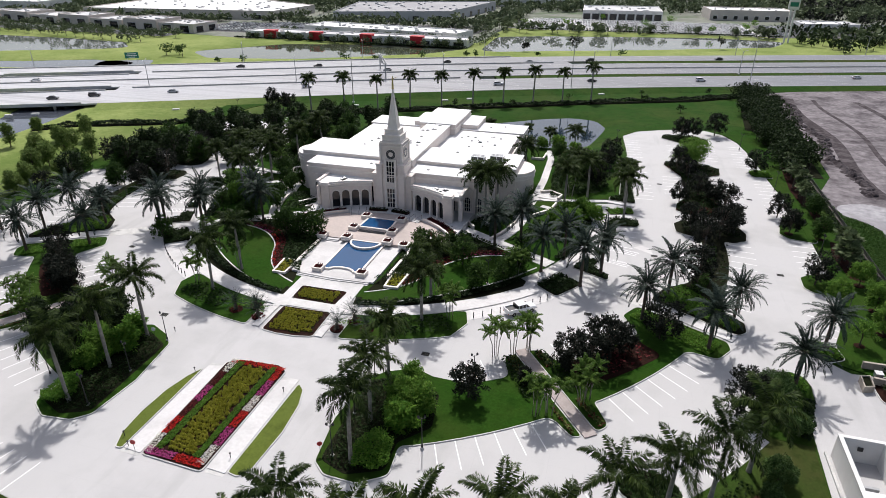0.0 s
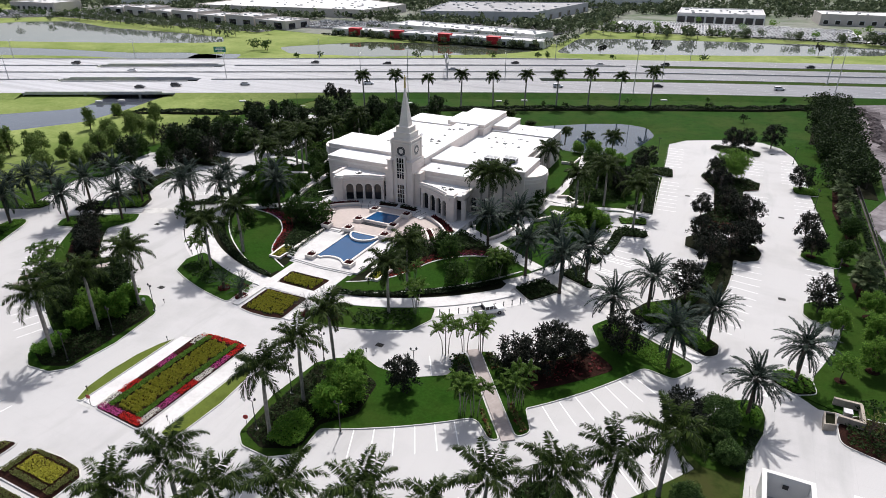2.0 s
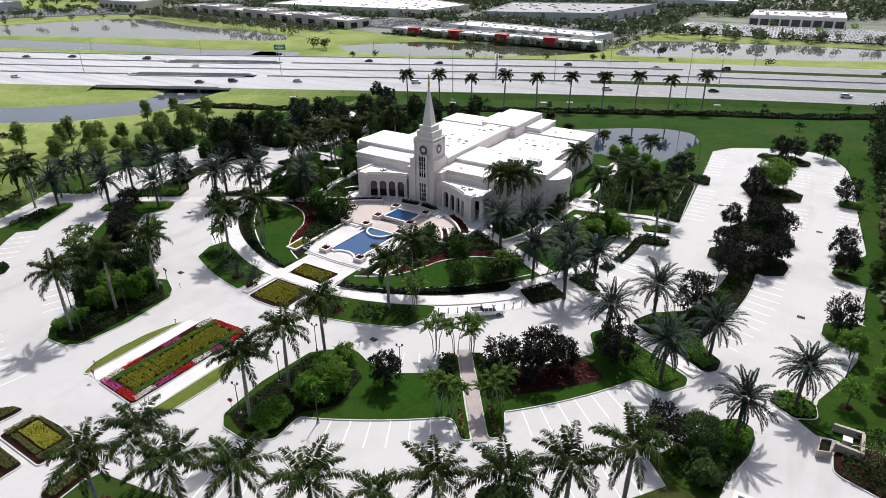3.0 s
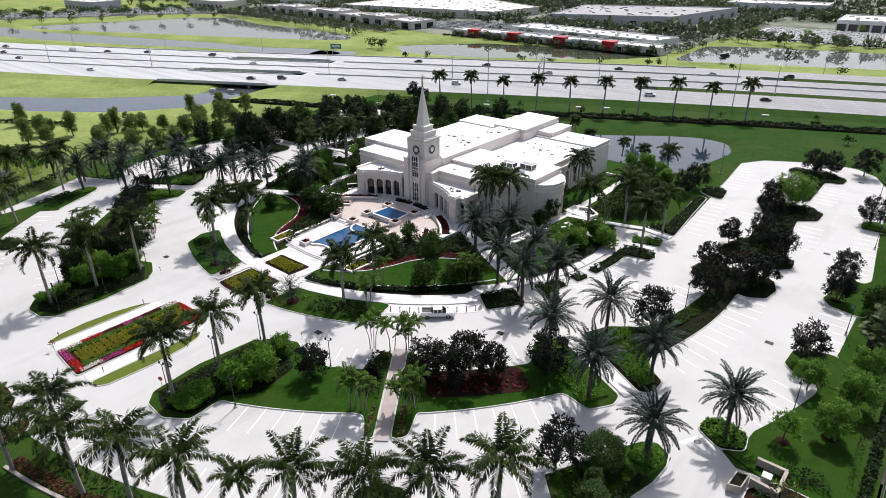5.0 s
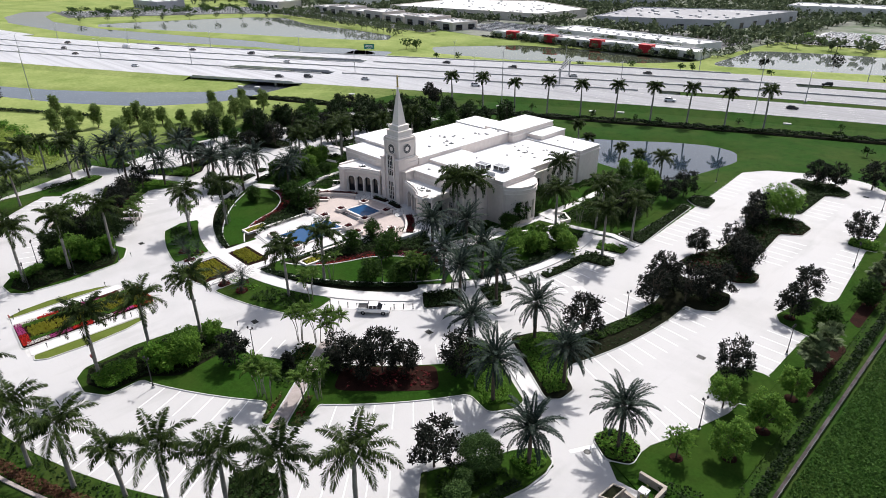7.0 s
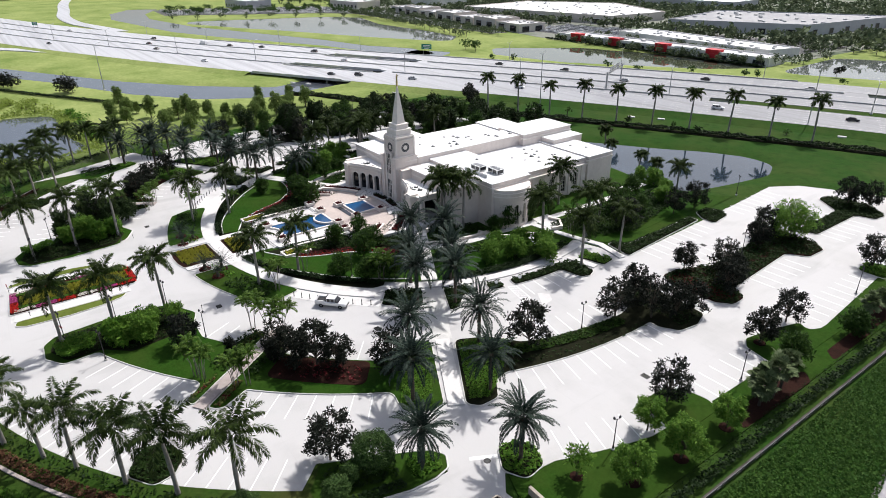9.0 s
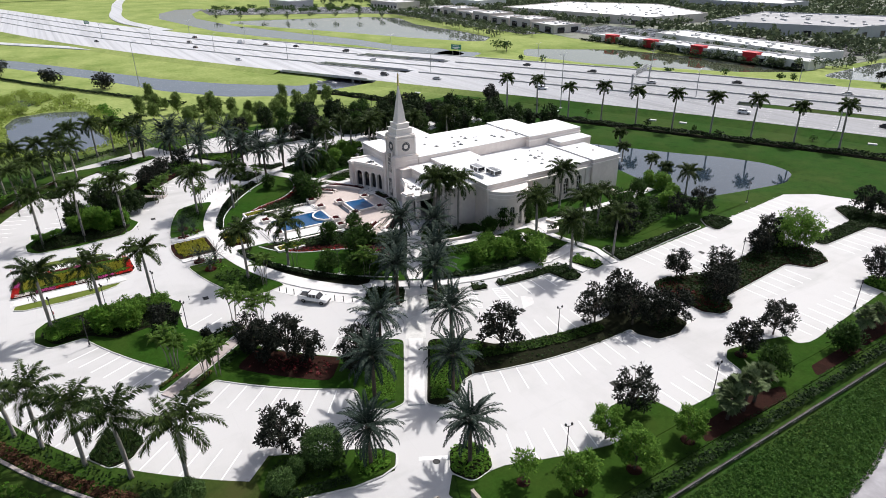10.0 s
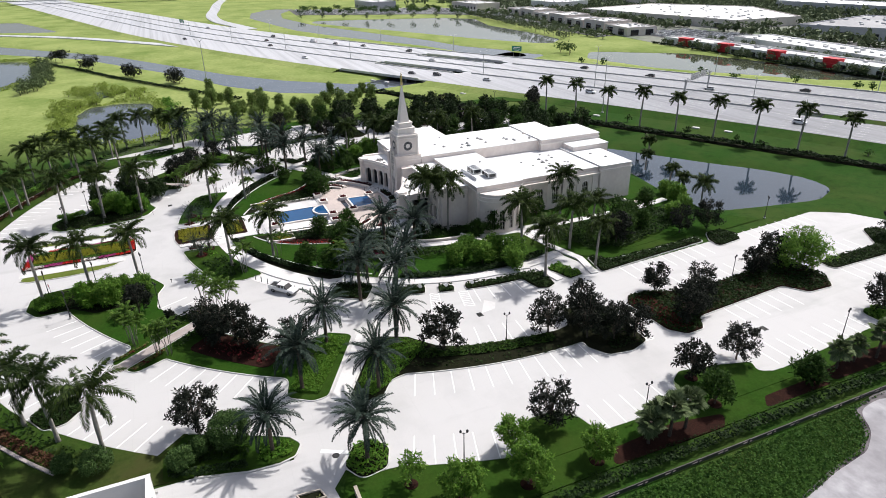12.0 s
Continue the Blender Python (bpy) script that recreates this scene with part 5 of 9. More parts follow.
# corner strips of the belfry
for sx in (-1, 1):
    for yy in (131.45, 136.65):
        tpart("corner_pilaster", box_bm(TX + sx * 2.6 - 0.22, TX + sx * 2.6 + 0.22, yy - 0.22, yy + 0.22, 12.5, 17.4), M_TRIM, "", tower)
for z0, z1, g in ((16.75, 16.95, 0.1), (12.55, 12.85, 0.12)):
    bm = bmesh.new()
    ring(bm, TX - 2.82 - g, TX + 2.82 + g, 131.23 - g, 136.87 + g, z0, z1, 0.3)
    tpart("moulding", bm, M_TRIM, "", tower)
bm = bmesh.new()
ring(bm, TX - 3.12, TX + 3.12, 130.9, 137.52, 11.2, 11.45, 0.3)
tpart("moulding", bm, M_TRIM, "", tower)
# clocks
M_DIAL = rough_mat("grey_dial_enamel", (0.045, 0.045, 0.05), (0.07, 0.07, 0.075), 6, 0.4, bumps=0)
for face in range(4):
    m = pose(TX, 134.05, 14.9, 0, 0, 90 * face)
    bm = bmesh.new()
    add_lathe(bm, [(1.14, 0.0), (1.14, 0.12), (1.03, 0.12)], 28)
    bmesh.ops.transform(bm, matrix=m @ pose(0, -2.61, 0, 90) @ Matrix.Scale(1.14, 4), verts=bm.verts)
    clk = tpart("clock", bm, M_TRIM, "round clock face in a stone ring", tower)
    bm = bmesh.new()
    add_lathe(bm, [(1.02, 0.1), (1.02, 0.135)], 28)
    bmesh.ops.transform(bm, matrix=m @ pose(0, -2.61, 0, 90) @ Matrix.Scale(1.14, 4), verts=bm.verts)
    tpart("dial", bm, M_DIAL, "", clk)
    bm = bmesh.new()
    for k in range(12):
        add_box(bm, -0.022, 0.022, 0.78, 0.92, 0.14, 0.16, pose(0, 0, 0, 0, 0, 30 * k))
    add_box(bm, -0.04, 0.04, -0.1, 0.62, 0.16, 0.18, pose(0, 0, 0, 0, 0, -60))
    add_box(bm, -0.05, 0.05, -0.1, 0.42, 0.16, 0.18, pose(0, 0, 0, 0, 0, 20))
    add_lathe(bm, [(0.5, 0.137), (0.5, 0.15), (0.42, 0.15)], 20)
    bmesh.ops.transform(bm, matrix=m @ pose(0, -2.61, 0, 90) @ Matrix.Scale(1.14, 4), verts=bm.verts)
    tpart("clock_marks", bm, M_TRIM, "", clk)
# tall tower window with stone mullions
tpart("window_bay", box_bm(TX - 1.5, TX + 1.5, 130.87, 131.5, 12.5, 13.75), M_STONE, "", tower)
for z0, z1 in ((8.1, 13.4), (1.8, 6.6)):
    win = tpart("window", box_bm(TX - 0.95, TX + 0.95, 130.78, 130.86, z0, z1), M_GLASS, "tall dark leaded tower window", tower)
    bm = bmesh.new()
    ztop = z1
    for xo in (-1.0, -0.33, 0.33, 1.0):
        add_box(bm, TX + xo - 0.06, TX + xo + 0.06, 130.66, 130.8, z0, ztop)
    k = z0
    while k <= ztop + 0.01:
        add_box(bm, TX - 1.05, TX + 1.05, 130.68, 130.79, k - 0.05, k + 0.05)
        k += (ztop - z0) / 4
    tpart("frame", bm, M_TRIM, "", win)
for side in (1, -1):
    bm = box_bm(TX + min(side * 1.05, side * 1.5), TX + max(side * 1.05, side * 1.5), 130.62, 130.95, 0.4, 13.75)
    tpart("pilaster", bm, M_TRIM, "", tower)
# gilded statue on the spire: a plain robed figure
bm = bmesh.new()
add_lathe(bm, [(0.2, 30.05), (0.25, 30.2), (0.19, 31.2), (0.23, 31.8), (0.09, 32.0), (0.13, 32.25), (0.08, 32.45)], 12, TX, 134.05)
add_tube(bm, [(TX + 0.2, 134.05, 31.85), (TX + 0.7, 133.95, 32.15), (TX + 1.05, 133.9, 32.3)], [0.09, 0.06, 0.09], 6)
tagged(part("statue", bm, M_GOLD), "gilded statue standing on the spire's tip", "statue")

# roof equipment
def air_unit(x, y, z):
    u = thing("air_conditioner", x, y, z, "rooftop cooling unit with a white frame and dark coils", "air conditioner", "roof units")
    part("casing", box_bm(-2.0, 2.0, -1.15, 1.15, 0.35, 1.95), M_METAL, u)
    for yo in (-1.2, 1.2):
        part("coil", box_bm(-1.75, 1.75, min(yo, yo * 0.95), max(yo, yo * 0.95), 0.55, 1.75), M_GLASS, u, "dark finned coil")
        for xo in (-1.9, 0.0, 1.9):
            part("upright", box_bm(xo - 0.1, xo + 0.1, yo - 0.09, yo + 0.09, 0.0, 2.0), M_ROOF, u)
    for xo in (-2.05, 2.05):
        part("coil", box_bm(min(xo, xo * 0.97), max(xo, xo * 0.97), -0.95, 0.95, 0.55, 1.75), M_GLASS, u, "dark finned coil")
    bm = bmesh.new()
    ring(bm, -2.12, 2.12, -1.28, 1.28, 1.9, 2.06, 0.2)
    part("top_frame", bm, M_ROOF, u)
    for xo in (-1.2, 0.0, 1.2):
        bm = bmesh.new()
        add_lathe(bm, [(0.5, 1.9), (0.5, 2.12), (0.42, 2.12), (0.42, 1.98)], 16, xo, 0)
        part("fan_cowl", bm, M_METAL, u)
    return u


_u = air_unit(-29.4, 145.2, 10.89)
_u.scale = (0.85, 0.85, 0.6)
copy_thing(_u, pose(-25.0, 146.9, 10.89))
screen = tagged(part("roof_screen", box_bm(-31.6, -23.2, 142.6, 142.75, 10.87, 11.7), M_ROOF), "pale screen wall beside the roof units", "screen")


def vent(x, y, z):
    v = thing("roof_vent", x, y, z, "small grey pipe vent on the white roof", "vent", "roof vents")
    bm = bmesh.new()
    add_lathe(bm, [(0.16, 0), (0.16, 0.22)], 10)
    part("pipe", bm, M_METAL, v)
    bm = bmesh.new()
    add_lathe(bm, [(0.28, 0.22), (0.28, 0.28), (0.05, 0.36)], 10)
    part("cowl", bm, M_METAL, v)
    part("flashing", box_bm(-0.34, 0.34, -0.34, 0.34, 0, 0.05), M_POST, v)
    return v


_v = vent(-36, 162, 8.99)
for x, y, z in ((-32, 168, 8.99), (-40, 170, 8.99), (-29, 172, 8.99), (-34, 182, 9.34), (-30, 184, 9.34), (-47, 150, 11.89), (-48.5, 158, 11.89), (-46.8, 166, 11.89), (-56, 146, 10.89), (-62, 150, 10.89), (-36, 150, 10.89), (-60, 166, 8.99), (-64, 160, 8.99),
                (-37, 130.5, 7.5), (-35, 130, 7.5), (-36.4, 131.6, 7.5), (-33.8, 130.8, 7.5), (-58, 130.6, 7.5), (-60, 129.8, 7.5), (-57, 131.4, 7.5), (-40, 137, 9.99), (-55, 137.5, 9.99)):
    copy_thing(_v, pose(x, y, z))
rng = random.Random(19)
for x0, x1, y0, y1, z, n in ((-50.5, -46, 144, 172, 11.89, 9), (-40, -28, 162, 176, 8.99, 9), (-38.5, -33.5, 129.6, 132, 7.5, 6), (-61, -56.5, 129.4, 131.8, 7.5, 4), (-64, -57, 158, 168, 8.99, 4)):
    for k in range(n):
        copy_thing(_v, pose(rng.uniform(x0, x1), rng.uniform(y0, y1), z, 0, 0, rng.uniform(0, 90)) @ Matrix.Scale(rng.uniform(0.8, 1.7), 4))

# ---- forecourt: terrace, pools, planters, steps ----
TERR = fillet([(-56.3, 97.0), (-38.5, 96.6), (-38.2, 112.8), (-56.6, 112.8)], 0.3)
for k in range(3):
    o = [(x, y) for x, y in [(-54.6, 95.7 + 0.4 * k), (-47, 95.2 + 0.4 * k), (-39.4, 95.6 + 0.4 * k), (-39.2, 97.2), (-54.8, 97.2)]]
    tagged(part("step", prism_bm(o, 0.0, 0.2 + 0.14 * k), M_WALK), "low curved concrete step of the forecourt", "steps", kind="structure")
tagged(part("terrace", prism_bm(TERR, -0.1, 0.5), M_WALK), "pale paved pool terrace", "terrace", kind="structure")
tagged(part("path", prism_bm([(-51.9, 85.0), (-41.5, 85.0), (-40.6, 96), (-53, 96)], -0.05, 0.192), M_WALK), "pale paved axis before the pools", "path", kind="structure")
for x0, x1 in ((-53.2, -51.8), (-41.4, -40.0)):
    tagged(part("path", prism_bm([(x0, 77.4), (x1, 77.4), (x1, 96), (x0, 96)], -0.05, 0.198), M_WALK), "pale path beside the square beds", "path", kind="structure")
tagged(part("path", prism_bm([(-53.2, 85.3), (-40.0, 85.3), (-40.0, 87.5), (-53.2, 87.5)], -0.05, 0.204), M_WALK), "pale path between the square beds", "path", kind="structure")
UPPER = [(-57.5, 112.6), (-37.3, 112.6)] + [(TX + 21.4 * math.cos(a), 107 + 21.4 * math.sin(a)) for a in np.linspace(0.42, math.pi - 0.42, 40)]
tagged(part("plaza", prism_bm(UPPER, -0.1, 1.0), rough_mat("pinkish_paving", (0.44, 0.37, 0.34), (0.52, 0.45, 0.41), 2.0, 0.8, 0.2, (0.36, 0.31, 0.29))), "round pinkish paved plaza before the temple", "plaza", kind="structure")
PODIUM = [(TX + r * math.cos(a), 107 + r * math.sin(a)) for r, aa in ((21.4, np.linspace(0.5, math.pi - 0.5, 40)),) for a in aa] + [(-67.5, 134.3), (-27.3, 134.3)]
tagged(part("podium", prism_bm(PODIUM, 0.0, 1.35), M_WALK), "raised paved porch under the arcades", "podium", kind="structure")
for k in range(2):
    for x0 in (-57.4, -43.0 + 5.2):
        tagged(part("step", box_bm(x0 + 0.6, x0 + 4.6, 112.1 - 0.35 * (1 - k) - 0.3, 112.65, 0.4, 0.66 + 0.17 * k), M_WALK), "stone step up to the plaza", "steps", kind="structure")


def rim(outer, z0, z1, w=0.42):
    """A raised rim that follows an outline."""
    if area2(outer) < 0:
        outer = outer[::-1]
    inner = inset(outer, w)
    bm = bmesh.new()
    n = len(outer)
    a, b, c, d = ([bm.verts.new((x, y, z)) for x, y in o] for o, z in ((outer, z0), (outer, z1), (inner, z1), (inner, z0)))
    for p, q in ((a, b), (b, c), (c, d)):
        for i in range(n):
            bm.faces.new((p[i], p[(i + 1) % n], q[(i + 1) % n], q[i]))
    return bm, inner


def pool(outer, z0, z1, zw, label):
    p = tagged(new("pool"), label, "pool")
    bm, inner = rim(outer, z0, z1)
    part("rim", bm, M_TRIM, p)
    part("basin", sheet_bm(inner, zw - 0.2 if zw - 0.2 > z0 else z0 + 0.01), M_TILE, p)
    part("water", sheet_bm(inner, zw), M_POOL, p, "clear blue water")
    return p


PX = -46.4
front = [(PX - 4.2, 99.0), (PX - 2.6, 98.9)] + [(PX + 2.6 * math.cos(a), 98.6 + 1.5 * math.sin(a)) for a in np.linspace(math.pi, 0, 12)][1:-1] + [(PX + 2.6, 98.9), (PX + 4.2, 99.0)]
pool([(x, y) for x, y in front] + [(PX + 4.3, 112.3), (PX - 4.3, 112.3)], 0.45, 0.85, 0.72, "long blue reflecting pool with a scalloped end")
semi = [(PX + 3.6 * math.cos(a), 112.5 + 3.7 * math.sin(a)) for a in np.linspace(math.pi, 2 * math.pi, 24)]
pool(semi, 0.5, 1.15, 1.05, "raised half-round blue pool above the long one")
UX = TX + 0.2
pool([(UX - 3.9, 118.6), (UX + 3.9, 118.6), (UX + 3.6, 124.6), (UX - 3.6, 124.6)], 0.95, 1.45, 1.32, "upper square blue pool of the plaza")
tagged(part("cascade", box_bm(UX - 3.2, UX + 3.2, 116.9, 118.0, 0.98, 1.12), M_GLASS), "dark weir below the upper pool", "weir", kind="structure")


FLANK = [(-59.6, 95.3), (-56.75, 95.3), (-56.75, 101.2), (-60.2, 101.2)]
for o in (FLANK, flip(FLANK)):
    box_ = tagged(new("planter_bed"), "white-rimmed planter bed of clipped hedge beside the steps", "planter")
    bm, inner = rim(o, 0.0, 0.62, 0.4)
    part("rim", bm, M_TRIM, box_)
    part("soil", prism_bm(inner, 0.0, 0.45), M_SOIL, box_)
    cover("planter_shrubs", inner, L_YELLOW, "clipped yellow-green hedge in the planter bed", "shrubs", per_m2=34, height=0.4, size=0.24, z=0.4, seed=nxt(), margin=0.1)


def planter(x, y, z, s=1.0, mt=None):
    p = thing("planter_box", x, y, z, "square white stone planter box with dark red plants", "planter", "pool planters")
    bm = bmesh.new()
    loops = [[bm.verts.new((sx * r, sy * r, zz)) for sx, sy in ((-1, -1), (1, -1), (1, 1), (-1, 1))] for r, zz in ((s, 0), (s, 0.74), (s + 0.06, 0.76), (s + 0.06, 0.83), (s - 0.24, 0.83), (s - 0.24, 0.3))]
    for lo, hi in zip(loops, loops[1:]):
        for i in range(4):
            bm.faces.new((lo[i], lo[(i + 1) % 4], hi[(i + 1) % 4], hi[i]))
    part("box", bm, M_TRIM, p)
    part("soil", box_bm(-s + 0.235, s - 0.235, -s + 0.235, s - 0.235, 0.1, 0.68), M_MULCH, p)
    rng = np.random.default_rng(int(abs(x) * 7 + y))
    c = np.stack([rng.uniform(-s * 0.75, s * 0.75, 90), rng.uniform(-s * 0.75, s * 0.75, 90), rng.uniform(0.7, 1.15, 90)], 1)
    quads("planting", leaf_quads(c, 0.22, rng), mt or L_MAROON, p)
    return p


_p = planter(PX - 4.6, 98.6, 0.5)
for x, y, z in ((PX + 4.6, 98.8, 0.5), (PX - 4.7, 112.6, 1.0), (PX + 4.7, 112.8, 1.0), (UX - 4.6, 118.0, 1.0), (UX + 4.6, 118.2, 1.0), (UX - 4.3, 124.9, 1.0), (UX + 4.3, 125.1, 1.0), (-56.8, 112.4, 0.9), (-37.8, 112.4, 0.9)):
    copy_thing(_p, pose(x, y, z))


def low_wall(line, w, z0, z1, label):
    ob = tagged(new("low_wall"), label, "wall", kind="structure")
    part("wall", prism_bm(strip(line, w), z0, z1 - 0.1), M_STONE, ob)
    part("coping", prism_bm(strip(line, w + 0.12), z1 - 0.1, z1), M_TRIM, ob)


low_wall([(-56.6, 99.5), (-56.9, 111.2)], 0.45, 0.1, 1.0, "low cream stone wall beside the pool terrace")
low_wall([(-36.5, 99.2), (-36.0, 111.6)], 0.45, 0.1, 1.0, "low cream stone wall beside the pool terrace")
for side in (1, -1):
    for r_, a0, a1, h0, h1 in ((21.6, 36, 64, 0.3, 1.75), (23.8, 38, 62, 0.3, 1.6), (17.5, 28, 46, 0.9, 1.5), (19.0, 28, 46, 0.9, 1.5)):
        ln = [(TX + side * r_ * math.cos(radians(a)), 107 + r_ * math.sin(radians(a))) for a in np.linspace(a0, a1, 14)]
        low_wall(ln, 0.35, h0, h1, "curved low stone planter wall of the plaza")
    for r0, r1, a0, a1, z in ((21.9, 23.6, 37, 63, 1.2), (17.7, 18.8, 29, 45, 1.2)):
        o = [(TX + side * r0 * math.cos(radians(a)), 107 + r0 * math.sin(radians(a))) for a in np.linspace(a0, a1, 12)] + [(TX + side * r1 * math.cos(radians(a)), 107 + r1 * math.sin(radians(a))) for a in np.linspace(a1, a0, 12)]
        tagged(part("planter_soil", prism_bm(o, 0.9, z + 0.2), M_MULCH), "soil of the curved plaza planter", "soil", kind="structure")
        cover("planter_shrubs", o, L_MAROON, "dark red shrubs in the curved planter", "shrubs", per_m2=22, height=0.5, size=0.26, z=z + 0.2, seed=nxt(), margin=0.05)
    # steps and rails up to the porch
    for k in range(3):
        r_ = 19.9 + 0.5 * k
        o = [(TX + side * r_ * math.cos(radians(a)), 107 + r_ * math.sin(radians(a))) for a in np.linspace(65, 76, 6)] + [(TX + side * 22 * math.cos(radians(a)), 107 + 22 * math.sin(radians(a))) for a in np.linspace(76, 65, 6)]
        tagged(part("step", prism_bm(o, 0.9, 1.12 + 0.12 * k), M_WALK), "curved stone step up to the porch", "steps", kind="structure")
    for a in (66, 71, 75.5):
        rail = tagged(new("handrail"), "dark metal handrail beside the porch steps", "handrail")
        p0, p1 = [(TX + side * r_ * math.cos(radians(a)), 107 + r_ * math.sin(radians(a))) for r_ in (19.6, 21.8)]
        bm = bmesh.new()
        add_tube(bm, [(*p0, 1.0), (*p0, 1.95)], [0.035, 0.035], 6)
        part("post", bm, M_POST, rail)
        bm = bmesh.new()
        add_tube(bm, [(*p1, 1.3), (*p1, 2.3)], [0.035, 0.035], 6)
        part("post", bm, M_POST, rail)
        bm = bmesh.new()
        add_tube(bm, [(*p0, 1.95), (*p1, 2.3)], [0.035, 0.035], 6)
        part("rail", bm, M_POST, rail)
    # beds beside the tower's foot
    o = [(TX + side * r_ * math.cos(radians(a)), 107 + r_ * math.sin(radians(a))) for r_, a in ((21.8, 77), (21.8, 88.5), (23.2, 88.5), (23.2, 77))]
    tagged(part("planter_soil", prism_bm(o, 0.9, 1.5), M_MULCH), "planted bed at the tower's foot", "soil", kind="structure")
    cover("planter_shrubs", o, L_HEDGE, "dark clipped shrubs at the tower's foot", "shrubs", per_m2=24, height=0.6, size=0.26, z=1.5, seed=nxt(), margin=0.05)
# curved retaining wall round the temple's flank
for f in (lambda p: p, flip):
    low_wall(f(arc(29.6, -29, 6)), 0.4, 0.0, 0.75, "curved cream retaining wall of the garden terrace")
# east and west side terraces with white walls
for f in (1, -1):
    X = lambda x: x if f == 1 else 2 * TX - x
    low_wall([(X(-18.5), 136.5), (X(-14.0), 138.5), (X(-10.5), 143), (X(-9.5), 148)], 0.4, 0.1, 0.9, "curved white garden wall beside the temple")
    low_wall([(X(-9.5), 151), (X(-8.8), 153.6), (X(-12), 156), (X(-14.5), 155)], 0.4, 0.1, 1.0, "white wall of the side terrace")
    o = [(X(-17), 152), (X(-9.8), 151), (X(-9), 154), (X(-13), 156.5), (X(-17), 157)]
    tagged(part("terrace", prism_bm(o, -0.1, 0.32), M_WALK), "paved side terrace of the temple", "terrace", kind="structure")
    low_wall([(X(-21.5), 183.5), (X(-17.8), 183.5), (X(-17.5), 189.5)], 0.35, 0.1, 0.9, "white wall of the rear terrace")
    low_wall([(X(-28.5), 131.0), (X(-26.0), 127.2)], 0.4, 0.1, 1.1, "white stone wall beside the east walk")
    low_wall([(X(-26.5), 134.0), (X(-23.0), 129.5)], 0.4, 0.1, 1.1, "white stone wall beside the east walk")


# ---- trees and palms ----
def frond(rng, az, el, length, droop, leaflets, leaf_len, leaf_w, plume=0.5, sag=0.5):
    """One feather leaf: a thin stalk and leaflets on both sides; array of quads."""
    ca, sa = math.cos(az), math.sin(az)
    pts, dirs = [], []
    p = np.zeros(3)
    e = el
    n = 9
    for i in range(n + 1):
        pts.append(p.copy())
        d = np.array([ca * math.cos(e), sa * math.cos(e), math.sin(e)])
        dirs.append(d)
        p = p + d * length / n
        e -= droop / n * (0.5 + i / n)
    pts, dirs = np.array(pts), np.array(dirs)
    side = np.array([-sa, ca, 0.0])
    q = []
    w = 0.012 * length / 4
    for i in range(n):
        q.append([pts[i] - side * w, pts[i + 1] - side * w * 0.7, pts[i + 1] + side * w * 0.7, pts[i] + side * w])
    t = np.linspace(0.12, 0.985, leaflets)
    for sgn in (-1, 1):
        for k in t:
            x = k * n
            i = min(int(x), n - 1)
            c = pts[i] + (pts[i + 1] - pts[i]) * (x - i)
            d = dirs[i]
            up = np.cross(d, side)
            up *= np.sign(up[2]) if up[2] else 1
            ll = leaf_len * (math.sin(math.pi * min(0.98, 0.12 + 0.88 * k)) ** 0.55 * 0.75 + 0.25) * rng.uniform(0.85, 1.1)
            tw = rng.normal(0, plume)
            v = side * sgn * math.cos(tw) + up * math.sin(tw) * 0.8 + d * (0.35 + 0.9 * k * k) + np.array([0, 0, -sag * rng.uniform(0.6, 1.2)])
            v /= np.linalg.norm(v)
            wv = d * leaf_w * 0.5
            tip = c + v * ll
            mid = c + v * ll * 0.5 + np.array([0, 0, 0.03])
            q.append([c, mid - wv, tip, mid + wv])
    return np.array(q)


def rotate_to(q, at):
    return q + np.array(at)


def royal_palm(h, seed, n=22, length=4.7, lean=0.25):
    rng = np.random.default_rng(seed)
    t = thing("royal_palm", 0, 0, 0, "tall royal palm with a smooth grey trunk and green crownshaft", "palm", "royal palms")
    bm = bmesh.new()
    az = rng.uniform(0, 6.28)
    lx, ly = lean * math.cos(az), lean * math.sin(az)
    prof = ((0, 0.36), (0.04, 0.30), (0.25, 0.24), (0.5, 0.27), (0.75, 0.24), (1, 0.19))
    add_tube(bm, [(lx * s * s, ly * s * s, h * s - (0.15 if s == 0 else 0)) for s, r in prof], [r for s, r in prof], 10)
    part("trunk", bm, M_BARK, t, smooth=True)
    bm = bmesh.new()
    add_tube(bm, [(lx, ly, h - 0.02), (lx, ly, h + 0.5), (lx, ly, h + 1.5)], [0.2, 0.22, 0.09], 10)
    part("crownshaft", bm, M_SHAFT, t, smooth=True)
    q = []
    for i in range(n):
        a = i * 2.4 + rng.normal(0, 0.2)
        k = (i + 0.5) / n
        el = 1.35 - 1.75 * k + rng.normal(0, 0.08)
        q.append(rotate_to(frond(rng, a, el, length * rng.uniform(0.85, 1.08) * (0.8 + 0.3 * min(1, k * 2)), 1.55 + 0.45 * k, 64, 1.05, 0.17, 0.75, 0.8), (lx, ly, h + 1.4)))
    quads("crown", np.concatenate(q), L_ROYAL, t)
    return t


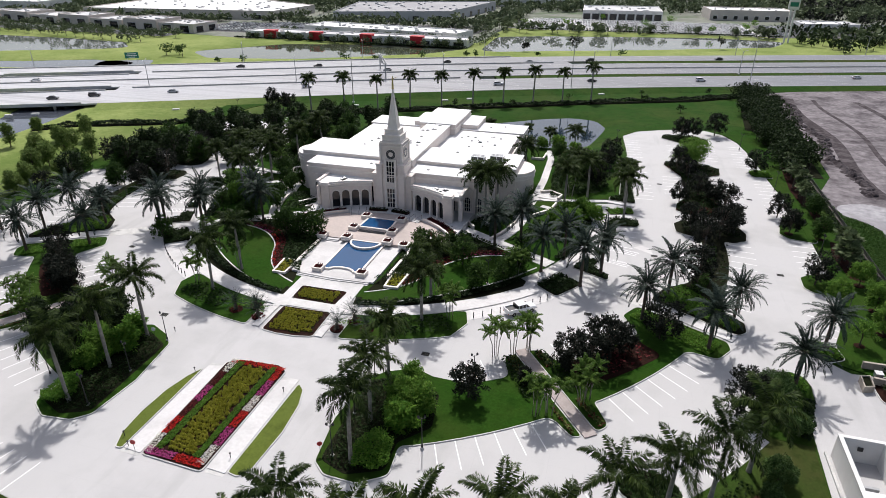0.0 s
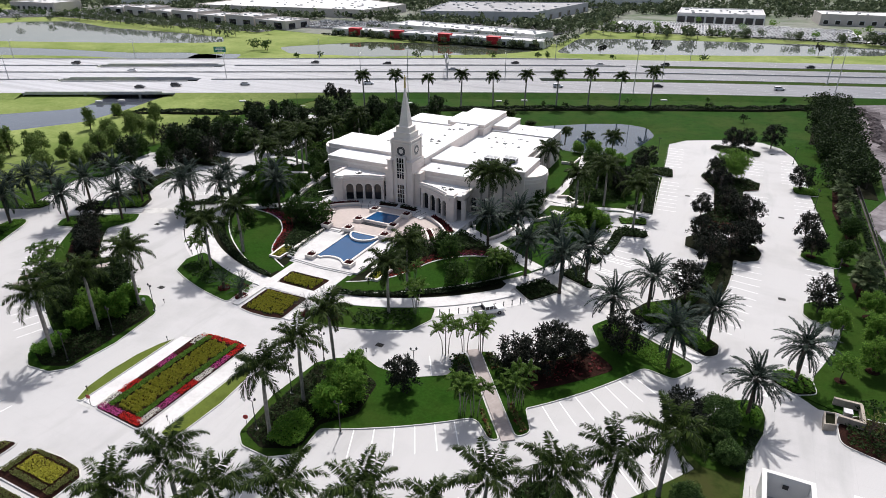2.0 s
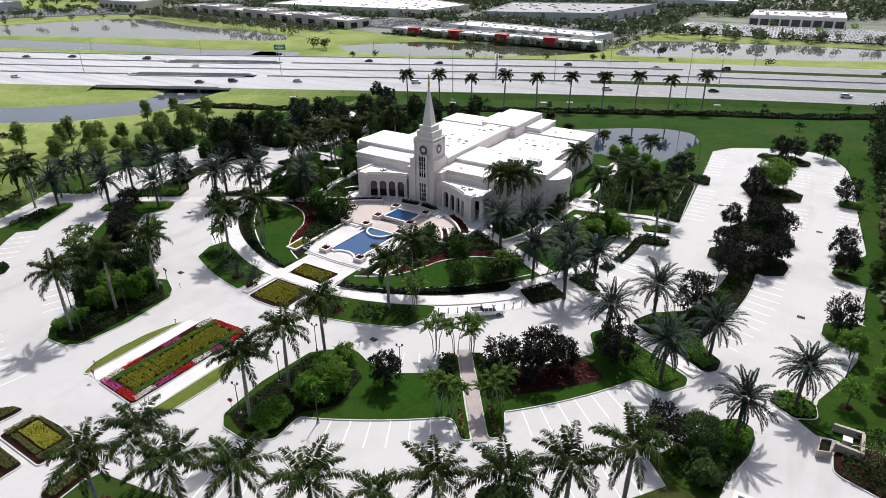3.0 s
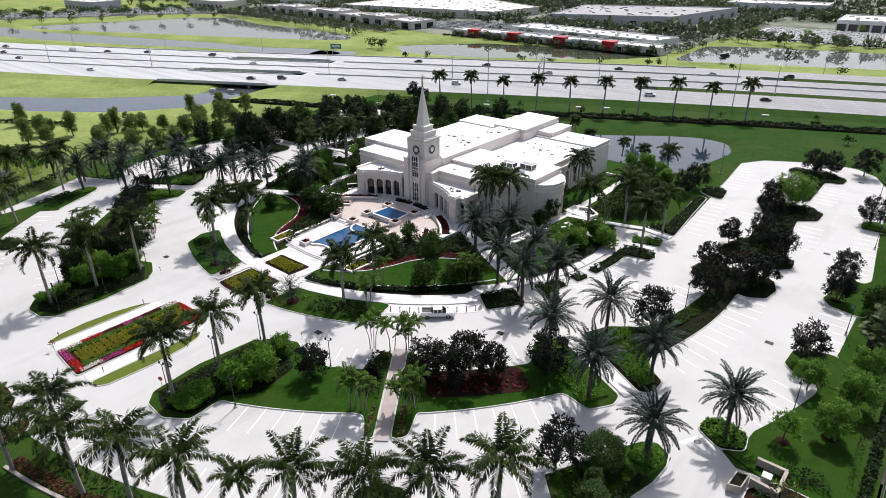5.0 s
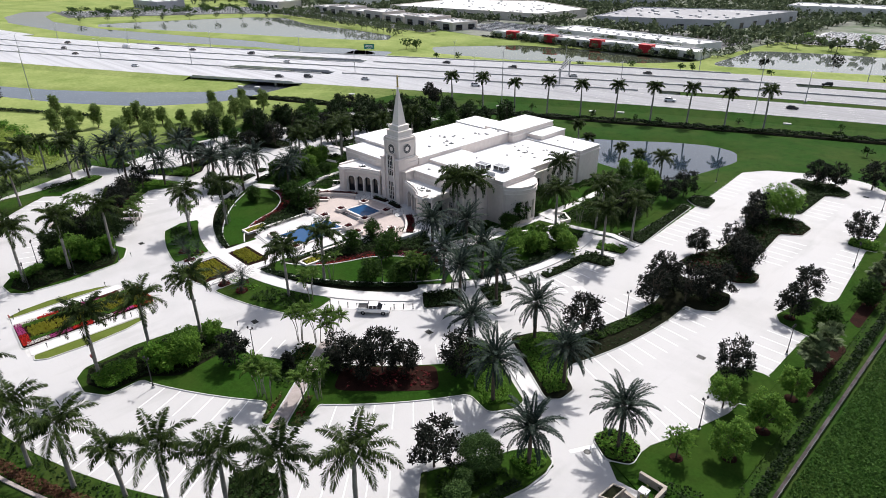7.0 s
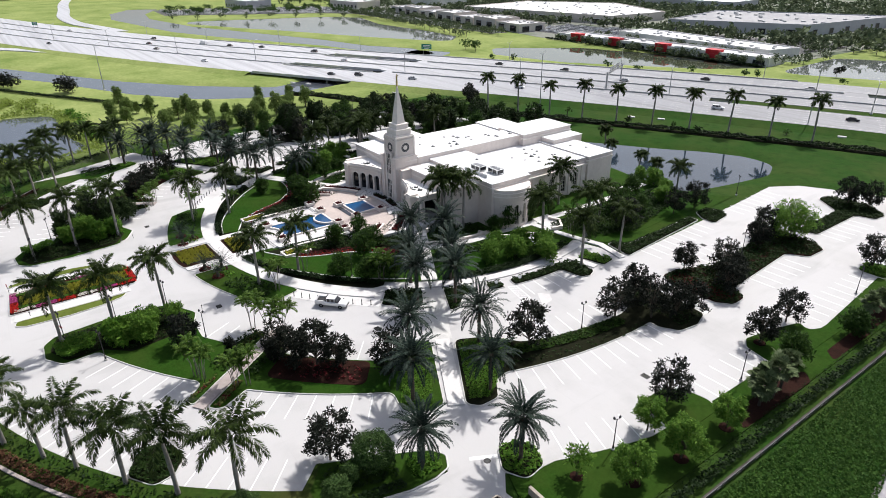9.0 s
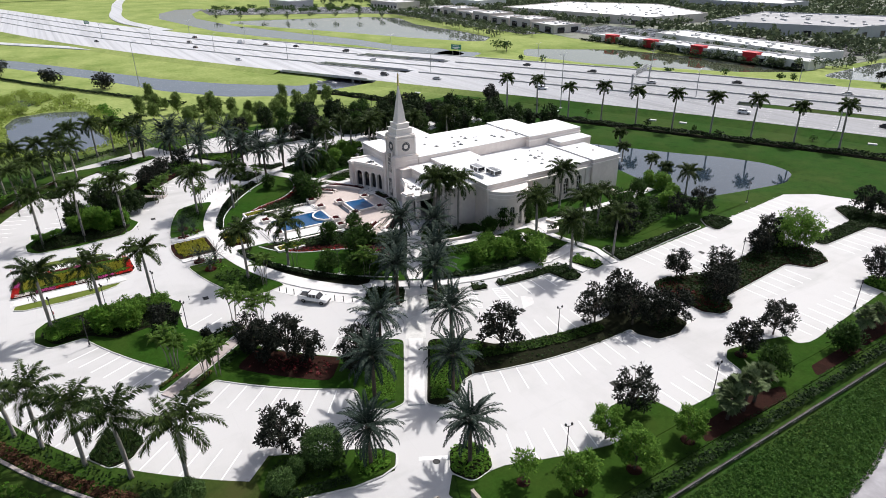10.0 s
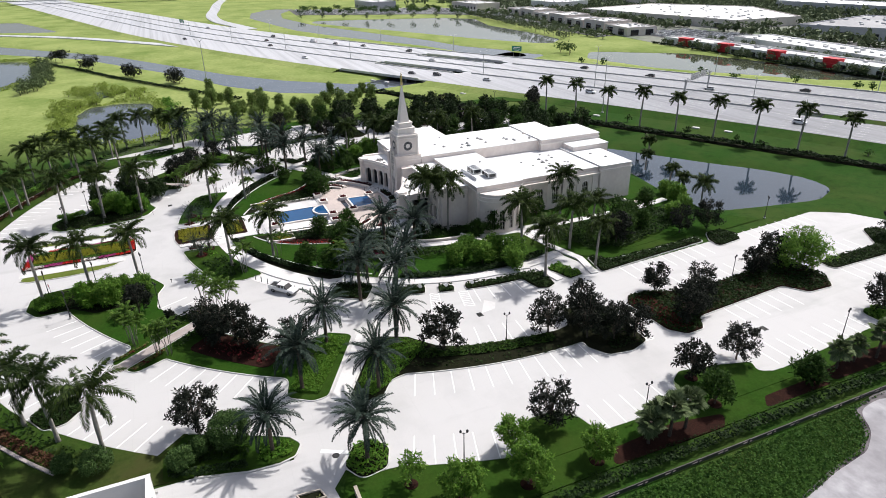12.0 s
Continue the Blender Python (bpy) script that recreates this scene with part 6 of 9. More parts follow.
def date_palm(h, seed, n=62, length=5.2):
    rng = np.random.default_rng(seed)
    t = thing("date_palm", 0, 0, 0, "stout date palm with a rough brown trunk and dense grey-green crown", "palm", "date palms")
    bm = bmesh.new()
    zs = np.linspace(-0.15, h, 22)
    add_tube(bm, [(0, 0, z) for z in zs], [0.27 + (0.04 if i % 2 else 0) + (0.12 if i > 18 else 0) + (0.08 if i < 2 else 0) for i in range(22)], 10)
    part("trunk", bm, M_BARK2, t)
    q = []
    n = round(n * 0.62)
    for i in range(n):
        k = (i + 0.5) / n
        el = 1.4 - 1.85 * k + rng.normal(0, 0.07)
        q.append(rotate_to(frond(rng, i * 2.4 + rng.normal(0, 0.12), el, length * rng.uniform(0.92, 1.12), 1.15 + 0.6 * k, 38, 0.62, 0.2, 0.26, 0.25), (0, 0, h + 0.1)))
    quads("crown", np.concatenate(q), L_DATE, t)
    return t


def blob_points(rng, n, lobes, squash=0.8):
    """Places in the shells of several overlapping lobes (centre, radius)."""
    w = np.array([r ** 2 for _, r in lobes])
    which = rng.choice(len(lobes), n, p=w / w.sum())
    c = np.array([lobes[i][0] for i in which])
    r = np.array([lobes[i][1] for i in which])
    d = rng.normal(size=(n, 3))
    d /= np.linalg.norm(d, axis=1)[:, None]
    f = rng.uniform(0.3, 1.0, n) ** 0.5 * np.where(rng.uniform(size=n) < 0.2, rng.uniform(1.05, 1.45, n), 1.0)
    d[:, 2] *= squash
    return c + d * (r * f)[:, None], d


def broad_tree(name, h, spread, seed, mt, label, category, group, leaves=2200, size=0.4, clear=0.28, lobes_n=13, lift=0.5, lobe=(0.22, 0.38)):
    """A tapered trunk with limbs and a crown of leaf clumps."""
    rng = np.random.default_rng(seed)
    t = thing(name, 0, 0, 0, label, category, group)
    bm = bmesh.new()
    top = h * clear
    add_tube(bm, [(0, 0, -0.15), (0.03, 0, top * 0.5), (0, 0.04, top), (0.05, 0.02, h * 0.7)], [0.2 * h / 7, 0.15 * h / 7, 0.12 * h / 7, 0.03], 8)
    lobes = []
    for i in range(lobes_n):
        a = i * 2.4 + rng.normal(0, 0.3)
        k = i / max(1, lobes_n - 1)
        rad = spread * (0.64 * math.sqrt(1 - (1.6 * k - 0.6) ** 2 * 0.75)) * rng.uniform(0.5, 1.25)
        z = h * (clear + 0.10) + h * (0.80 - clear) * k
        c = (rad * math.cos(a), rad * math.sin(a), z)
        lobes.append((c, spread * rng.uniform(*lobe)))
        add_tube(bm, [(0, 0, top * 0.9 + (z - top) * 0.35 * rng.uniform(0, 1)), (c[0] * 0.5, c[1] * 0.5, z - 0.35), (c[0] * 0.95, c[1] * 0.95, z)], [0.07 * h / 7, 0.045 * h / 7, 0.015], 5)
    part("trunk", bm, M_WOOD, t)
    p, d = blob_points(rng, leaves // 4, lobes)
    d[:, 2] += lift
    quads("crown", spray_quads(p, d, size, rng, 6), mt, t)
    return t


def cane_palm(seed, stems=4, h=5.4, label="slender clump of small palms with thin pale stems", mt=None):
    rng = np.random.default_rng(seed)
    t = thing("cane_palm", 0, 0, 0, label, "palm", "small clump palms")
    q = []
    for s in range(stems):
        a = s * 6.283 / stems + rng.normal(0, 0.3)
        lean = rng.uniform(0.7, 1.5)
        hh = h * rng.uniform(0.75, 1.1)
        tip = (lean * math.cos(a), lean * math.sin(a), hh)
        bm = bmesh.new()
        add_tube(bm, [(0.4 * math.cos(a), 0.4 * math.sin(a), -0.1), (0.45 * tip[0], 0.45 * tip[1], hh * 0.5), tip], [0.075, 0.06, 0.05], 7)
        part("stem", bm, M_BARK, t, smooth=True)
        for i in range(9):
            q.append(rotate_to(frond(rng, i * 2.4 + rng.normal(0, 0.2), 1.35 - 1.3 * (i + 0.5) / 9, 1.75 * rng.uniform(0.85, 1.1), 1.7, 24, 0.42, 0.17, 0.35, 0.5), tip))
    quads("crown", np.concatenate(q), mt or L_CANE, t)
    return t


def cycad(seed, n=26, length=2.4, h=0.9):
    rng = np.random.default_rng(seed)
    t = thing("cycad", 0, 0, 0, "low cycad with stiff silvery feather leaves in a red mulch ring", "cycad", "cycads")
    bm = bmesh.new()
    add_tube(bm, [(0, 0, 0), (0, 0, h * 0.5), (0, 0, h)], [0.3, 0.34, 0.25], 9)
    part("trunk", bm, M_BARK2, t)
    q = [rotate_to(frond(rng, i * 2.4, 1.4 - 1.2 * (i + 0.5) / n, length * rng.uniform(0.85, 1.05), 0.7, 14, 0.34, 0.09, 0.2, 0.05), (0, 0, h)) for i in range(n)]
    quads("crown", np.concatenate(q), L_DATE, t)
    bm = bmesh.new()
    add_lathe(bm, [(1.25, -0.05), (1.2, 0.04), (0.4, 0.12)], 18)
    part("mulch_ring", bm, M_MULCH, t)
    rng2 = np.random.default_rng(seed + 1)
    a = rng2.uniform(0, 6.28, 120)
    r = rng2.uniform(0.75, 1.25, 120)
    quads("edging_foliage", leaf_quads(np.stack([r * np.cos(a), r * np.sin(a), rng2.uniform(0.1, 0.35, 120)], 1), 0.2, rng2), L_MAROON, t)
    return t


def fan_palm(seed, stems=3, h=3.4):
    """A clump of cabbage palms with round fan leaves."""
    rng = np.random.default_rng(seed)
    t = thing("fan_palm", 0, 0, 0, "cabbage palm with a shaggy round grey-green head", "palm", "fan palms")
    hh = h * rng.uniform(0.85, 1.15)
    bm = bmesh.new()
    add_tube(bm, [(0, 0, -0.1), (0.05, 0, hh * 0.5), (0, 0, hh)], [0.24, 0.2, 0.2], 8)
    part("trunk", bm, M_BARK2, t)
    q = []
    for i in range(56):
        a, e = i * 2.4 + rng.normal(0, 0.15), 1.45 - 2.3 * (i + 0.5) / 56
        d = np.array([math.cos(a) * math.cos(e), math.sin(a) * math.cos(e), math.sin(e)])
        s = np.array([-math.sin(a), math.cos(a), 0])
        u = np.cross(d, s)
        d = d + rng.normal(0, 0.22, 3)
        c = np.array([0, 0, hh]) + d * rng.uniform(0.5, 1.4)
        for k in range(11):
            f = (k - 5) / 5 * 1.35
            v = d * math.cos(f) + s * math.sin(f) + np.array([0, 0, -0.25])
            tip = c + v * rng.uniform(0.75, 1.05)
            w = np.cross(v, u) * 0.15
            m_ = (c + tip) / 2
            q.append([c, m_ - w, tip, m_ + w])
    quads("crown", np.array(q), L_FAN, t)
    return t


def put(proto, spots, jitter=True, seed=3, scale=(0.9, 1.1)):
    """Copies of one or several prototypes at the places given; the prototypes stand at the first ones."""
    rng = random.Random(seed)
    for i, (x, y) in enumerate(spots):
        p = proto[i % len(proto)]
        s = rng.uniform(*scale)
        m = pose(x, y, 0.08, 0, 0, rng.uniform(0, 360)) @ Matrix.Diagonal((s, s, s, 1))
        if i < len(proto):
            p.matrix_world = m
        else:
            q = copy_thing(p, pose(0, 0, 0))
            q.matrix_basis = m


def pair(spots):
    return spots + [mirror(x, y) for x, y in spots]


# royal palms
ROYAL_S = [(-25.6, 39.0), (-16.3, 37.2), (-27.3, 33.2), (-11.1, 40.5), (-3.4, 43.5), (7.4, 50.7), (13.7, 55.2), (19.2, 59.9), (24.2, 65.7)]
YOUNG_S = [(2.6, 47.5), (-84.5, 40.2)]
ROYAL_M = [(-23.9, 53.0), (-24.5, 61.0), (-25.0, 69.5), (-67.4, 52.5), (-67.7, 60.8), (-68.0, 69.5)]
ROYAL_E = [(-25.6, 87.1), (-26.6, 95.8), (7.0, 143.0), (6.9, 155.0), (-7.4, 145.9), (-2.4, 155.0)]
ROYAL_T = [(-26.6, 132.0), (-24.3, 131.4), (-22.2, 135.0), (-20.3, 164.2), (-6.3, 163.4)]
SMALL_T = [(-9.8, 199.0), (-26.2, 203.6), (-17.9, 200.6), (-50.0, 216.6), (-39.0, 206.0)]
ROYAL_W = [(-108.5, 40.1), (-111, 44.6), (-121.5, 48.5), (-125, 54.6), (-127, 60), (-137, 64), (-137.5, 69.6), (-142, 75), (-131, 79), (-139, 83), (-100, 33), (-93, 27)] + [(-87, 129), (-91, 139), (-93, 148), (-88, 160), (-86, 172)]
ROYAL_H = [(-113.5 + 11.53 * i, 218.2 + 6.12 * i) for i in range(10)]
protos = [royal_palm(8.6, 11), royal_palm(8.2, 12, 20), royal_palm(9.2, 13, 22), royal_palm(8.8, 14, 20, 4.6, 0.5)]
put([royal_palm(7.2, 15, 9, 3.2, 0.4)], YOUNG_S, seed=4)
put([royal_palm(7.8, 36, 18, 5.4), royal_palm(8.3, 37, 17, 5.5, 0.5), royal_palm(7.6, 38, 18, 5.3), royal_palm(8.1, 39, 17, 5.4, 0.4)], ROYAL_S + [mirror(x, y) for x, y in ROYAL_S[1:]], seed=35, scale=(0.94, 1.08))
put(protos, pair(ROYAL_E) + ROYAL_T[3:] + ROYAL_W, seed=5, scale=(0.92, 1.08))
put([royal_palm(10.0, 17, 18), royal_palm(9.8, 18, 17, 5.0)], ROYAL_M, seed=26, scale=(0.97, 1.05))
put([royal_palm(11.0, 23, 24, 5.2), royal_palm(11.6, 24, 24, 5.4, 0.4)], ROYAL_T[:3], seed=16, scale=(0.96, 1.04))
put([royal_palm(5.4, 27, 20, 4.4, 0.3)], SMALL_T[:1], seed=31)
put([royal_palm(3.8, 28, 14, 2.6, 0.4)], SMALL_T[1:], seed=32)
protos_h = [royal_palm(9.8, 21, 15, 3.3, 0.2), royal_palm(10.4, 22, 14, 3.4, 0.3)]
put(protos_h, ROYAL_H, seed=6, scale=(1.08, 1.22))

# date palms along the slanting walks
DATES = [(11.3, 98.2), (16.0, 108.8), (21.7, 92.0), (26.7, 102.3), (33.3, 85.8), (39.5, 96.6)]
DATES_IN = [(-19.3, 118.6), (-14.5, 123.9), (-8.2, 111.2), (-4.4, 118.1), (-0.1, 107.4), (3.4, 113.4)]
put([date_palm(7.9, 34, 58, 4.9), date_palm(7.5, 35, 54, 4.8)], pair(DATES_IN), seed=27, scale=(0.95, 1.05))
put([date_palm(7.2, 31), date_palm(6.8, 32, 58), date_palm(7.4, 33, 66, 5.0)], pair(DATES) + [(-129.8, 96.4), (-135.5, 90), (-143.5, 81.5), (-119, 107)], seed=7, scale=(0.9, 1.06))

# dark broadleaf trees
OAKS = [(3.6, 82.0), (8.0, 87.0), (0.6, 80.4),  (21.6, 114.8), (22, 141), (24.3, 132.8), (30.2, 141.8), (20.4, 158.5), (25.4, 164.6), (31.0, 156.6), (29, 160.5), (43.6, 121), (42.8, 155.4), (43.6, 145.6), (42.6, 189.6), (21.3, 186.5), (24, 221.5), (28, 223.5), (35.5, 228.8), (-12.8, 69.5), (14.2, 93.2), (5.6, 84.6)]
OAK_ONLY_E = [(28.0, 138.0), (31.4, 145.0), (23.5, 180), (2.0, 189.3), (25, 77.2), (-0.4, 165.6), (1.2, 182)]
_oaks = [broad_tree("broadleaf_tree", h, s, 40 + i, L_OAK, "dark round-headed broadleaf tree with a short trunk", "tree", "dark car park trees", 1900, 0.29, 0.16, 30, 0.7, (0.09, 0.24)) for i, (h, s) in enumerate(((7.4, 3.9), (6.8, 3.5), (8.0, 4.2)))]
put(_oaks, pair(OAKS) + OAK_ONLY_E, seed=8, scale=(0.85, 1.12))
# belt of dark trees behind the western car park
BELT_W = [(-137.6, 179), (-131, 183.6), (-123.3, 188.7), (-114.4, 191.6), (-105.5, 193), (-107.4, 200), (-134.4, 150.4), (-129.7, 138), (-135.3, 160), (-125.5, 167), (-98, 200), (-91, 203), (-84, 206), (-77, 209), (-95, 209), (-101, 205), (-87, 199), (-116, 197), (-122, 181), (-112, 176), (-131, 135.6), (-121, 137), (-122, 148.6), (-117, 153), (-108, 154), (-107, 159), (-126, 128), (-137, 143), (-132, 152), (-127, 160), (-120, 166), (-112, 170), (-104, 173), (-98, 178), (-92, 183), (-84, 188), (-76, 193), (-138, 126), (-143, 134), (-99, 166), (-90, 176), (-80, 181), (-118, 178), (-109, 183), (-100, 188), (-90, 194), (-128, 172), (-136, 164)]
put([broad_tree("broadleaf_tree", h, s, 50 + i, (L_BELT, L_BELT, L_MID)[i], "tall dark evergreen tree of the boundary belt", "tree", "boundary trees", 1150, 0.5, 0.06, 24, 0.9, (0.18, 0.33)) for i, (h, s) in enumerate(((8.6, 3.0), (9.6, 3.3), (7.4, 3.2)))], BELT_W, seed=9, scale=(0.85, 1.2))

# green trees
LIGHTS = [(50.4, 105), (45.6, 114), (51.5, 113), (51.7, 122.8)]
put([broad_tree("shade_tree", 6.2, 3.4, 60, L_LIGHT, "bright green spreading shade tree", "tree", "bright trees", 2900, 0.27, 0.24, 20, 0.5, (0.16, 0.30)), broad_tree("shade_tree", 5.4, 2.7, 61, L_LIGHT, "bright green young shade tree", "tree", "bright trees", 2200, 0.26, 0.26, 16, 0.5, (0.16, 0.30))], LIGHTS, seed=10, scale=(0.76, 1.02))
put([broad_tree("shade_tree", 8.0, 5.9, 63, L_LIGHT, "large bright green spreading shade tree", "tree", "bright trees", 5000, 0.3, 0.18, 26)], [(25.4, 190.4)], seed=18, scale=(0.98, 1.02))
thin = broad_tree("young_tree", 4.6, 2.1, 62, L_LIGHT, "thin young tree with sparse leaves in a mulch ring", "tree", "young trees", 420, 0.32, 0.4, 8)
bm = bmesh.new()
add_lathe(bm, [(0.9, -0.05), (0.85, 0.06), (0.2, 0.12)], 16)
part("mulch_ring", bm, M_MULCH, thin)
put([thin], [(45.7, 100.2)], seed=11)
for x, y in LIGHTS[:1] + LIGHTS[2:] + [(49.6, 144.2), (43.6, 145.6)]:
    bm = bmesh.new()
    add_lathe(bm, [(1.0, -0.05), (0.95, 0.06), (0.2, 0.12)], 16, x, y)
    bmesh.ops.translate(bm, vec=(0, 0, 0.12), verts=bm.verts)
    tagged(part("mulch_ring", bm, M_MULCH), "round red-brown mulch ring under a lawn tree", "mulch", kind="structure")
put([broad_tree("bare_tree", 4.6, 2.4, 66, L_OLIVE, "nearly leafless tree with thin pale twigs", "tree", "", 90, 0.26, 0.3, 16)], [(48.1, 88.2)], seed=33, scale=(1.0, 1.0))
MIDS = [(49.6, 144.2), (51.8, 160.2), (-13.7, 108.5), (-11.9, 109.9), (-19.1, 101.5), (-24.0, 109.5), (-33, 107.5), (-75, 106.8), (-91, 103)] + pair([(-21.8, 158.4), (-18.2, 152.0), (-17.5, 144.5), (-34.5, 114.3), (-27.5, 114.0), (-7.6, 172), (-4.4, 176), (-11, 178), (-3, 170), (-13, 184), (-16.5, 139.5)]) + [(-14.8, 105.2), (-63, 113), (-79.5, 121), (-84, 128), (-88, 121), (-78, 131), (-83, 143), (-80, 154), (-84, 164), (-79, 117), (-91, 131), (-76, 126), (-87, 150)]
BRIGHT = [(-14.5, 195.0), (-20.0, 196.2), (-9.0, 192.5), (-5.0, 186.0)] + pair([(-4.1, 134.8), (-2.8, 141.8), (-6.0, 129.5), (-8.6, 133.0), (0.0, 139.6), (-6.5, 138.5)])
put([broad_tree("garden_tree", h, s, 70 + i, L_MID, "small rounded green garden tree", "tree", "garden trees", 1350, 0.31, 0.14, 18) for i, (h, s) in enumerate(((5.4, 2.7), (4.6, 2.4), (6.2, 2.9)))], MIDS, seed=12, scale=(0.85, 1.15))
put([broad_tree("flowering_tree", 4.2, 2.4, 76, L_LIGHT, "low spreading yellow-green garden tree", "tree", "low bright trees", 1500, 0.34, 0.12, 16)], BRIGHT, seed=22, scale=(0.85, 1.15))
SHRUBS = [(-21.4, 70.2), (-20.1, 61.0), (-22.6, 66.5)]
put([broad_tree("shade_tree", 4.8, 3.3, 64, L_LIGHT, "bright green rounded tree beside the royal palms", "tree", "bright trees", 4000, 0.28, 0.08, 20)], pair([(-19.4, 64.3)]), seed=28, scale=(0.98, 1.04))
put([broad_tree("broadleaf_tree", 6.0, 3.0, 65, L_BELT, "dark broadleaf tree behind the royal palms", "tree", "island trees", 2600, 0.3, 0.1, 18)], [(-74.6, 69.4), (-74.1, 60.0), (-79.5, 67.0), (-85.0, 65.5), (-77.0, 73.5)], seed=29)
TOPIARY = [(31.4, 74.9), (27.4, 65.2), (25.9, 61.4), (30.2, 77.2)]


def dome_shrub(h, r, seed, leaves=2100):
    """A dense clipped shrub: knobbly leaf shells over a short stem."""
    rng = np.random.default_rng(seed)
    t = thing("clipped_shrub", 0, 0, 0, "dense dark rounded topiary shrub with highlights put in as paler leaves", "shrub", "clipped shrubs")
    bm = bmesh.new()
    add_tube(bm, [(0, 0, -0.1), (0, 0, h * 0.4), (0, 0, h * 0.8)], [0.12, 0.09, 0.03], 6)
    part("trunk", bm, M_WOOD, t)
    lobes = round(16 + 9 * r)
    k = np.arange(lobes) + 0.5
    el, az = np.arcsin(np.clip(1.35 * k / lobes - 0.37, -1, 1)), 2.4 * k + rng.normal(0, 0.25, lobes)
    cen = np.stack([np.cos(az) * np.cos(el) * r * 0.74, np.sin(az) * np.cos(el) * r * 0.74, h * (0.5 + 0.37 * np.sin(el))], 1) * rng.uniform(0.9, 1.06, (lobes, 1))
    which = rng.integers(0, lobes, leaves)
    d = rng.normal(size=(leaves, 3)) + 0.5 * (cen[which] - np.array([0, 0, h * 0.45])) / r
    d /= np.linalg.norm(d, axis=1)[:, None]
    rad = (r * rng.uniform(0.24, 0.36, lobes))[which] * rng.uniform(0.82, 1.04, leaves)
    c = cen[which] + d * rad[:, None]
    quads("crown", spray_quads(c, d, 0.15, rng, 3), L_TOPIARY, t)
    return t


put([dome_shrub(4.7, 2.8, 83, 5000)], [(29.2, 81.2)], seed=23, scale=(1.0, 1.0))
put([dome_shrub(3.0, 1.6, 84), dome_shrub(3.2, 2.0, 85), dome_shrub(2.6, 1.3, 86), dome_shrub(3.2, 1.1, 87)], TOPIARY, seed=24, scale=(0.95, 1.05))
put([broad_tree("large_shrub", 3.6, 2.2, 80, L_LIGHT, "dense rounded green shrub", "shrub", "large shrubs", 2600, 0.24, 0.03, 14), broad_tree("large_shrub", 4.2, 2.6, 81, L_COVER, "bright green leafy shrub", "shrub", "large shrubs", 2200, 0.34, 0.03, 14)], pair(SHRUBS), seed=13)
SMALLOAK = [(-5.4, 74.8), (0.0, 79.6)]
put([broad_tree("conical_shrub", 3.4, 1.2, 82, L_OAK, "narrow dark conical shrub by the walk", "shrub", "conical shrubs", 800, 0.3, 0.08, 9)], pair(SMALLOAK), seed=14)
# clump palms, cycads, fan palms
CANES = [polar(67.0, -57.6), polar(67.0, -54.9), polar(67.0, -52.6), polar(81.4, -57.2), polar(82, -56), polar(81.6, -52.2), polar(80.8, -51), polar(45.5, -62), polar(45.5, -41), polar(54.5, -61.5), (-6.5, 154)]
put([cane_palm(90), cane_palm(91, 3, 4.8), cane_palm(92, 5, 5.2)], pair(CANES), seed=15)
put([cycad(95, 30, 3.0, 1.2), cycad(96, 34, 3.3, 1.5)], pair([(-38.6, 80.5), (-36.6, 83.4), (-33.6, 81.6)]), seed=16)
put([fan_palm(97), fan_palm(98, 3, 4.0)], [(51.9, 130.6), (52.0, 134.0), (50.6, 132.4), (51.6, 137.0), (50.8, 171), (51.6, 175), (50.9, 167), (51, 180), (51.5, 186), (52, 193)], seed=17)


# ---- motorway ----
def hband(n0, n1, u0, u1, z0, z1, step=15.0):
    """A slab along the motorway between two offsets."""
    us = np.arange(u0, u1 + 0.1, step)
    L, R = [hwy(u, n0) for u in us], [hwy(u, n1) for u in us]
    bm = bmesh.new()
    rows = []
    for a, b in zip(L, R):
        rows.append([bm.verts.new((*a, z0)), bm.verts.new((*b, z0)), bm.verts.new((*b, z1)), bm.verts.new((*a, z1))])
    for p, q in zip(rows, rows[1:]):
        for i in range(4):
            bm.faces.new((p[i], q[i], q[(i + 1) % 4], p[(i + 1) % 4]))
    bm.faces.new(rows[0])
    bm.faces.new(rows[-1][::-1])
    bmesh.ops.recalc_face_normals(bm, faces=bm.faces[:])
    return bm


HZ = 1.4
for nm, n0, n1 in (("road_1", -4.5, 21.5), ("road_2", 29, 60), ("road_3", 68, 86)):
    tagged(part(nm, hband(n0, n1, -1300, 540, HZ - 0.7, HZ), M_ROAD), "worn pale concrete motorway carriageway", "motorway", kind="structure")
GAP0, GAP1 = -166, -108
for n0, n1, ue in ((21.5, 29, 66), (60, 68, 128)):
    for u0, u1, mt in ((-1300, GAP0, M_ROAD), (GAP1, ue, M_ROAD), (ue, 540, M_BELT)):
        tagged(part("verge", hband(n0, n1, u0, u1, -0.5, HZ - (0.02 if mt is M_ROAD else 0.12)), mt), "narrow strip between carriageways", "verge", kind="structure")
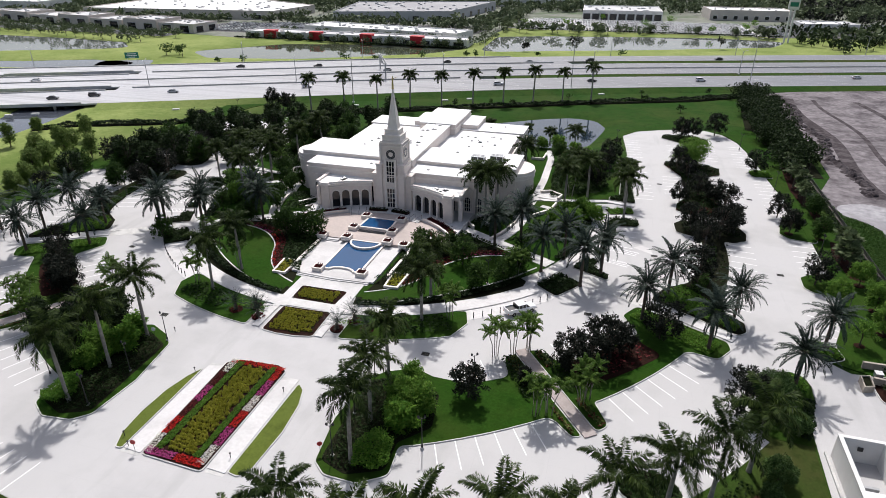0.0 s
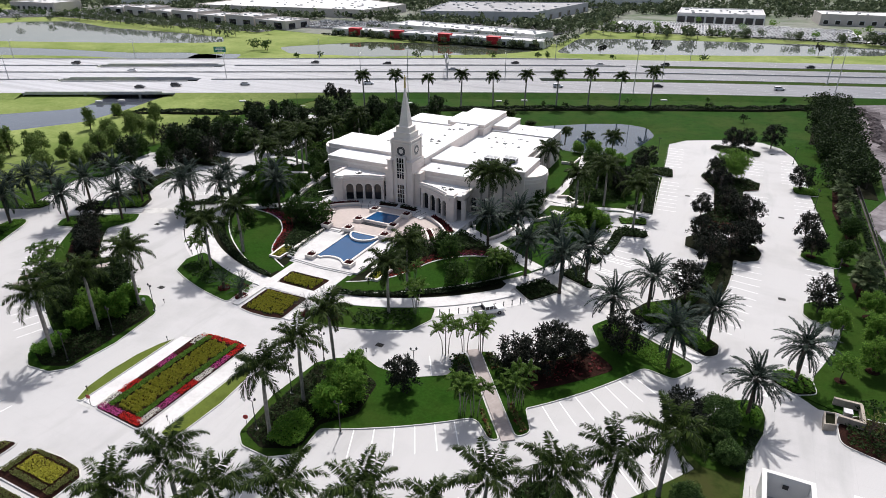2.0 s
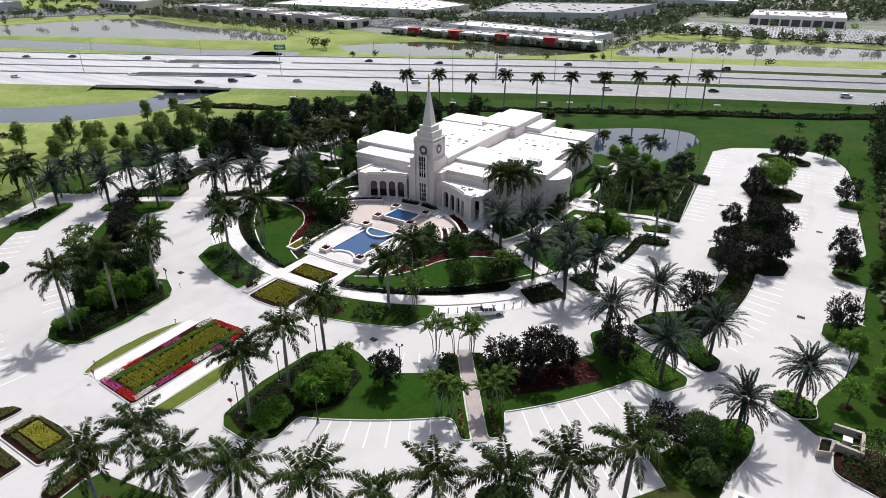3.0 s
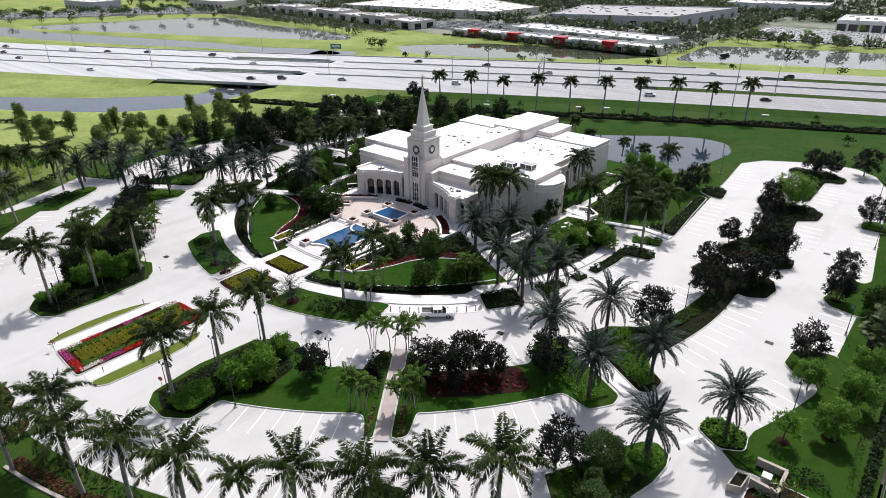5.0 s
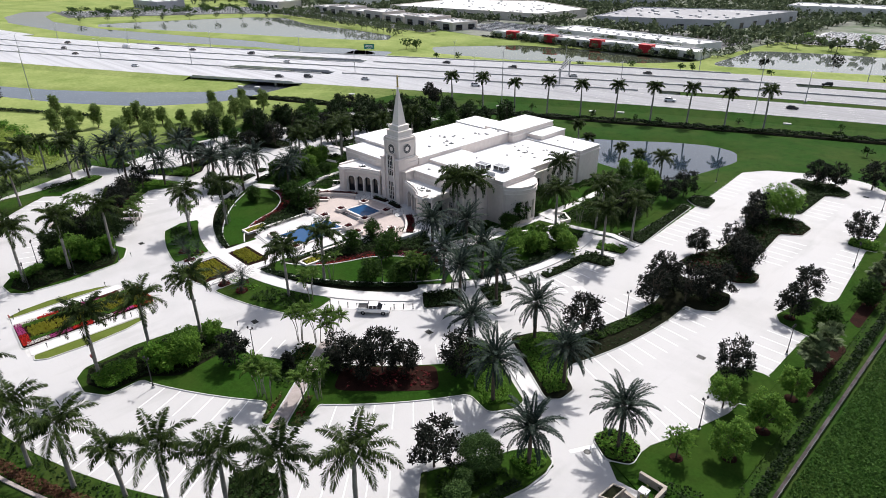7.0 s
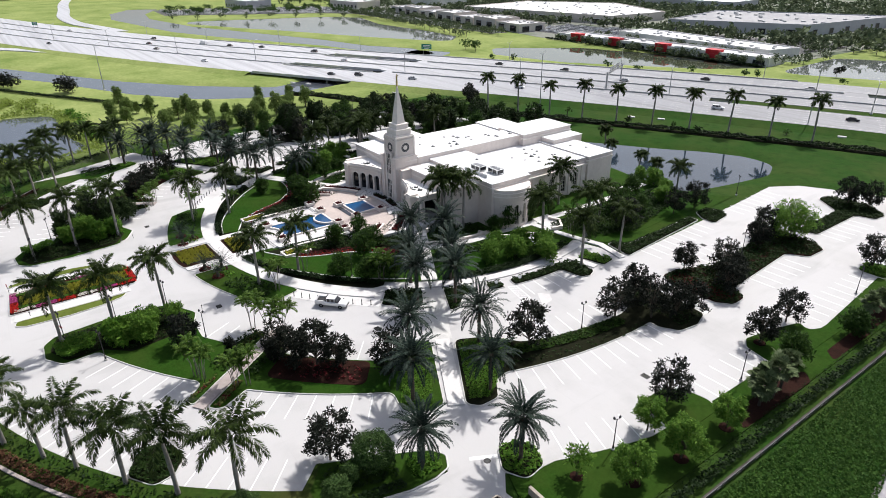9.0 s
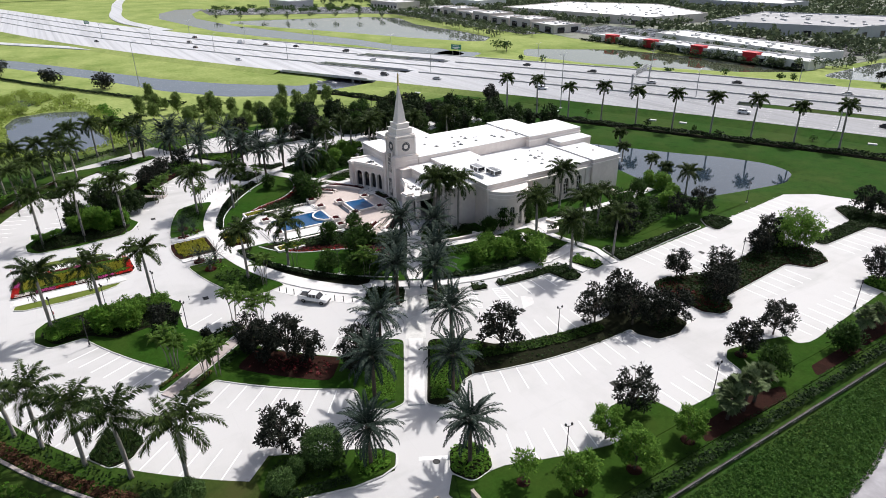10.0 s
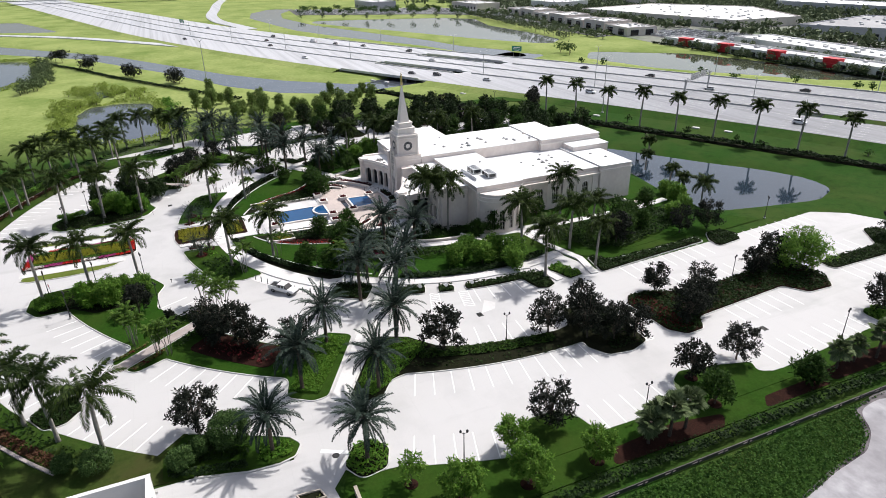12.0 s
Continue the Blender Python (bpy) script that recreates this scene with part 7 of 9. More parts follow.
for n0, n1, zz in ((-11.5, -4.5, 0), (86.0, 92.0, 1)):
    for u0, u1 in ((-1300, GAP0), (GAP1, 540)):
        us = np.arange(u0, u1 + 0.1, 15)
        bm = bmesh.new()
        lo, hi = (n0, n1) if not zz else (n1, n0)
        a = [bm.verts.new((*hwy(u, lo), -0.1)) for u in us]
        b = [bm.verts.new((*hwy(u, hi), HZ - 0.03)) for u in us]
        c = [bm.verts.new((*hwy(u, hi), -0.5)) for u in us]
        for i in range(len(us) - 1):
            bm.faces.new((a[i], a[i + 1], b[i + 1], b[i]))
            bm.faces.new((b[i], b[i + 1], c[i + 1], c[i]))
        bmesh.ops.recalc_face_normals(bm, faces=bm.faces[:])
        tagged(part("embankment", bm, M_GRASS), "grass slope of the motorway", "embankment", kind="structure")
# fill below the carriageways away from the canal, abutments and piers
for n0, n1 in ((-4.2, 21.2), (29.3, 59.7), (68.3, 85.7)):
    for u0, u1 in ((-1300, GAP0), (GAP1, 540)):
        tagged(part("embankment", hband(n0, n1, u0, u1, -2.0, HZ - 0.7), M_KERB), "concrete abutment under the carriageway", "abutment", kind="structure")
    for u in (GAP0 + 17, GAP1 - 17):
        for k in range(4):
            x, y = hwy(u, n0 + 2 + k * (n1 - n0 - 4) / 3)
            bm = bmesh.new()
            add_lathe(bm, [(0.55, -2.6), (0.55, HZ - 0.7)], 12, x, y)
            tagged(part("bridge_pier", bm, M_KERB), "round concrete pier of the canal bridge", "pier", "bridge piers")
# barriers and parapets
for n, u0, u1 in ((25.2, -1300, GAP0 - 6), (25.2, GAP1 + 6, 60), (64.0, -1300, GAP0 - 6), (64.0, GAP1 + 6, 120), (-4.2, GAP0 - 8, GAP1 + 8), (21.2, GAP0 - 6, GAP1 + 6), (29.3, GAP0 - 6, GAP1 + 6), (59.7, GAP0 - 6, GAP1 + 6), (68.3, GAP0 - 6, GAP1 + 6), (85.6, -300, 100), (44.5, -1300, 540)):
    tagged(part("barrier", hband(n - 0.2, n + 0.2, u0, u1, HZ - 0.02, HZ + 0.55), M_KERB), "low concrete crash barrier", "barrier", kind="structure")
# lane marks
def lane_marks():
    q = []
    for n in (0.8, 4.5, 8.2, 11.9, 15.6, 33.8, 37.4, 41.0, 48.2, 51.8, 55.4, 72.2, 75.9, 79.6):
        u = -700.0
        while u < 480:
            a, b = hwy(u, n - 0.09), hwy(u + 3.2, n - 0.09)
            c, d = hwy(u + 3.2, n + 0.09), hwy(u, n + 0.09)
            q.append([(*p, HZ + 0.006) for p in (a, b, c, d)])
            u += 12
    for n in (-2.4, 19.4, 30.4, 58.6, 69.6, 83.6):
        for u in np.arange(-700, 480, 15.0):
            q.append([(*p, HZ + 0.006) for p in (hwy(u, n - 0.1), hwy(u + 15, n - 0.1), hwy(u + 15, n + 0.1), hwy(u, n + 0.1))])
    tagged(quads("lane_marking", np.array(q), M_LANE), "white dashed lane lines of the motorway", "road marking", kind="stuff")


lane_marks()
# ramps west of the bridge
for ln, w in (([(-340, 147), (-429, 100), (-497, 54), (-560, 7), (-623, -58), (-700, -150)], 9), ([(-545, 160), (-600, 150), (-664, 140), (-754, 141), (-860, 154), (-991, 169), (-1150, 195)], 13)):
    sm = []
    for i in range(len(ln) - 1):
        for t in np.linspace(0, 1, 6)[:-1]:
            p0, p1, p2, p3 = (np.array(ln[max(i - 1, 0)]), np.array(ln[i]), np.array(ln[i + 1]), np.array(ln[min(i + 2, len(ln) - 1)]))
            sm.append(tuple(0.5 * (2 * p1 + (p2 - p0) * t + (2 * p0 - 5 * p1 + 4 * p2 - p3) * t * t + (3 * p1 - p0 - 3 * p2 + p3) * t ** 3)))
    tagged(part("ramp", prism_bm(strip(sm, w), -0.4, 0.5), M_ROAD), "pale curving slip road", "road", kind="structure")
tagged(part("overpass", prism_bm(strip([(-1260, -330), (-1215, -170), (-1190, -40), (-1175, 120)], 22), 6.0, 7.6), M_ROAD), "far overpass across the motorway", "overpass", kind="structure")


# ---- vehicles ----
def car_paint(name, c, rough=0.3):
    m, nt, p = node_mat(name)
    nt.links.new(tint(nt, ramp(nt, grain(nt, 2.0), 0.3, 0.8), c, tuple(x * 0.88 for x in c)), p.inputs["Base Color"])
    p.inputs["Roughness"].default_value = rough
    p.inputs["Coat Weight"].default_value = 0.6
    return m


P_WHITE, P_BLACK, P_SILVER, P_RED, P_BLUE = (car_paint(n, c) for n, c in (("white_car_paint", (0.78, 0.78, 0.78)), ("black_car_paint", (0.012, 0.012, 0.014)), ("silver_car_paint", (0.4, 0.41, 0.42)), ("red_car_paint", (0.3, 0.02, 0.02)), ("blue_car_paint", (0.03, 0.06, 0.16))))
M_TYRE = rough_mat("tyre_rubber", (0.015, 0.015, 0.015), (0.025, 0.025, 0.025), 8, 0.9)
M_LAMP = rough_mat("clear_headlamp", (0.6, 0.6, 0.6), (0.7, 0.7, 0.7), 5, 0.15, bumps=0)
M_TAIL = rough_mat("red_tail_lamp", (0.3, 0.01, 0.01), (0.35, 0.015, 0.01), 5, 0.2, bumps=0)


def loft(bm, sections):
    """Skin through closed sections of equal point counts, capped."""
    rings = [[bm.verts.new(p) for p in s] for s in sections]
    n = len(rings[0])
    for a, b in zip(rings, rings[1:]):
        for i in range(n):
            bm.faces.new((a[i], a[(i + 1) % n], b[(i + 1) % n], b[i]))
    bm.faces.new(rings[0][::-1])
    bm.faces.new(rings[-1])
    bmesh.ops.recalc_face_normals(bm, faces=bm.faces[:])


def sect(x, w, z0, z1, r=0.12):
    return [(x, -w, z0 + r), (x, -w + r, z0), (x, w - r, z0), (x, w, z0 + r), (x, w, z1 - r), (x, w - r, z1), (x, -w + r, z1), (x, -w, z1 - r)]


def vehicle(name, label, category, body, cabin, paint, length, width, wheel_r, group="", bed=None):
    """A motor vehicle: body and cabin lofted through sections (x, half width, bottom, top)."""
    t = thing(name, 0, 0, 0, label, category, group)
    bm = bmesh.new()
    loft(bm, [sect(*s) for s in body])
    part("body", bm, paint, t, smooth=False)
    bm = bmesh.new()
    loft(bm, [sect(*s, 0.05) for s in cabin])
    part("glasshouse", bm, M_GLASS, t)
    bm = bmesh.new()
    a, b = cabin[1], cabin[-2]
    loft(bm, [sect(a[0] - 0.08, a[1] - 0.0, a[3] - 0.06, a[3] + 0.03, 0.03), sect(b[0] + 0.08, b[1] - 0.0, b[3] - 0.06, b[3] + 0.03, 0.03)])
    part("roof", bm, paint, t)
    for x in (a[0], (a[0] + b[0]) / 2, b[0]):
        for sy in (-1, 1):
            bm = bmesh.new()
            add_box(bm, x - 0.05, x + 0.05, sy * (a[1] + 0.005) - 0.02, sy * (a[1] + 0.005) + 0.02, cabin[0][2], a[3])
            part("pillar", bm, paint, t)
    for x in (-length * 0.31, length * 0.31):
        for sy in (-1, 1):
            bm = bmesh.new()
            add_lathe(bm, [(wheel_r * 0.6, -0.11), (wheel_r, -0.11), (wheel_r, 0.11), (wheel_r * 0.6, 0.11)], 16)
            bmesh.ops.transform(bm, matrix=pose(x, sy * (width / 2 - 0.12), wheel_r, 90), verts=bm.verts)
            wh = part("wheel", bm, M_TYRE, t)
            bm = bmesh.new()
            add_lathe(bm, [(wheel_r * 0.6, -0.09), (wheel_r * 0.58, 0.1), (wheel_r * 0.2, 0.12)], 12)
            bmesh.ops.transform(bm, matrix=pose(x, sy * (width / 2 - 0.12), wheel_r, -90 * sy), verts=bm.verts)
            part("rim", bm, M_METAL, wh)
    xf, xb = body[-1][0], body[0][0]
    for sy in (-1, 1):
        z = body[-1][3] - 0.22
        part("headlamp", box_bm(xf - 0.12, xf + 0.015, sy * width * 0.36 - 0.2, sy * width * 0.36 + 0.2, z - 0.1, z + 0.08), M_LAMP, t)
        part("tail_lamp", box_bm(xb - 0.015, xb + 0.1, sy * width * 0.40 - 0.12, sy * width * 0.40 + 0.12, z - 0.12, z + 0.12), M_TAIL, t)
    if bed:
        part("load_bed", box_bm(*bed), M_POST, t, "dark open load bed")
    return t


def sedan(paint, label, group="motorway cars"):
    return vehicle("car", label, "car", [(-2.25, 0.8, 0.35, 0.85), (-2.1, 0.88, 0.25, 0.98), (-0.9, 0.9, 0.22, 1.0), (0.9, 0.9, 0.22, 0.98), (2.0, 0.87, 0.25, 0.85), (2.25, 0.78, 0.35, 0.72)], [(-1.75, 0.78, 0.95, 0.99), (-1.05, 0.7, 0.95, 1.42), (0.25, 0.7, 0.95, 1.44), (1.15, 0.78, 0.94, 0.98)], paint, 4.5, 1.8, 0.33, group)


def suv(paint, label, group="motorway cars"):
    return vehicle("car", label, "car", [(-2.3, 0.85, 0.4, 1.05), (-2.2, 0.93, 0.32, 1.15), (0.9, 0.95, 0.3, 1.15), (2.1, 0.92, 0.32, 1.02), (2.35, 0.85, 0.42, 0.9)], [(-2.15, 0.85, 1.1, 1.18), (-1.9, 0.78, 1.1, 1.72), (0.2, 0.78, 1.1, 1.75), (1.1, 0.85, 1.1, 1.16)], paint, 4.7, 1.9, 0.37, group)


def van(paint, label, group="motorway cars"):
    return vehicle("van", label, "van", [(-3.2, 0.98, 0.45, 2.4), (-3.1, 1.02, 0.4, 2.5), (1.3, 1.02, 0.4, 2.5), (1.9, 1.0, 0.4, 1.5), (2.9, 0.98, 0.4, 1.2), (3.1, 0.9, 0.5, 0.95)], [(1.25, 0.96, 1.45, 1.5), (1.35, 0.9, 1.45, 2.3), (1.6, 0.9, 1.45, 2.25), (2.3, 0.95, 1.35, 1.45)], paint, 6.2, 2.05, 0.38, group)


truck = vehicle("pickup_truck", "white crew-cab pickup truck with a dark open load bed", "truck",
                [(-2.95, 0.9, 0.55, 1.15), (-2.9, 0.96, 0.5, 1.2), (0.9, 0.98, 0.45, 1.2), (1.3, 0.98, 0.45, 1.18), (2.75, 0.95, 0.48, 1.12), (2.95, 0.88, 0.55, 0.95)],
                [(-0.95, 0.86, 1.15, 1.22), (-0.75, 0.8, 1.15, 1.85), (0.75, 0.8, 1.15, 1.87), (1.5, 0.86, 1.14, 1.2)], P_WHITE, 5.9, 1.98, 0.4, "", (-2.8, -1.0, -0.8, 0.8, 1.1, 1.215))
bm = bmesh.new()
for x0, x1, y0, y1 in ((-2.95, -0.95, -0.95, -0.82), (-2.95, -0.95, 0.82, 0.95), (-2.96, -2.84, -0.82, 0.82)):
    add_box(bm, x0, x1, y0, y1, 1.15, 1.42)
part("bed_side", bm, P_WHITE, truck)
part("bumper", box_bm(2.9, 3.02, -0.85, 0.85, 0.5, 0.72), M_POST, truck)
part("roof_rack", box_bm(-1.05, -0.93, -0.8, 0.8, 1.2, 1.9), M_POST, truck)
truck.matrix_world = pose(-9.6, 94.9, 0, 0, 0, 42)

protos_c = [sedan(P_BLACK, "black saloon car driving on the motorway"), sedan(P_SILVER, "silver saloon car driving on the motorway"), suv(P_WHITE, "white sport utility car on the motorway"), suv(P_BLACK, "black sport utility car on the motorway"), van(P_WHITE, "white delivery van on the motorway"), sedan(P_WHITE, "white saloon car driving on the motorway")]
HCARS = [(-128, 6, 0), (-113, 9.5, 3), (-226, 10, 5), (62, 6.5, 2), (108, 10, 0), (-25, 13, 2), (-190, 70, 3), (-238, 72, 0), (-265, 68, 0), (-20, 66, 3), (-60, 72, 0), (50, 70, 0), (95, 66, 1), (-290, 66, 4), (160, 8, 2), (15, 50, 1), (-330, 49, 0), (-150, 48, 5), (-400, 12, 0), (-350, 68, 3), (205, 70, 0), (240, 12, 5), (130, 68, 3), (-470, 66, 1), (-82, 12, 1), (-300, 33, 0)]
for i, (u, n, k) in enumerate(HCARS):
    x, y = hwy(u, n)
    x2, y2 = hwy(u + 1, n)
    a = math.degrees(math.atan2(y2 - y, x2 - x)) + (180 if n > 30 else 0)
    m = pose(x, y, HZ + 0.005, 0, 0, a)
    if not protos_c[k].get("placed"):
        protos_c[k].matrix_world = m
        protos_c[k]["placed"] = 1
    else:
        copy_thing(protos_c[k], m)
for p in protos_c:
    if "placed" in p:
        del p["placed"]


# ---- motorway poles, gantry ----
def light_mast(h, arms, seed=0):
    t = thing("light_mast", 0, 0, 0, "tall grey motorway light mast with curved arms", "street lamp", "motorway lamps")
    bm = bmesh.new()
    add_tube(bm, [(0, 0, -0.2), (0, 0, h * 0.5), (0, 0, h)], [0.2, 0.16, 0.1], 8)
    part("pole", bm, M_METAL, t)
    part("base", box_bm(-0.45, 0.45, -0.45, 0.45, -0.2, 0.35), M_KERB, t)
    for s in arms:
        bm = bmesh.new()
        add_tube(bm, [(0, 0, h - 0.6), (0, s * 1.0, h + 0.5), (0, s * 2.6, h + 0.9)], [0.07, 0.06, 0.05], 6)
        arm = part("arm", bm, M_METAL, t)
        part("lamp_head", box_bm(-0.18, 0.18, min(s * 2.5, s * 3.3), max(s * 2.5, s * 3.3), h + 0.78, h + 0.95), M_METAL, arm)
    return t


_m1 = light_mast(11, (1, -1))
_m2 = light_mast(21, (1, -1))
first = True
for u in (-420, -345, -270, -200, -95, -30, 40, 115, 190, 270):
    x, y = hwy(u, 26.4)
    m = pose(x, y, HZ, 0, 0, 26.6)
    _m1.matrix_world = m if first else _m1.matrix_world
    if not first:
        copy_thing(_m1, m)
    first = False
    x, y = hwy(u + 35, 87)
    copy_thing(_m1, pose(x, y, 0, 0, 0, 26.6))
_m2.matrix_world = pose(-105, 239.5, 0, 0, 0, 27)
for x, y in ((-263.5, 99.5), (-20, 291), (60, 326)):
    copy_thing(_m2, pose(x, y, 0, 0, 0, 27))

gantry = thing("sign_gantry", *hwy(12, 27), HZ, "grey steel sign gantry over the middle carriageway", "gantry")
part("leg", box_bm(-0.35, 0.35, -0.35, 0.35, 0, 7.6), M_METAL, gantry)
part("leg", box_bm(-0.3, 0.3, 29.0, 29.6, 0, 7.6), M_METAL, gantry)
bm = bmesh.new()
for z in (6.4, 7.6):
    for xo in (-0.6, 0.6):
        add_tube(bm, [(xo, -0.5, z), (xo, 30, z)], [0.09, 0.09], 6)
for k in range(15):
    y0 = -0.3 + k * 2.0
    for xo in (-0.6, 0.6):
        add_tube(bm, [(xo, y0, 6.4), (xo, y0 + 1.0, 7.6), (xo, y0 + 2.0, 6.4)], [0.05, 0.05, 0.05], 5)
part("truss", bm, M_METAL, gantry)
part("sign_panel", box_bm(-0.85, -0.7, 8.0, 17.5, 5.9, 8.6), M_METAL, gantry, "grey back of a large road sign")
part("sign_panel", box_bm(-0.85, -0.7, 19.0, 26.0, 5.9, 8.6), M_METAL, gantry)
gantry.matrix_world = pose(*hwy(12, 27), HZ, 0, 0, 26.6)
M_SIGNG = rough_mat("green_sign_face", (0.01, 0.16, 0.10), (0.012, 0.19, 0.12), 3, 0.4, bumps=0)
for u, n in ((-118, 92), (-520, 60)):
    sg = thing("road_sign", *hwy(u, n), 0, "green road sign with pale bars on two posts", "road sign", "green signs")
    for yo in (-2.4, 2.4):
        bm = bmesh.new()
        add_tube(bm, [(0, yo, -0.2), (0, yo, 7.4)], [0.12, 0.12], 6)
        part("post", bm, M_METAL, sg)
    pn = part("panel", box_bm(0.13, 0.2, -3.4, 3.4, 4.4, 7.4), M_SIGNG, sg)
    for i, (w, z) in enumerate(((2.2, 6.6), (2.6, 5.7), (1.5, 4.9))):
        part("bar", box_bm(0.2, 0.21, -w, w, z - 0.16, z + 0.16), M_WHITE, pn)
    sg.matrix_world = pose(*hwy(u, n), 0, 0, 0, -58)


# ---- distant buildings ----
M_BEIGE = rough_mat("beige_render", (0.55, 0.50, 0.46), (0.63, 0.58, 0.53), 0.4, 0.85, 0.03, (0.46, 0.42, 0.38), 0.5, 0.05)
M_GREYW = rough_mat("grey_warehouse_wall", (0.40, 0.40, 0.42), (0.46, 0.46, 0.48), 0.3, 0.8, 0.03, (0.5, 0.5, 0.51), 0.5, 0.05)
M_GROOF = rough_mat("pale_grey_flat_roof", (0.5, 0.5, 0.5), (0.62, 0.62, 0.61), 0.25, 0.8, 0.02, (0.34, 0.34, 0.34), 0.5, 0.05)
M_DROOF = rough_mat("grey_membrane_roof", (0.24, 0.24, 0.25), (0.32, 0.32, 0.33), 0.25, 0.8, 0.03, (0.42, 0.42, 0.42), 0.4, 0.05)
M_WROOF = rough_mat("white_flat_roof", (0.74, 0.74, 0.73), (0.84, 0.84, 0.83), 0.2, 0.7, 0.02, (0.6, 0.6, 0.6), 0.5, 0.03)
M_REDW = rough_mat("red_shop_front", (0.45, 0.012, 0.02), (0.55, 0.02, 0.03), 0.6, 0.6, 0.1, (0.38, 0.01, 0.02))
M_WHITEW = rough_mat("white_render", (0.66, 0.65, 0.63), (0.75, 0.74, 0.72), 0.5, 0.8, 0.05, (0.55, 0.54, 0.52))


def hall(name, label, category, pts, h, wall, roof, bays=(), units=8, seed=1, parapet=0.9):
    """A flat-roofed building: walls, roof with parapet, window bays (edge, count, width, z0, z1), roof units."""
    if area2(pts) < 0:
        pts = pts[::-1]
    b = tagged(new(name), label, category)
    part("wall", prism_bm(pts, -0.3, h), wall, b)
    bm, inner = rim(pts, h, h + parapet, 0.5)
    part("parapet", bm, wall, b)
    part("roof", prism_bm(inner, h - 0.1, h + 0.12), roof, b)
    for e, count, w, z0, z1 in bays:
        p, q = Vector(pts[e]), Vector(pts[(e + 1) % len(pts)])
        d = (q - p).normalized()
        nrm = Vector((d.y, -d.x))
        a = math.degrees(math.atan2(d.y, d.x))
        for k in range(count):
            c = p + (q - p) * ((k + 0.5) / count) + nrm * 0.02
            bm = box_bm(-w / 2, w / 2, -0.12, 0.1, z0, z1)
            bmesh.ops.transform(bm, matrix=pose(c.x, c.y, 0, 0, 0, a), verts=bm.verts)
            win = part("window", bm, M_GLASS, b)
            bm = bmesh.new()
            ring_ = ((-w / 2 - 0.25, w / 2 + 0.25, z1, z1 + 0.3), (-w / 2 - 0.25, -w / 2, z0, z1), (w / 2, w / 2 + 0.25, z0, z1))
            for x0, x1, y0, y1 in ring_:
                add_box(bm, x0, x1, -0.2, 0.1, y0, y1)
            bmesh.ops.transform(bm, matrix=pose(c.x, c.y, 0, 0, 0, a), verts=bm.verts)
            part("frame", bm, roof, win)
    rng = np.random.default_rng(seed)
    xs, ys = [p[0] for p in inner], [p[1] for p in inner]
    n = 0
    while n < units:
        x, y = rng.uniform(min(xs), max(xs)), rng.uniform(min(ys), max(ys))
        if inside(inset(inner, 3.0), np.array([x]), np.array([y]))[0]:
            s = rng.uniform(0.7, 1.5)
            bm = box_bm(x - s, x + s, y - s * 0.7, y + s * 0.7, h + 0.1, h + 1.1)
            part("roof_unit", bm, M_GROOF, b)
            n += 1
    return b


red = hall("shop_row", "long white shop row with red tower fronts", "shops", [(-262, 409), (-98, 407), (-98, 424), (-262, 428)], 3.6, M_WHITEW, M_GROOF, ((0, 14, 7.0, 0.5, 2.8),), 10, 2)
for x in (-242, -207, -169, -133):
    bm = bmesh.new()
    add_box(bm, x - 4.2, x + 4.2, 406.6, 412, -0.2, 5.2)
    add_box(bm, x - 4.5, x + 4.5, 406.2, 412.4, 5.2, 5.6)
    add_box(bm, x - 3.2, x + 3.2, 406.3, 406.7, 0.3, 3.2)
    part("tower", bm, M_REDW, red, "red rendered tower front")
part("sign_band", box_bm(-160, -142, 408.0, 409.2, 3.6, 5.0), M_WHITEW, red)
hall("shop_block", "white-roofed long shop block behind the red row", "shops", [(-235, 446), (-112, 432), (-106, 456), (-232, 476)], 4.4, M_WHITEW, M_WROOF, (), 26, 3)
hall("warehouse", "large grey warehouse with a pale flat roof", "warehouse", [(-246, 520), (-151, 556), (-136, 678), (-268, 628)], 7.5, M_GREYW, M_DROOF, ((0, 5, 5.0, 0.3, 4.2), (1, 6, 5, 0.3, 4.2)), 40, 4)
hall("department_store", "very large store with a bright white roof", "store", [(-487, 495), (-303, 517), (-298, 588), (-404, 646), (-500, 600)], 6.5, M_BEIGE, M_WROOF, ((0, 6, 8, 0.3, 4),), 50, 5)
for k in range(7):
    x0, y0 = -560 + k * 36, 446 - k * 4.6
    hall("office_block", "beige rendered block with a dark glazed bay", "office block", [(x0, y0), (x0 + 34, y0 - 4.3), (x0 + 37, y0 + 22), (x0 + 3, y0 + 27)], 5.6 + 1.6 * (k % 2), M_BEIGE, M_GROOF, ((0, 2, 8.5, 0.3, 5.0), (1, 2, 7, 0.3, 4.5)), 8, 10 + k)
hall("car_showroom", "car dealer's showroom with glass walls", "showroom", [(-41, 606), (28, 612), (25, 669), (-44, 660)], 7.5, M_WHITEW, M_GROOF, ((0, 9, 6, 0.4, 5.5),), 20, 21)
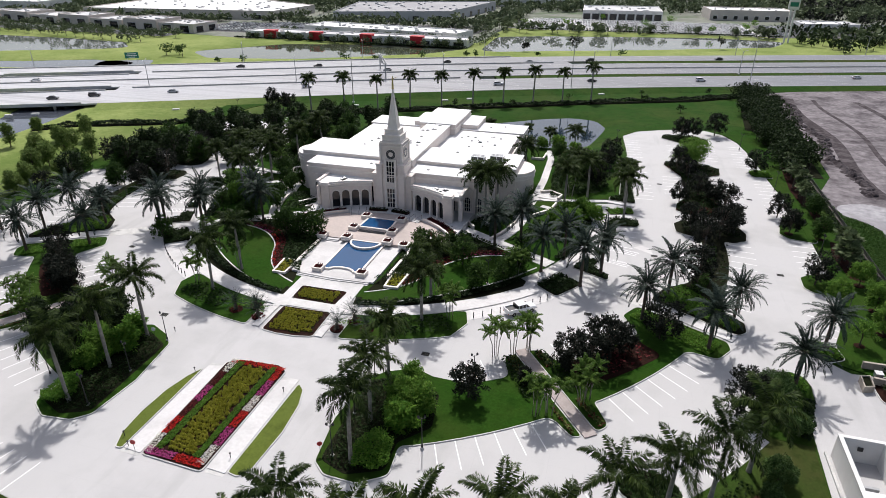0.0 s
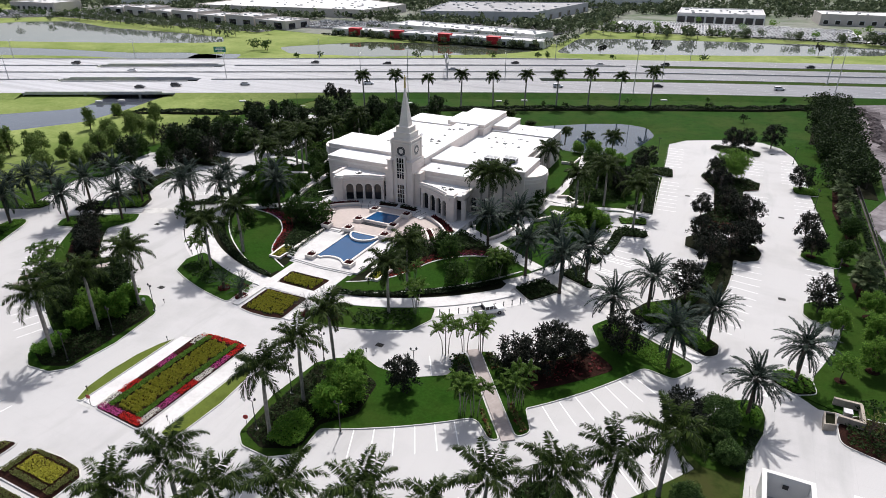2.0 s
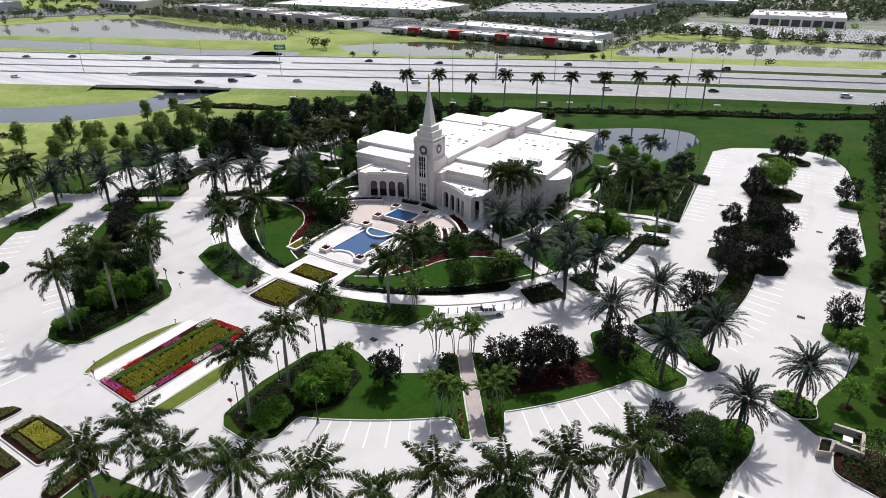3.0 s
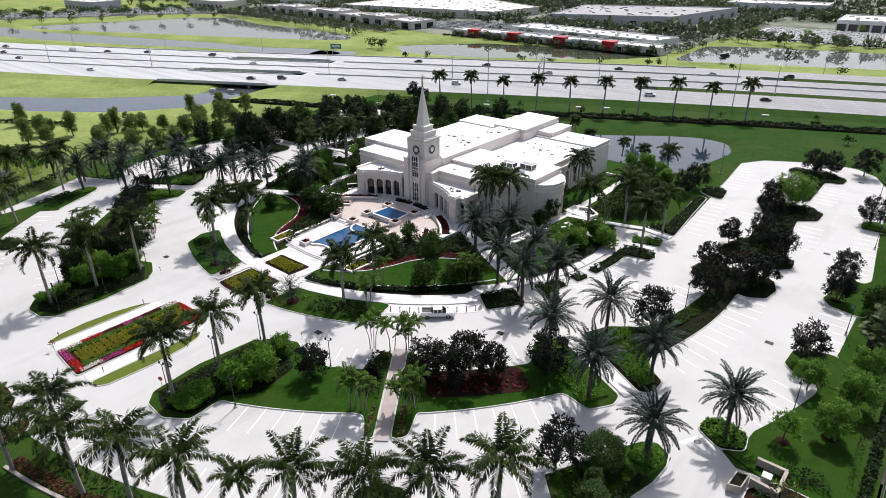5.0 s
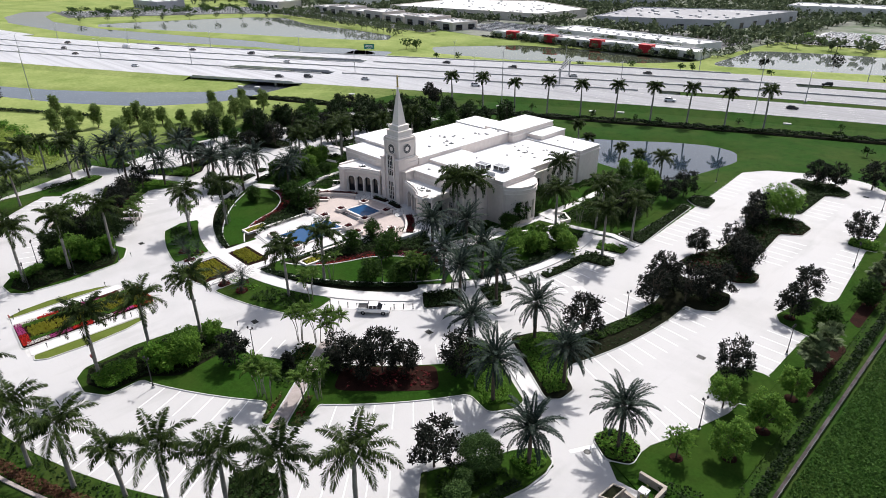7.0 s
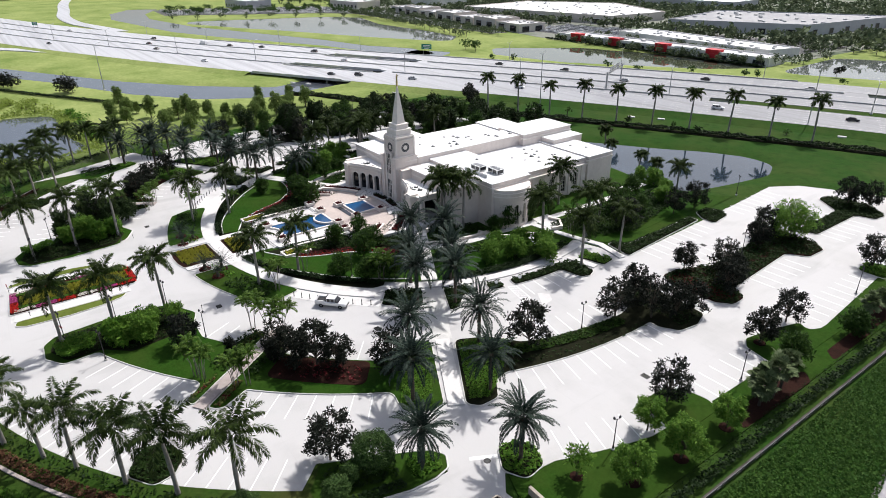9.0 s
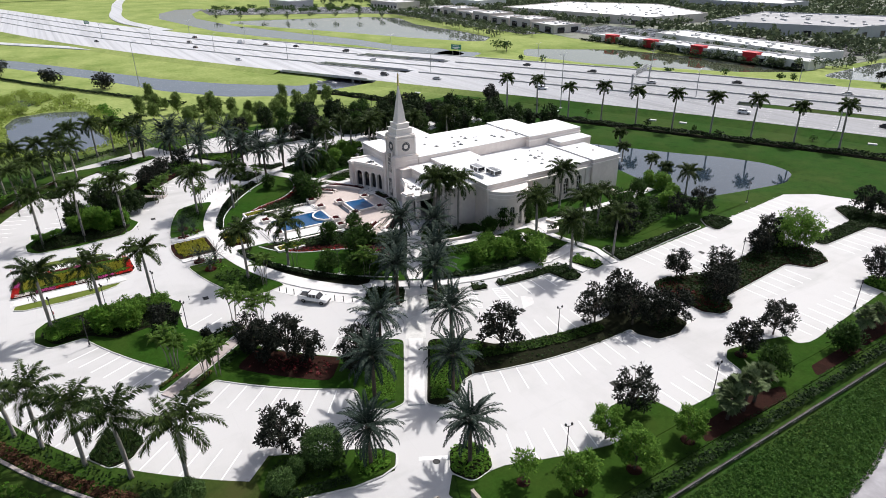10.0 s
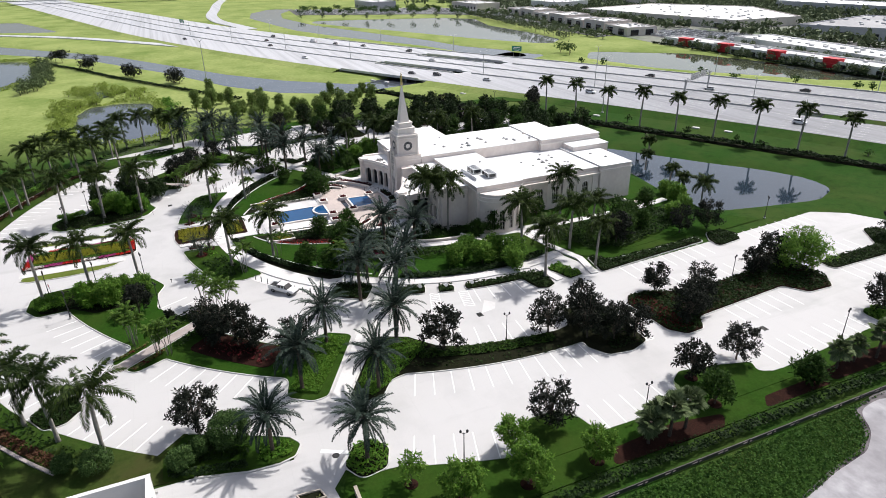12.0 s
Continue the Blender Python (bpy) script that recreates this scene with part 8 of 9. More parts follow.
for k, (x0, y0, w, d, h) in enumerate(((-680, 430, 60, 40, 7), (-600, 500, 50, 50, 9), (-780, 330, 60, 40, 8), (70, 640, 70, 40, 8), (-160, 720, 90, 50, 9), (-420, 700, 120, 60, 9), (-640, 620, 90, 50, 12), (130, 560, 40, 30, 6))):
    hall("far_building", "distant pale commercial building", "building", [(x0, y0), (x0 + w, y0 + 6), (x0 + w - 4, y0 + d), (x0 - 4, y0 + d - 4)], h, (M_BEIGE, M_WHITEW, M_GREYW)[k % 3], M_WROOF if k % 2 else M_GROOF, ((0, 8, 3.5, 1.0, 4.0),), 10, 30 + k)

# asphalt yards with parked cars
DISTRICT = [(-690, 480), (-565, 445), (-318, 412), (-262, 404), (-170, 412), (-112, 424), (-96, 432), (-94, 521), (110, 525), (420, 640), (520, 1400), (-1000, 1400), (-900, 500)]
tagged(part("pavement", prism_bm(DISTRICT, -0.4, -0.01), M_LOT), "grey paved shop district with worn verges", "pavement", kind="structure")
for nm, pts in (("yard_1", [(-84, 520), (96, 530), (92, 604), (-88, 600)]), ("yard_2", [(-330, 432), (-240, 430), (-240, 505), (-330, 485)]), ("yard_3", [(-780, 240), (-690, 232), (-600, 375), (-480, 470), (-700, 420)]), ("yard_4", [(-572, 402), (-320, 394), (-318, 409), (-565, 440)]), ("yard_5", [(-230, 480), (-110, 460), (-105, 530), (-240, 515)]), ("yard_6", [(100, 520), (240, 560), (240, 640), (100, 600)])):
    tagged(part(nm, prism_bm(pts, -0.4, 0.02), M_GROOF if nm == "yard_1" else M_ASPH), "paved yard of the shops", "car park", kind="structure")


def parked(name, pts, ang, row, gap, label, seed, mats=(0.62, 0.2)):
    """Rows of parked cars, far off: low bodies and glass tops."""
    rng = np.random.default_rng(seed)
    ca, sa = math.cos(radians(ang)), math.sin(radians(ang))
    xs, ys = np.array([p[0] for p in pts]), np.array([p[1] for p in pts])
    cx, cy, R = xs.mean(), ys.mean(), max(np.ptp(xs), np.ptp(ys)) * 0.75
    white, dark = bmesh.new(), bmesh.new()
    glass = bmesh.new()
    for j, v in enumerate(np.arange(-R, R, row)):
        for u in np.arange(-R, R, gap):
            x, y = cx + u * ca - v * sa, cy + u * sa + v * ca
            if rng.uniform() < 0.16 or not inside(pts, np.array([x]), np.array([y]))[0]:
                continue
            m = pose(x, y, 0.02, 0, 0, ang + 90 + rng.normal(0, 1.5))
            b = white if rng.uniform() < mats[0] else dark
            h = rng.uniform(0.85, 1.1)
            add_box(b, -2.2, 2.2, -0.88, 0.88, 0.3, h, m)
            add_box(glass, -1.2, 0.8, -0.7, 0.7, h, h + 0.26, m)
            add_box(b, -1.15, 0.6, -0.74, 0.74, h + 0.26, h + 0.5, m)
    for bm, mt, lab in ((white, P_WHITE, "pale"), (dark, P_SILVER, "grey"), (glass, M_GLASS, "dark-glazed")):
        tagged(part(name, bm, mt), lab + " " + label, "cars", kind="stuff")


parked("parked_cars", [(-80, 524), (92, 532), (88, 602), (-84, 598)], 5, 5.0, 2.3, "parked cars of the dealer's yard", 1, (0.95, 0))
parked("parked_cars", [(-326, 436), (-244, 434), (-244, 500), (-326, 482)], 0, 9.0, 3.0, "parked cars behind the shops", 2)
parked("parked_cars", [(-770, 245), (-692, 238), (-604, 378), (-490, 465), (-690, 412)], 40, 7.0, 3.0, "parked cars beyond the lake", 3, (0.6, 0))
parked("parked_cars", [(-568, 404), (-322, 396), (-320, 406), (-564, 436)], -7, 9.0, 3.1, "parked cars before the offices", 4, (0.7, 0))
parked("parked_cars", [(104, 524), (236, 562), (236, 636), (104, 598)], 12, 8.0, 3.0, "parked cars of the eastern yard", 5, (0.4, 0))


pylon = thing("sign_pylon", 107, 497, 0, "tall white twin-column roadside sign pylon with a dark panel", "sign pylon")
for xo in (-1.3, 1.3):
    part("column", box_bm(xo - 0.5, xo + 0.5, -0.5, 0.5, -0.2, 27.0), M_WHITEW, pylon)
part("panel", box_bm(-3.4, 3.4, -0.7, 0.7, 21.5, 29.0), M_WHITEW, pylon)
part("band", box_bm(-2.6, 2.6, -0.74, 0.74, 23.4, 26.2), M_SIGNG, pylon, "dark coloured band of the sign")

# ---- distant trees ----
def woods(name, spots, hgt, rad, mt, label, seed, per=46, size=1.3, kind="stuff"):
    rng = np.random.default_rng(seed)
    c, t = [], bmesh.new()
    for x, y in spots:
        h, r = hgt * rng.uniform(0.7, 1.25), rad * rng.uniform(0.75, 1.2)
        lob = [((x + rng.normal(0, r * 0.4), y + rng.normal(0, r * 0.4), h * rng.uniform(0.42, 0.85)), r * rng.uniform(0.45, 0.7)) for _ in range(5)]
        c.append(blob_points(rng, per, lob, 0.85)[0])
        add_tube(t, [(x, y, -0.3), (x, y, h * 0.6)], [0.22, 0.1], 3)
    tagged(quads(name, leaf_quads(np.concatenate(c), size, rng, 0.2), mt), label, "trees", kind=kind)
    tagged(part(name + "_trunks", t, M_WOOD), "trunks of " + label, "tree trunks", kind=kind)


def strew(pts, n, seed, avoid=()):
    rng = np.random.default_rng(seed)
    xs, ys = [p[0] for p in pts], [p[1] for p in pts]
    x, y = rng.uniform(min(xs), max(xs), n * 4), rng.uniform(min(ys), max(ys), n * 4)
    k = inside(pts, x, y)
    for a in avoid:
        k &= edge_distance(a, x, y) > 3
    return list(zip(x[k][:n], y[k][:n]))


BLOCKS = [[(-268, 400), (-94, 400), (-100, 470), (-235, 480), (-330, 500), (-330, 430)], [(-270, 515), (-130, 540), (-120, 690), (-285, 640)], [(-505, 490), (-296, 512), (-290, 590), (-404, 655), (-505, 605)], [(-570, 395), (-315, 390), (-315, 440), (-560, 475)], [(-90, 518), (100, 528), (240, 560), (240, 640), (30, 680), (-90, 665)], [(-790, 235), (-690, 228), (-595, 370), (-470, 470), (-700, 440)]] + WATERS
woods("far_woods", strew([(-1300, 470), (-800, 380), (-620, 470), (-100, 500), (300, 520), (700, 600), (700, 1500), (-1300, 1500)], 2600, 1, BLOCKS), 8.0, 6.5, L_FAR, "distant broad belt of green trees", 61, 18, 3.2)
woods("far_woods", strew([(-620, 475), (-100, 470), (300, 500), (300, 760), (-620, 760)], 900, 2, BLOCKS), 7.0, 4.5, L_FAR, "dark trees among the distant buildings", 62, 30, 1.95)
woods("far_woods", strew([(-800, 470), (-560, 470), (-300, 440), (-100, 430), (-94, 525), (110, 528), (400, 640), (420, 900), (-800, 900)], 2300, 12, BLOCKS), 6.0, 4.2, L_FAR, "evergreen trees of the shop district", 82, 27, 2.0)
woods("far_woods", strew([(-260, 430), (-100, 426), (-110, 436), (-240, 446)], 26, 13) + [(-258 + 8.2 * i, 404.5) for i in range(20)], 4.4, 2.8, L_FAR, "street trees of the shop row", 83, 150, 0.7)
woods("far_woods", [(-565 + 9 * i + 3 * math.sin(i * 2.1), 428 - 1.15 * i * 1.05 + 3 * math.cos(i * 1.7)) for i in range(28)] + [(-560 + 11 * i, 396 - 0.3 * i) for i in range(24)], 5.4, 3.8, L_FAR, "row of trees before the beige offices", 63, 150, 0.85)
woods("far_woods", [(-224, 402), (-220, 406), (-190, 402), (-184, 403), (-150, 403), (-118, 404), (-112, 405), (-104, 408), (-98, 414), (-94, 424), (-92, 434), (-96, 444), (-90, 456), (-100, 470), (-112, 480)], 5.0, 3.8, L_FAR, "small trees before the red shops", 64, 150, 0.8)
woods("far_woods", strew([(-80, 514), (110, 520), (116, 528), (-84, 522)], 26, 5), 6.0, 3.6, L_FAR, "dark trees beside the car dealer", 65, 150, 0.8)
woods("far_woods", strew([(110, 440), (400, 560), (400, 700), (110, 560)], 260, 6), 7.0, 4.8, L_BELT, "dark trees beyond the lake", 66, 44, 1.6)
woods("far_woods", [hwy(u, 95 + 3 * math.sin(u)) for u in (-75, -62, -5, 12, 40, 66, 72, 110, 160)], 3.6, 2.2, L_MID, "bushes on the far bank of the motorway", 67, 90, 0.7)
woods("far_woods", [(-262, 322), (-256, 326), (-250, 321)], 6, 4, L_MID, "broad tree beside the lake", 68, 160, 0.8)
woods("far_woods", strew([(-775, 245), (-692, 238), (-604, 378), (-495, 462), (-690, 412)], 120, 31), 5.0, 3.6, L_MID, "round trees among the cars beyond the lake", 86, 110, 0.8)
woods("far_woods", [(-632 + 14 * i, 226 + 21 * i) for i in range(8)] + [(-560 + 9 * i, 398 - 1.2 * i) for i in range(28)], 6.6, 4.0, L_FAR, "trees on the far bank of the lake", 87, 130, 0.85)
woods("lake_tree", [(-32.8, 430), (60, 452), (-60, 402)], 7, 3.6, L_OAK, "round dark trees on the lake's bank", 69, 160, 0.8)

woods("far_woods", strew([(150, 600), (420, 700), (760, 800), (760, 1100), (150, 900)], 420, 14), 9.0, 5.5, L_OAK, "black pine wood on the horizon", 84, 24, 2.4)
woods("far_woods", [(-66, 522), (-24, 604), (2, 521), (34, 600), (62, 526), (90, 560), (-50, 560), (14, 566), (-84, 548), (100, 590)], 5.5, 3.4, L_LIGHT, "bright round trees among the dealer's cars", 85, 200, 0.7)
plant([strip([(-268, 403.4), (-180, 402.6), (-97, 402.2)], 2.2), strip([(-566, 440), (-440, 424), (-318, 409)], 2.4), strip([(-86, 519), (110, 523)], 2.2)], L_HEDGE, "dark hedge before the far car parks", height=1.5, per_m2=5, size=0.9, margin=0.05, z=0.0)

# eastern boundary: trees, hedge, wall, bare field
woods("boundary_trees", strew([(51, 190), (60, 190), (62, 304), (52, 300), (47, 238)], 130, 7), 6.2, 3.2, L_BELT, "dark tree belt beside the bare field", 71, 310, 0.49)
# tree shade painted as a dark ground strip
tagged(part("soil_strip", prism_bm([(50, 190), (61, 190), (62.5, 304), (52, 301), (47, 240)], -0.3, 0.03), M_SOIL), "dark ground under the tree belt with shade in its colour", "soil", kind="structure")
plant([[(57.7, 92), (72, 100), (70.5, 118), (68.8, 127), (67.4, 138), (65.2, 148), (64.4, 154), (62.2, 158.4), (58.6, 160.6), (57.9, 166), (57.7, 198)]], L_WEED, "rank green weeds outside the boundary", "weeds", height=0.5, size=0.25, per_m2=34, margin=0.05, z=-0.08, lumps=1.1, flat=0.3)
plant([[(53.2, 96), (54.6, 96), (54.2, 200), (52.8, 200)]], L_SHRUB, "low mixed shrubs before the hedge", height=0.5, per_m2=14, size=0.18, lumps=1.2)
plant([[(54.6, 92), (56.4, 92), (56.0, 200), (54.2, 200)]], L_HEDGE, "long dark boundary hedge", height=1.3, per_m2=44, size=0.28)
for pts in ([(50.8, 126), (53.4, 124), (53.6, 142), (51.6, 144), (50.2, 136)], [(51.2, 152), (53.2, 150), (53.2, 163), (51.0, 164)], [(50.4, 165), (52.9, 164), (52.6, 198), (51.0, 198), (49.6, 176)]):
    tagged(part("mulch_bed", prism_bm(fillet(pts, 1.0), -0.1, 0.125), M_MULCH), "red-brown mulch under the boundary trees", "mulch", kind="structure")
DIRT = fillet([(71, 112), (68.2, 126.6), (66.8, 138), (64.6, 148), (63.8, 154.4), (61.6, 158.2), (58.2, 160.4), (57.3, 166), (57.4, 178), (63, 192), (65, 230), (61, 300), (64, 310), (130, 345), (300, 420), (420, 300), (420, 60), (90, 60)], 4)
tagged(part("bare_field", prism_bm(DIRT, -0.3, 0.06), M_DIRT), "bare graded building land, grey and rutted", "bare ground", kind="structure")
rng = np.random.default_rng(77)
bm = bmesh.new()
for i in range(160):
    y = 178 + i * 0.8 + rng.normal(0, 0.3)
    add_lathe(bm, [(rng.uniform(1.0, 2.2), -0.1), (rng.uniform(0.7, 1.1), rng.uniform(0.25, 0.6)), (0.3, rng.uniform(0.6, 1.0))], 6, 69 + 1.5 * math.sin(i * 0.11) + rng.normal(0, 0.7), y)
for x0, w_ in ((72.5, 4.2), (84.0, 1.6), (101.0, 2.4)):
    ln = [(x0 + 1.6 * math.sin(k * 0.7 + x0) - 0.03 * k * k * 0.2, 176 + 9 * k) for k in range(15)]
    tagged(part("rut", prism_bm(strip(ln, w_), -0.1, 0.085), M_RUT), "dark wet rut across the building land", "bare ground", kind="structure")
tagged(part("earth_bank", bm, M_RUT), "long rough bank of dark earth", "earth", kind="stuff")
M_SAND = rough_mat("pale_graded_sand", (0.22, 0.21, 0.215), (0.36, 0.35, 0.35), 0.4, 0.95, 0.05, (0.14, 0.13, 0.13), 0.3, 0.5)
M_SAND2 = rough_mat("dry_white_sand", (0.23, 0.225, 0.235), (0.40, 0.39, 0.405), 0.5, 0.95, 0.08, (0.22, 0.21, 0.22), 0.3, 0.5)
for pts in ([(71.4, 112), (68.6, 126.6), (67.2, 138), (65.2, 148), (64.4, 154.8), (62.2, 158.8), (58.8, 161), (58, 168), (66, 172), (80, 165), (98, 150), (110, 120), (90, 95)],):
    tagged(part("graded_pad", prism_bm(fillet(pts, 6), -0.1, 0.09), M_SAND2 if pts[0][1] < 130 else M_SAND), "pale graded patch of the building land", "bare ground", kind="structure")
tagged(part("fence_footing", prism_bm([(56.72, 92), (57.08, 92), (57.0, 201), (56.64, 201)], -0.2, 0.1), M_RUT), "narrow grey footing strip inside the fence", "footing", kind="structure")
wall_e = tagged(new("boundary_fence"), "low dark boundary fence of rails and posts", "fence", kind="structure")
for i in range(26):
    y = 92 + i * 4.2
    part("post", box_bm(57.16, 57.3, y + 4.06, y + 4.2, -0.2, 0.8), M_POST, wall_e)
    for z0, z1 in ((0.05, 0.3), (0.52, 0.72)):
        part("rail", box_bm(57.2, 57.26, y, y + 4.06, z0, z1), M_POST, wall_e)
    part("panel", box_bm(57.21, 57.25, y + 0.5, y + 3.1, 0.3, 0.52), M_POST, wall_e)
# hedge between the grounds and the motorway
HL = [(-196, 166), (-186, 175.5), (-160, 186), (-143, 195), (-119.6, 212), (-66.7, 238.5), (-11.3, 266.1), (33.8, 286), (60, 304)]
plant([strip(HL, 3.4)], L_HEDGE, "long low dark hedge below the motorway", height=1.8, per_m2=22, size=0.5, margin=0.1, lumps=0.9, z=0.0)
# hedge shade painted as a dark ground strip
tagged(part("soil_strip", prism_bm(strip(HL, 4.2), -0.3, 0.02), M_SOIL), "dark ground under the motorway hedge with shade in its colour", "soil", kind="structure")
woods("hedge_bushes", [(-104, 222), (-40, 254), (12, 280), (-62, 243), (26, 262), (48, 292), (40, 300)], 2.6, 1.8, L_SHRUB, "bushes along the motorway hedge", 73, 110, 0.5)
woods("slope_bushes", [hwy(u, n) for u, n in ((-14, -18), (9, -22), (50, -26), (87, -17), (120, -16), (-40, -20))], 2.4, 1.3, L_MID, "small bushes on the grass slope of the motorway", 88, 120, 0.35)
for u, n in ((-5, -19.5), (33, -16), (44, -14.5), (104, -11), (-76, -15), (-128, -13.5), (-137, -14.5)):
    x, y = hwy(u, n)
    pad = box_bm(-1.3, 1.3, -0.7, 0.7, -0.2, 0.35)
    bmesh.ops.transform(pad, matrix=pose(x, y, 0, 0, 0, 26.6), verts=pad.verts)
    tagged(part("drain_headwall", pad, M_KERB), "white concrete drain headwall on the grass slope", "drain", "drain headwalls", kind="structure")
# western park: cypress, ficus groups, reeds
woods("park_trees", [(-390, 18), (-349, 36.5), (-304, 60), (-268, 83), (-393, 14), (-345, 39), (-300, 63), (-265, 86)], 7.5, 5.0, L_OAK, "big dark groups of trees along the canal hedge", 74, 450, 0.75)
PARK = [(-219, 98), (-196, 97), (-172, 107), (-166, 115), (-175, 123), (-171, 129), (-185, 148), (-166, 141), (-160, 120), (-178, 112), (-155, 129), (-150, 122), (-188, 104), (-164, 152), (-176, 158), (-168, 162), (-154, 110), (-148, 116), (-189, 90), (-183, 94), (-192, 165), (-161, 146), (-157, 136), (-146, 130), (-180, 116), (-166, 104), (-200, 101), (-151, 146)]
put([broad_tree("park_tree", 8.6, 2.6, 67, L_PARK, "light green upright park tree on rough grass", "tree", "park trees", 1500, 0.37, 0.1, 22, 0.8, (0.2, 0.36)), broad_tree("park_tree", 7.0, 2.9, 68, L_PARK, "rounded green park tree on rough grass", "tree", "park trees", 1500, 0.37, 0.12, 20, 0.8, (0.2, 0.36)), broad_tree("park_tree", 5.2, 2.2, 69, L_PARK, "small light green park tree", "tree", "park trees", 1800, 0.32, 0.14, 16, 0.7, (0.2, 0.36))], PARK, seed=34, scale=(0.85, 1.15))
HL2 = [(-400, 0), (-349, 30), (-304, 52), (-262, 76), (-225, 98), (-205, 110)]
plant([strip(HL2, 3.0)], L_HEDGE, "dark hedge row beside the canal", height=1.2, per_m2=14, size=0.5, margin=0.1, z=0.0)
for po, n_ in ((SWAMP, 1), (SWAMP_W, 2)):
    ringp = inset(po, -7.0) if area2(po) > 0 else inset(po[::-1], -7.0)
    rng = np.random.default_rng(80 + n_)
    x, y = sample(ringp, 3.5, rng)
    d = edge_distance(po, x, y)
    k = (d > -0.8) & (rng.uniform(size=len(x)) < 0.85)
    x, y = x[k], y[k]
    c = np.stack([x, y, -0.5 + rng.uniform(0.3, 1.9, len(x)) * (0.5 + 0.5 * np.sin(x / 5) * np.sin(y / 6.3))], 1)
    tagged(quads("reeds", leaf_quads(c, 0.6, rng), L_REED), "yellow-green reeds and shrubs round the marsh pond", "reeds", kind="stuff")
woods("marsh_shrubs", strew([(-232, 30), (-215, 30), (-186, 35), (-160, 38), (-153, 45), (-186, 41), (-208, 40), (-226, 45), (-229, 58), (-224, 72), (-228, 76), (-250, 70), (-272, 54), (-284, 40), (-262, 34)], 90, 12), 2.2, 2.6, L_REED, "yellow-green shrubs about the marsh pond", 78, 170, 0.42)
woods("marsh_shrubs", strew([(-222, 75), (-190, 75), (-160, 81), (-158, 86), (-190, 82), (-218, 82)], 24, 13), 1.8, 2.2, L_COVER, "bright green shrubs on the marsh pond's far bank", 79, 120, 0.45)
woods("bank_bushes", strew([(-262, 10), (-276, 18), (-304, 22), (-391, 12), (-391, 4), (-304, 10)], 46, 15), 4.2, 3.4, L_FAN, "grey-green bushes between the two marsh ponds", 81, 150, 0.6)
plant([strip(arc(112.5, -160, -118), 3.0)], L_HEDGE, "dark hedge along the western boundary", height=1.2, per_m2=10, z=0.0)


# ---- lamps, bollards, walls of the grounds ----
def lamp_post():
    t = thing("lamp_post", 0, 0, 0, "black car park lamp post with two lanterns", "street lamp", "car park lamps")
    bm = bmesh.new()
    add_tube(bm, [(0, 0, 0), (0, 0, 0.6), (0, 0, 0.62), (0, 0, 5.0)], [0.16, 0.13, 0.075, 0.055], 8)
    part("pole", bm, M_POST, t)
    bm = bmesh.new()
    add_tube(bm, [(-0.42, 0, 5.02), (0, 0, 4.85), (0.42, 0, 5.02)], [0.035, 0.04, 0.035], 6)
    part("crossarm", bm, M_POST, t)
    for s in (-1, 1):
        bm = bmesh.new()
        add_lathe(bm, [(0.06, 5.0), (0.14, 5.08), (0.17, 5.28), (0.08, 5.4), (0.03, 5.48)], 10, s * 0.42, 0)
        part("lantern", bm, M_POST, t)
    bm = bmesh.new()
    add_lathe(bm, [(0.26, -0.05), (0.26, 0.16), (0.2, 0.2)], 10)
    part("footing", bm, M_KERB, t)
    return t


_l = lamp_post()
LAMPS = [(23.3, 125.4), (47.2, 134.0), (45.3, 107.4), (23.4, 174.6), (45.6, 175.4), (-12.8, 72.9), (-27.6, 70.3), (-26.7, 53.5), (-27.2, 61.7), (-16.1, 58.0), (-17.4, 103.2), (3.2, 206.2), (41.6, 213)]
for i, (x, y) in enumerate(LAMPS + [mirror(x, y) for x, y in LAMPS]):
    m = pose(x, y, 0.1, 0, 0, math.degrees(math.atan2(y - CY, x - CX)) + 90)
    if i == 0:
        _l.matrix_world = m
    else:
        copy_thing(_l, m)


def bollard():
    t = thing("bollard", 0, 0, 0, "slim dark steel bollard beside the ring road", "bollard", "ring road bollards")
    bm = bmesh.new()
    add_lathe(bm, [(0.11, 0), (0.11, 0.12), (0.075, 0.15), (0.075, 0.95)], 10)
    part("post", bm, M_POST, t)
    bm = bmesh.new()
    add_lathe(bm, [(0.1, 0.95), (0.11, 1.02), (0.07, 1.1), (0.02, 1.14)], 10)
    part("cap", bm, M_POST, t)
    return t


_b = bollard()
k_ = 0
for a in np.arange(-57.2, -40.5, 1.78):
    x, y = polar(55.1, a)
    for xx, yy in ((x, y), mirror(x, y)):
        if k_ == 0:
            _b.matrix_world = pose(xx, yy, 0.0)
        else:
            copy_thing(_b, pose(xx, yy, 0.0))
        k_ += 1


def path_light(x, y):
    t = thing("path_light", x, y, 0.1, "small dark bollard lamp on the lawn", "garden lamp", "path lights")
    bm = bmesh.new()
    add_lathe(bm, [(0.05, 0), (0.05, 0.7)], 8)
    part("post", bm, M_POST, t)
    bm = bmesh.new()
    add_lathe(bm, [(0.13, 0.7), (0.15, 0.78), (0.04, 0.9)], 8)
    part("cap", bm, M_POST, t)
    return t


_pl = path_light(-54.8, 49.0)
for x, y in ((-54.4, 63.5), (-39.0, 49.5), (-39.0, 63), (-53.0, 47.6), (-22.8, 75.2), (-64.5, 72)):
    copy_thing(_pl, pose(x, y, 0.1))


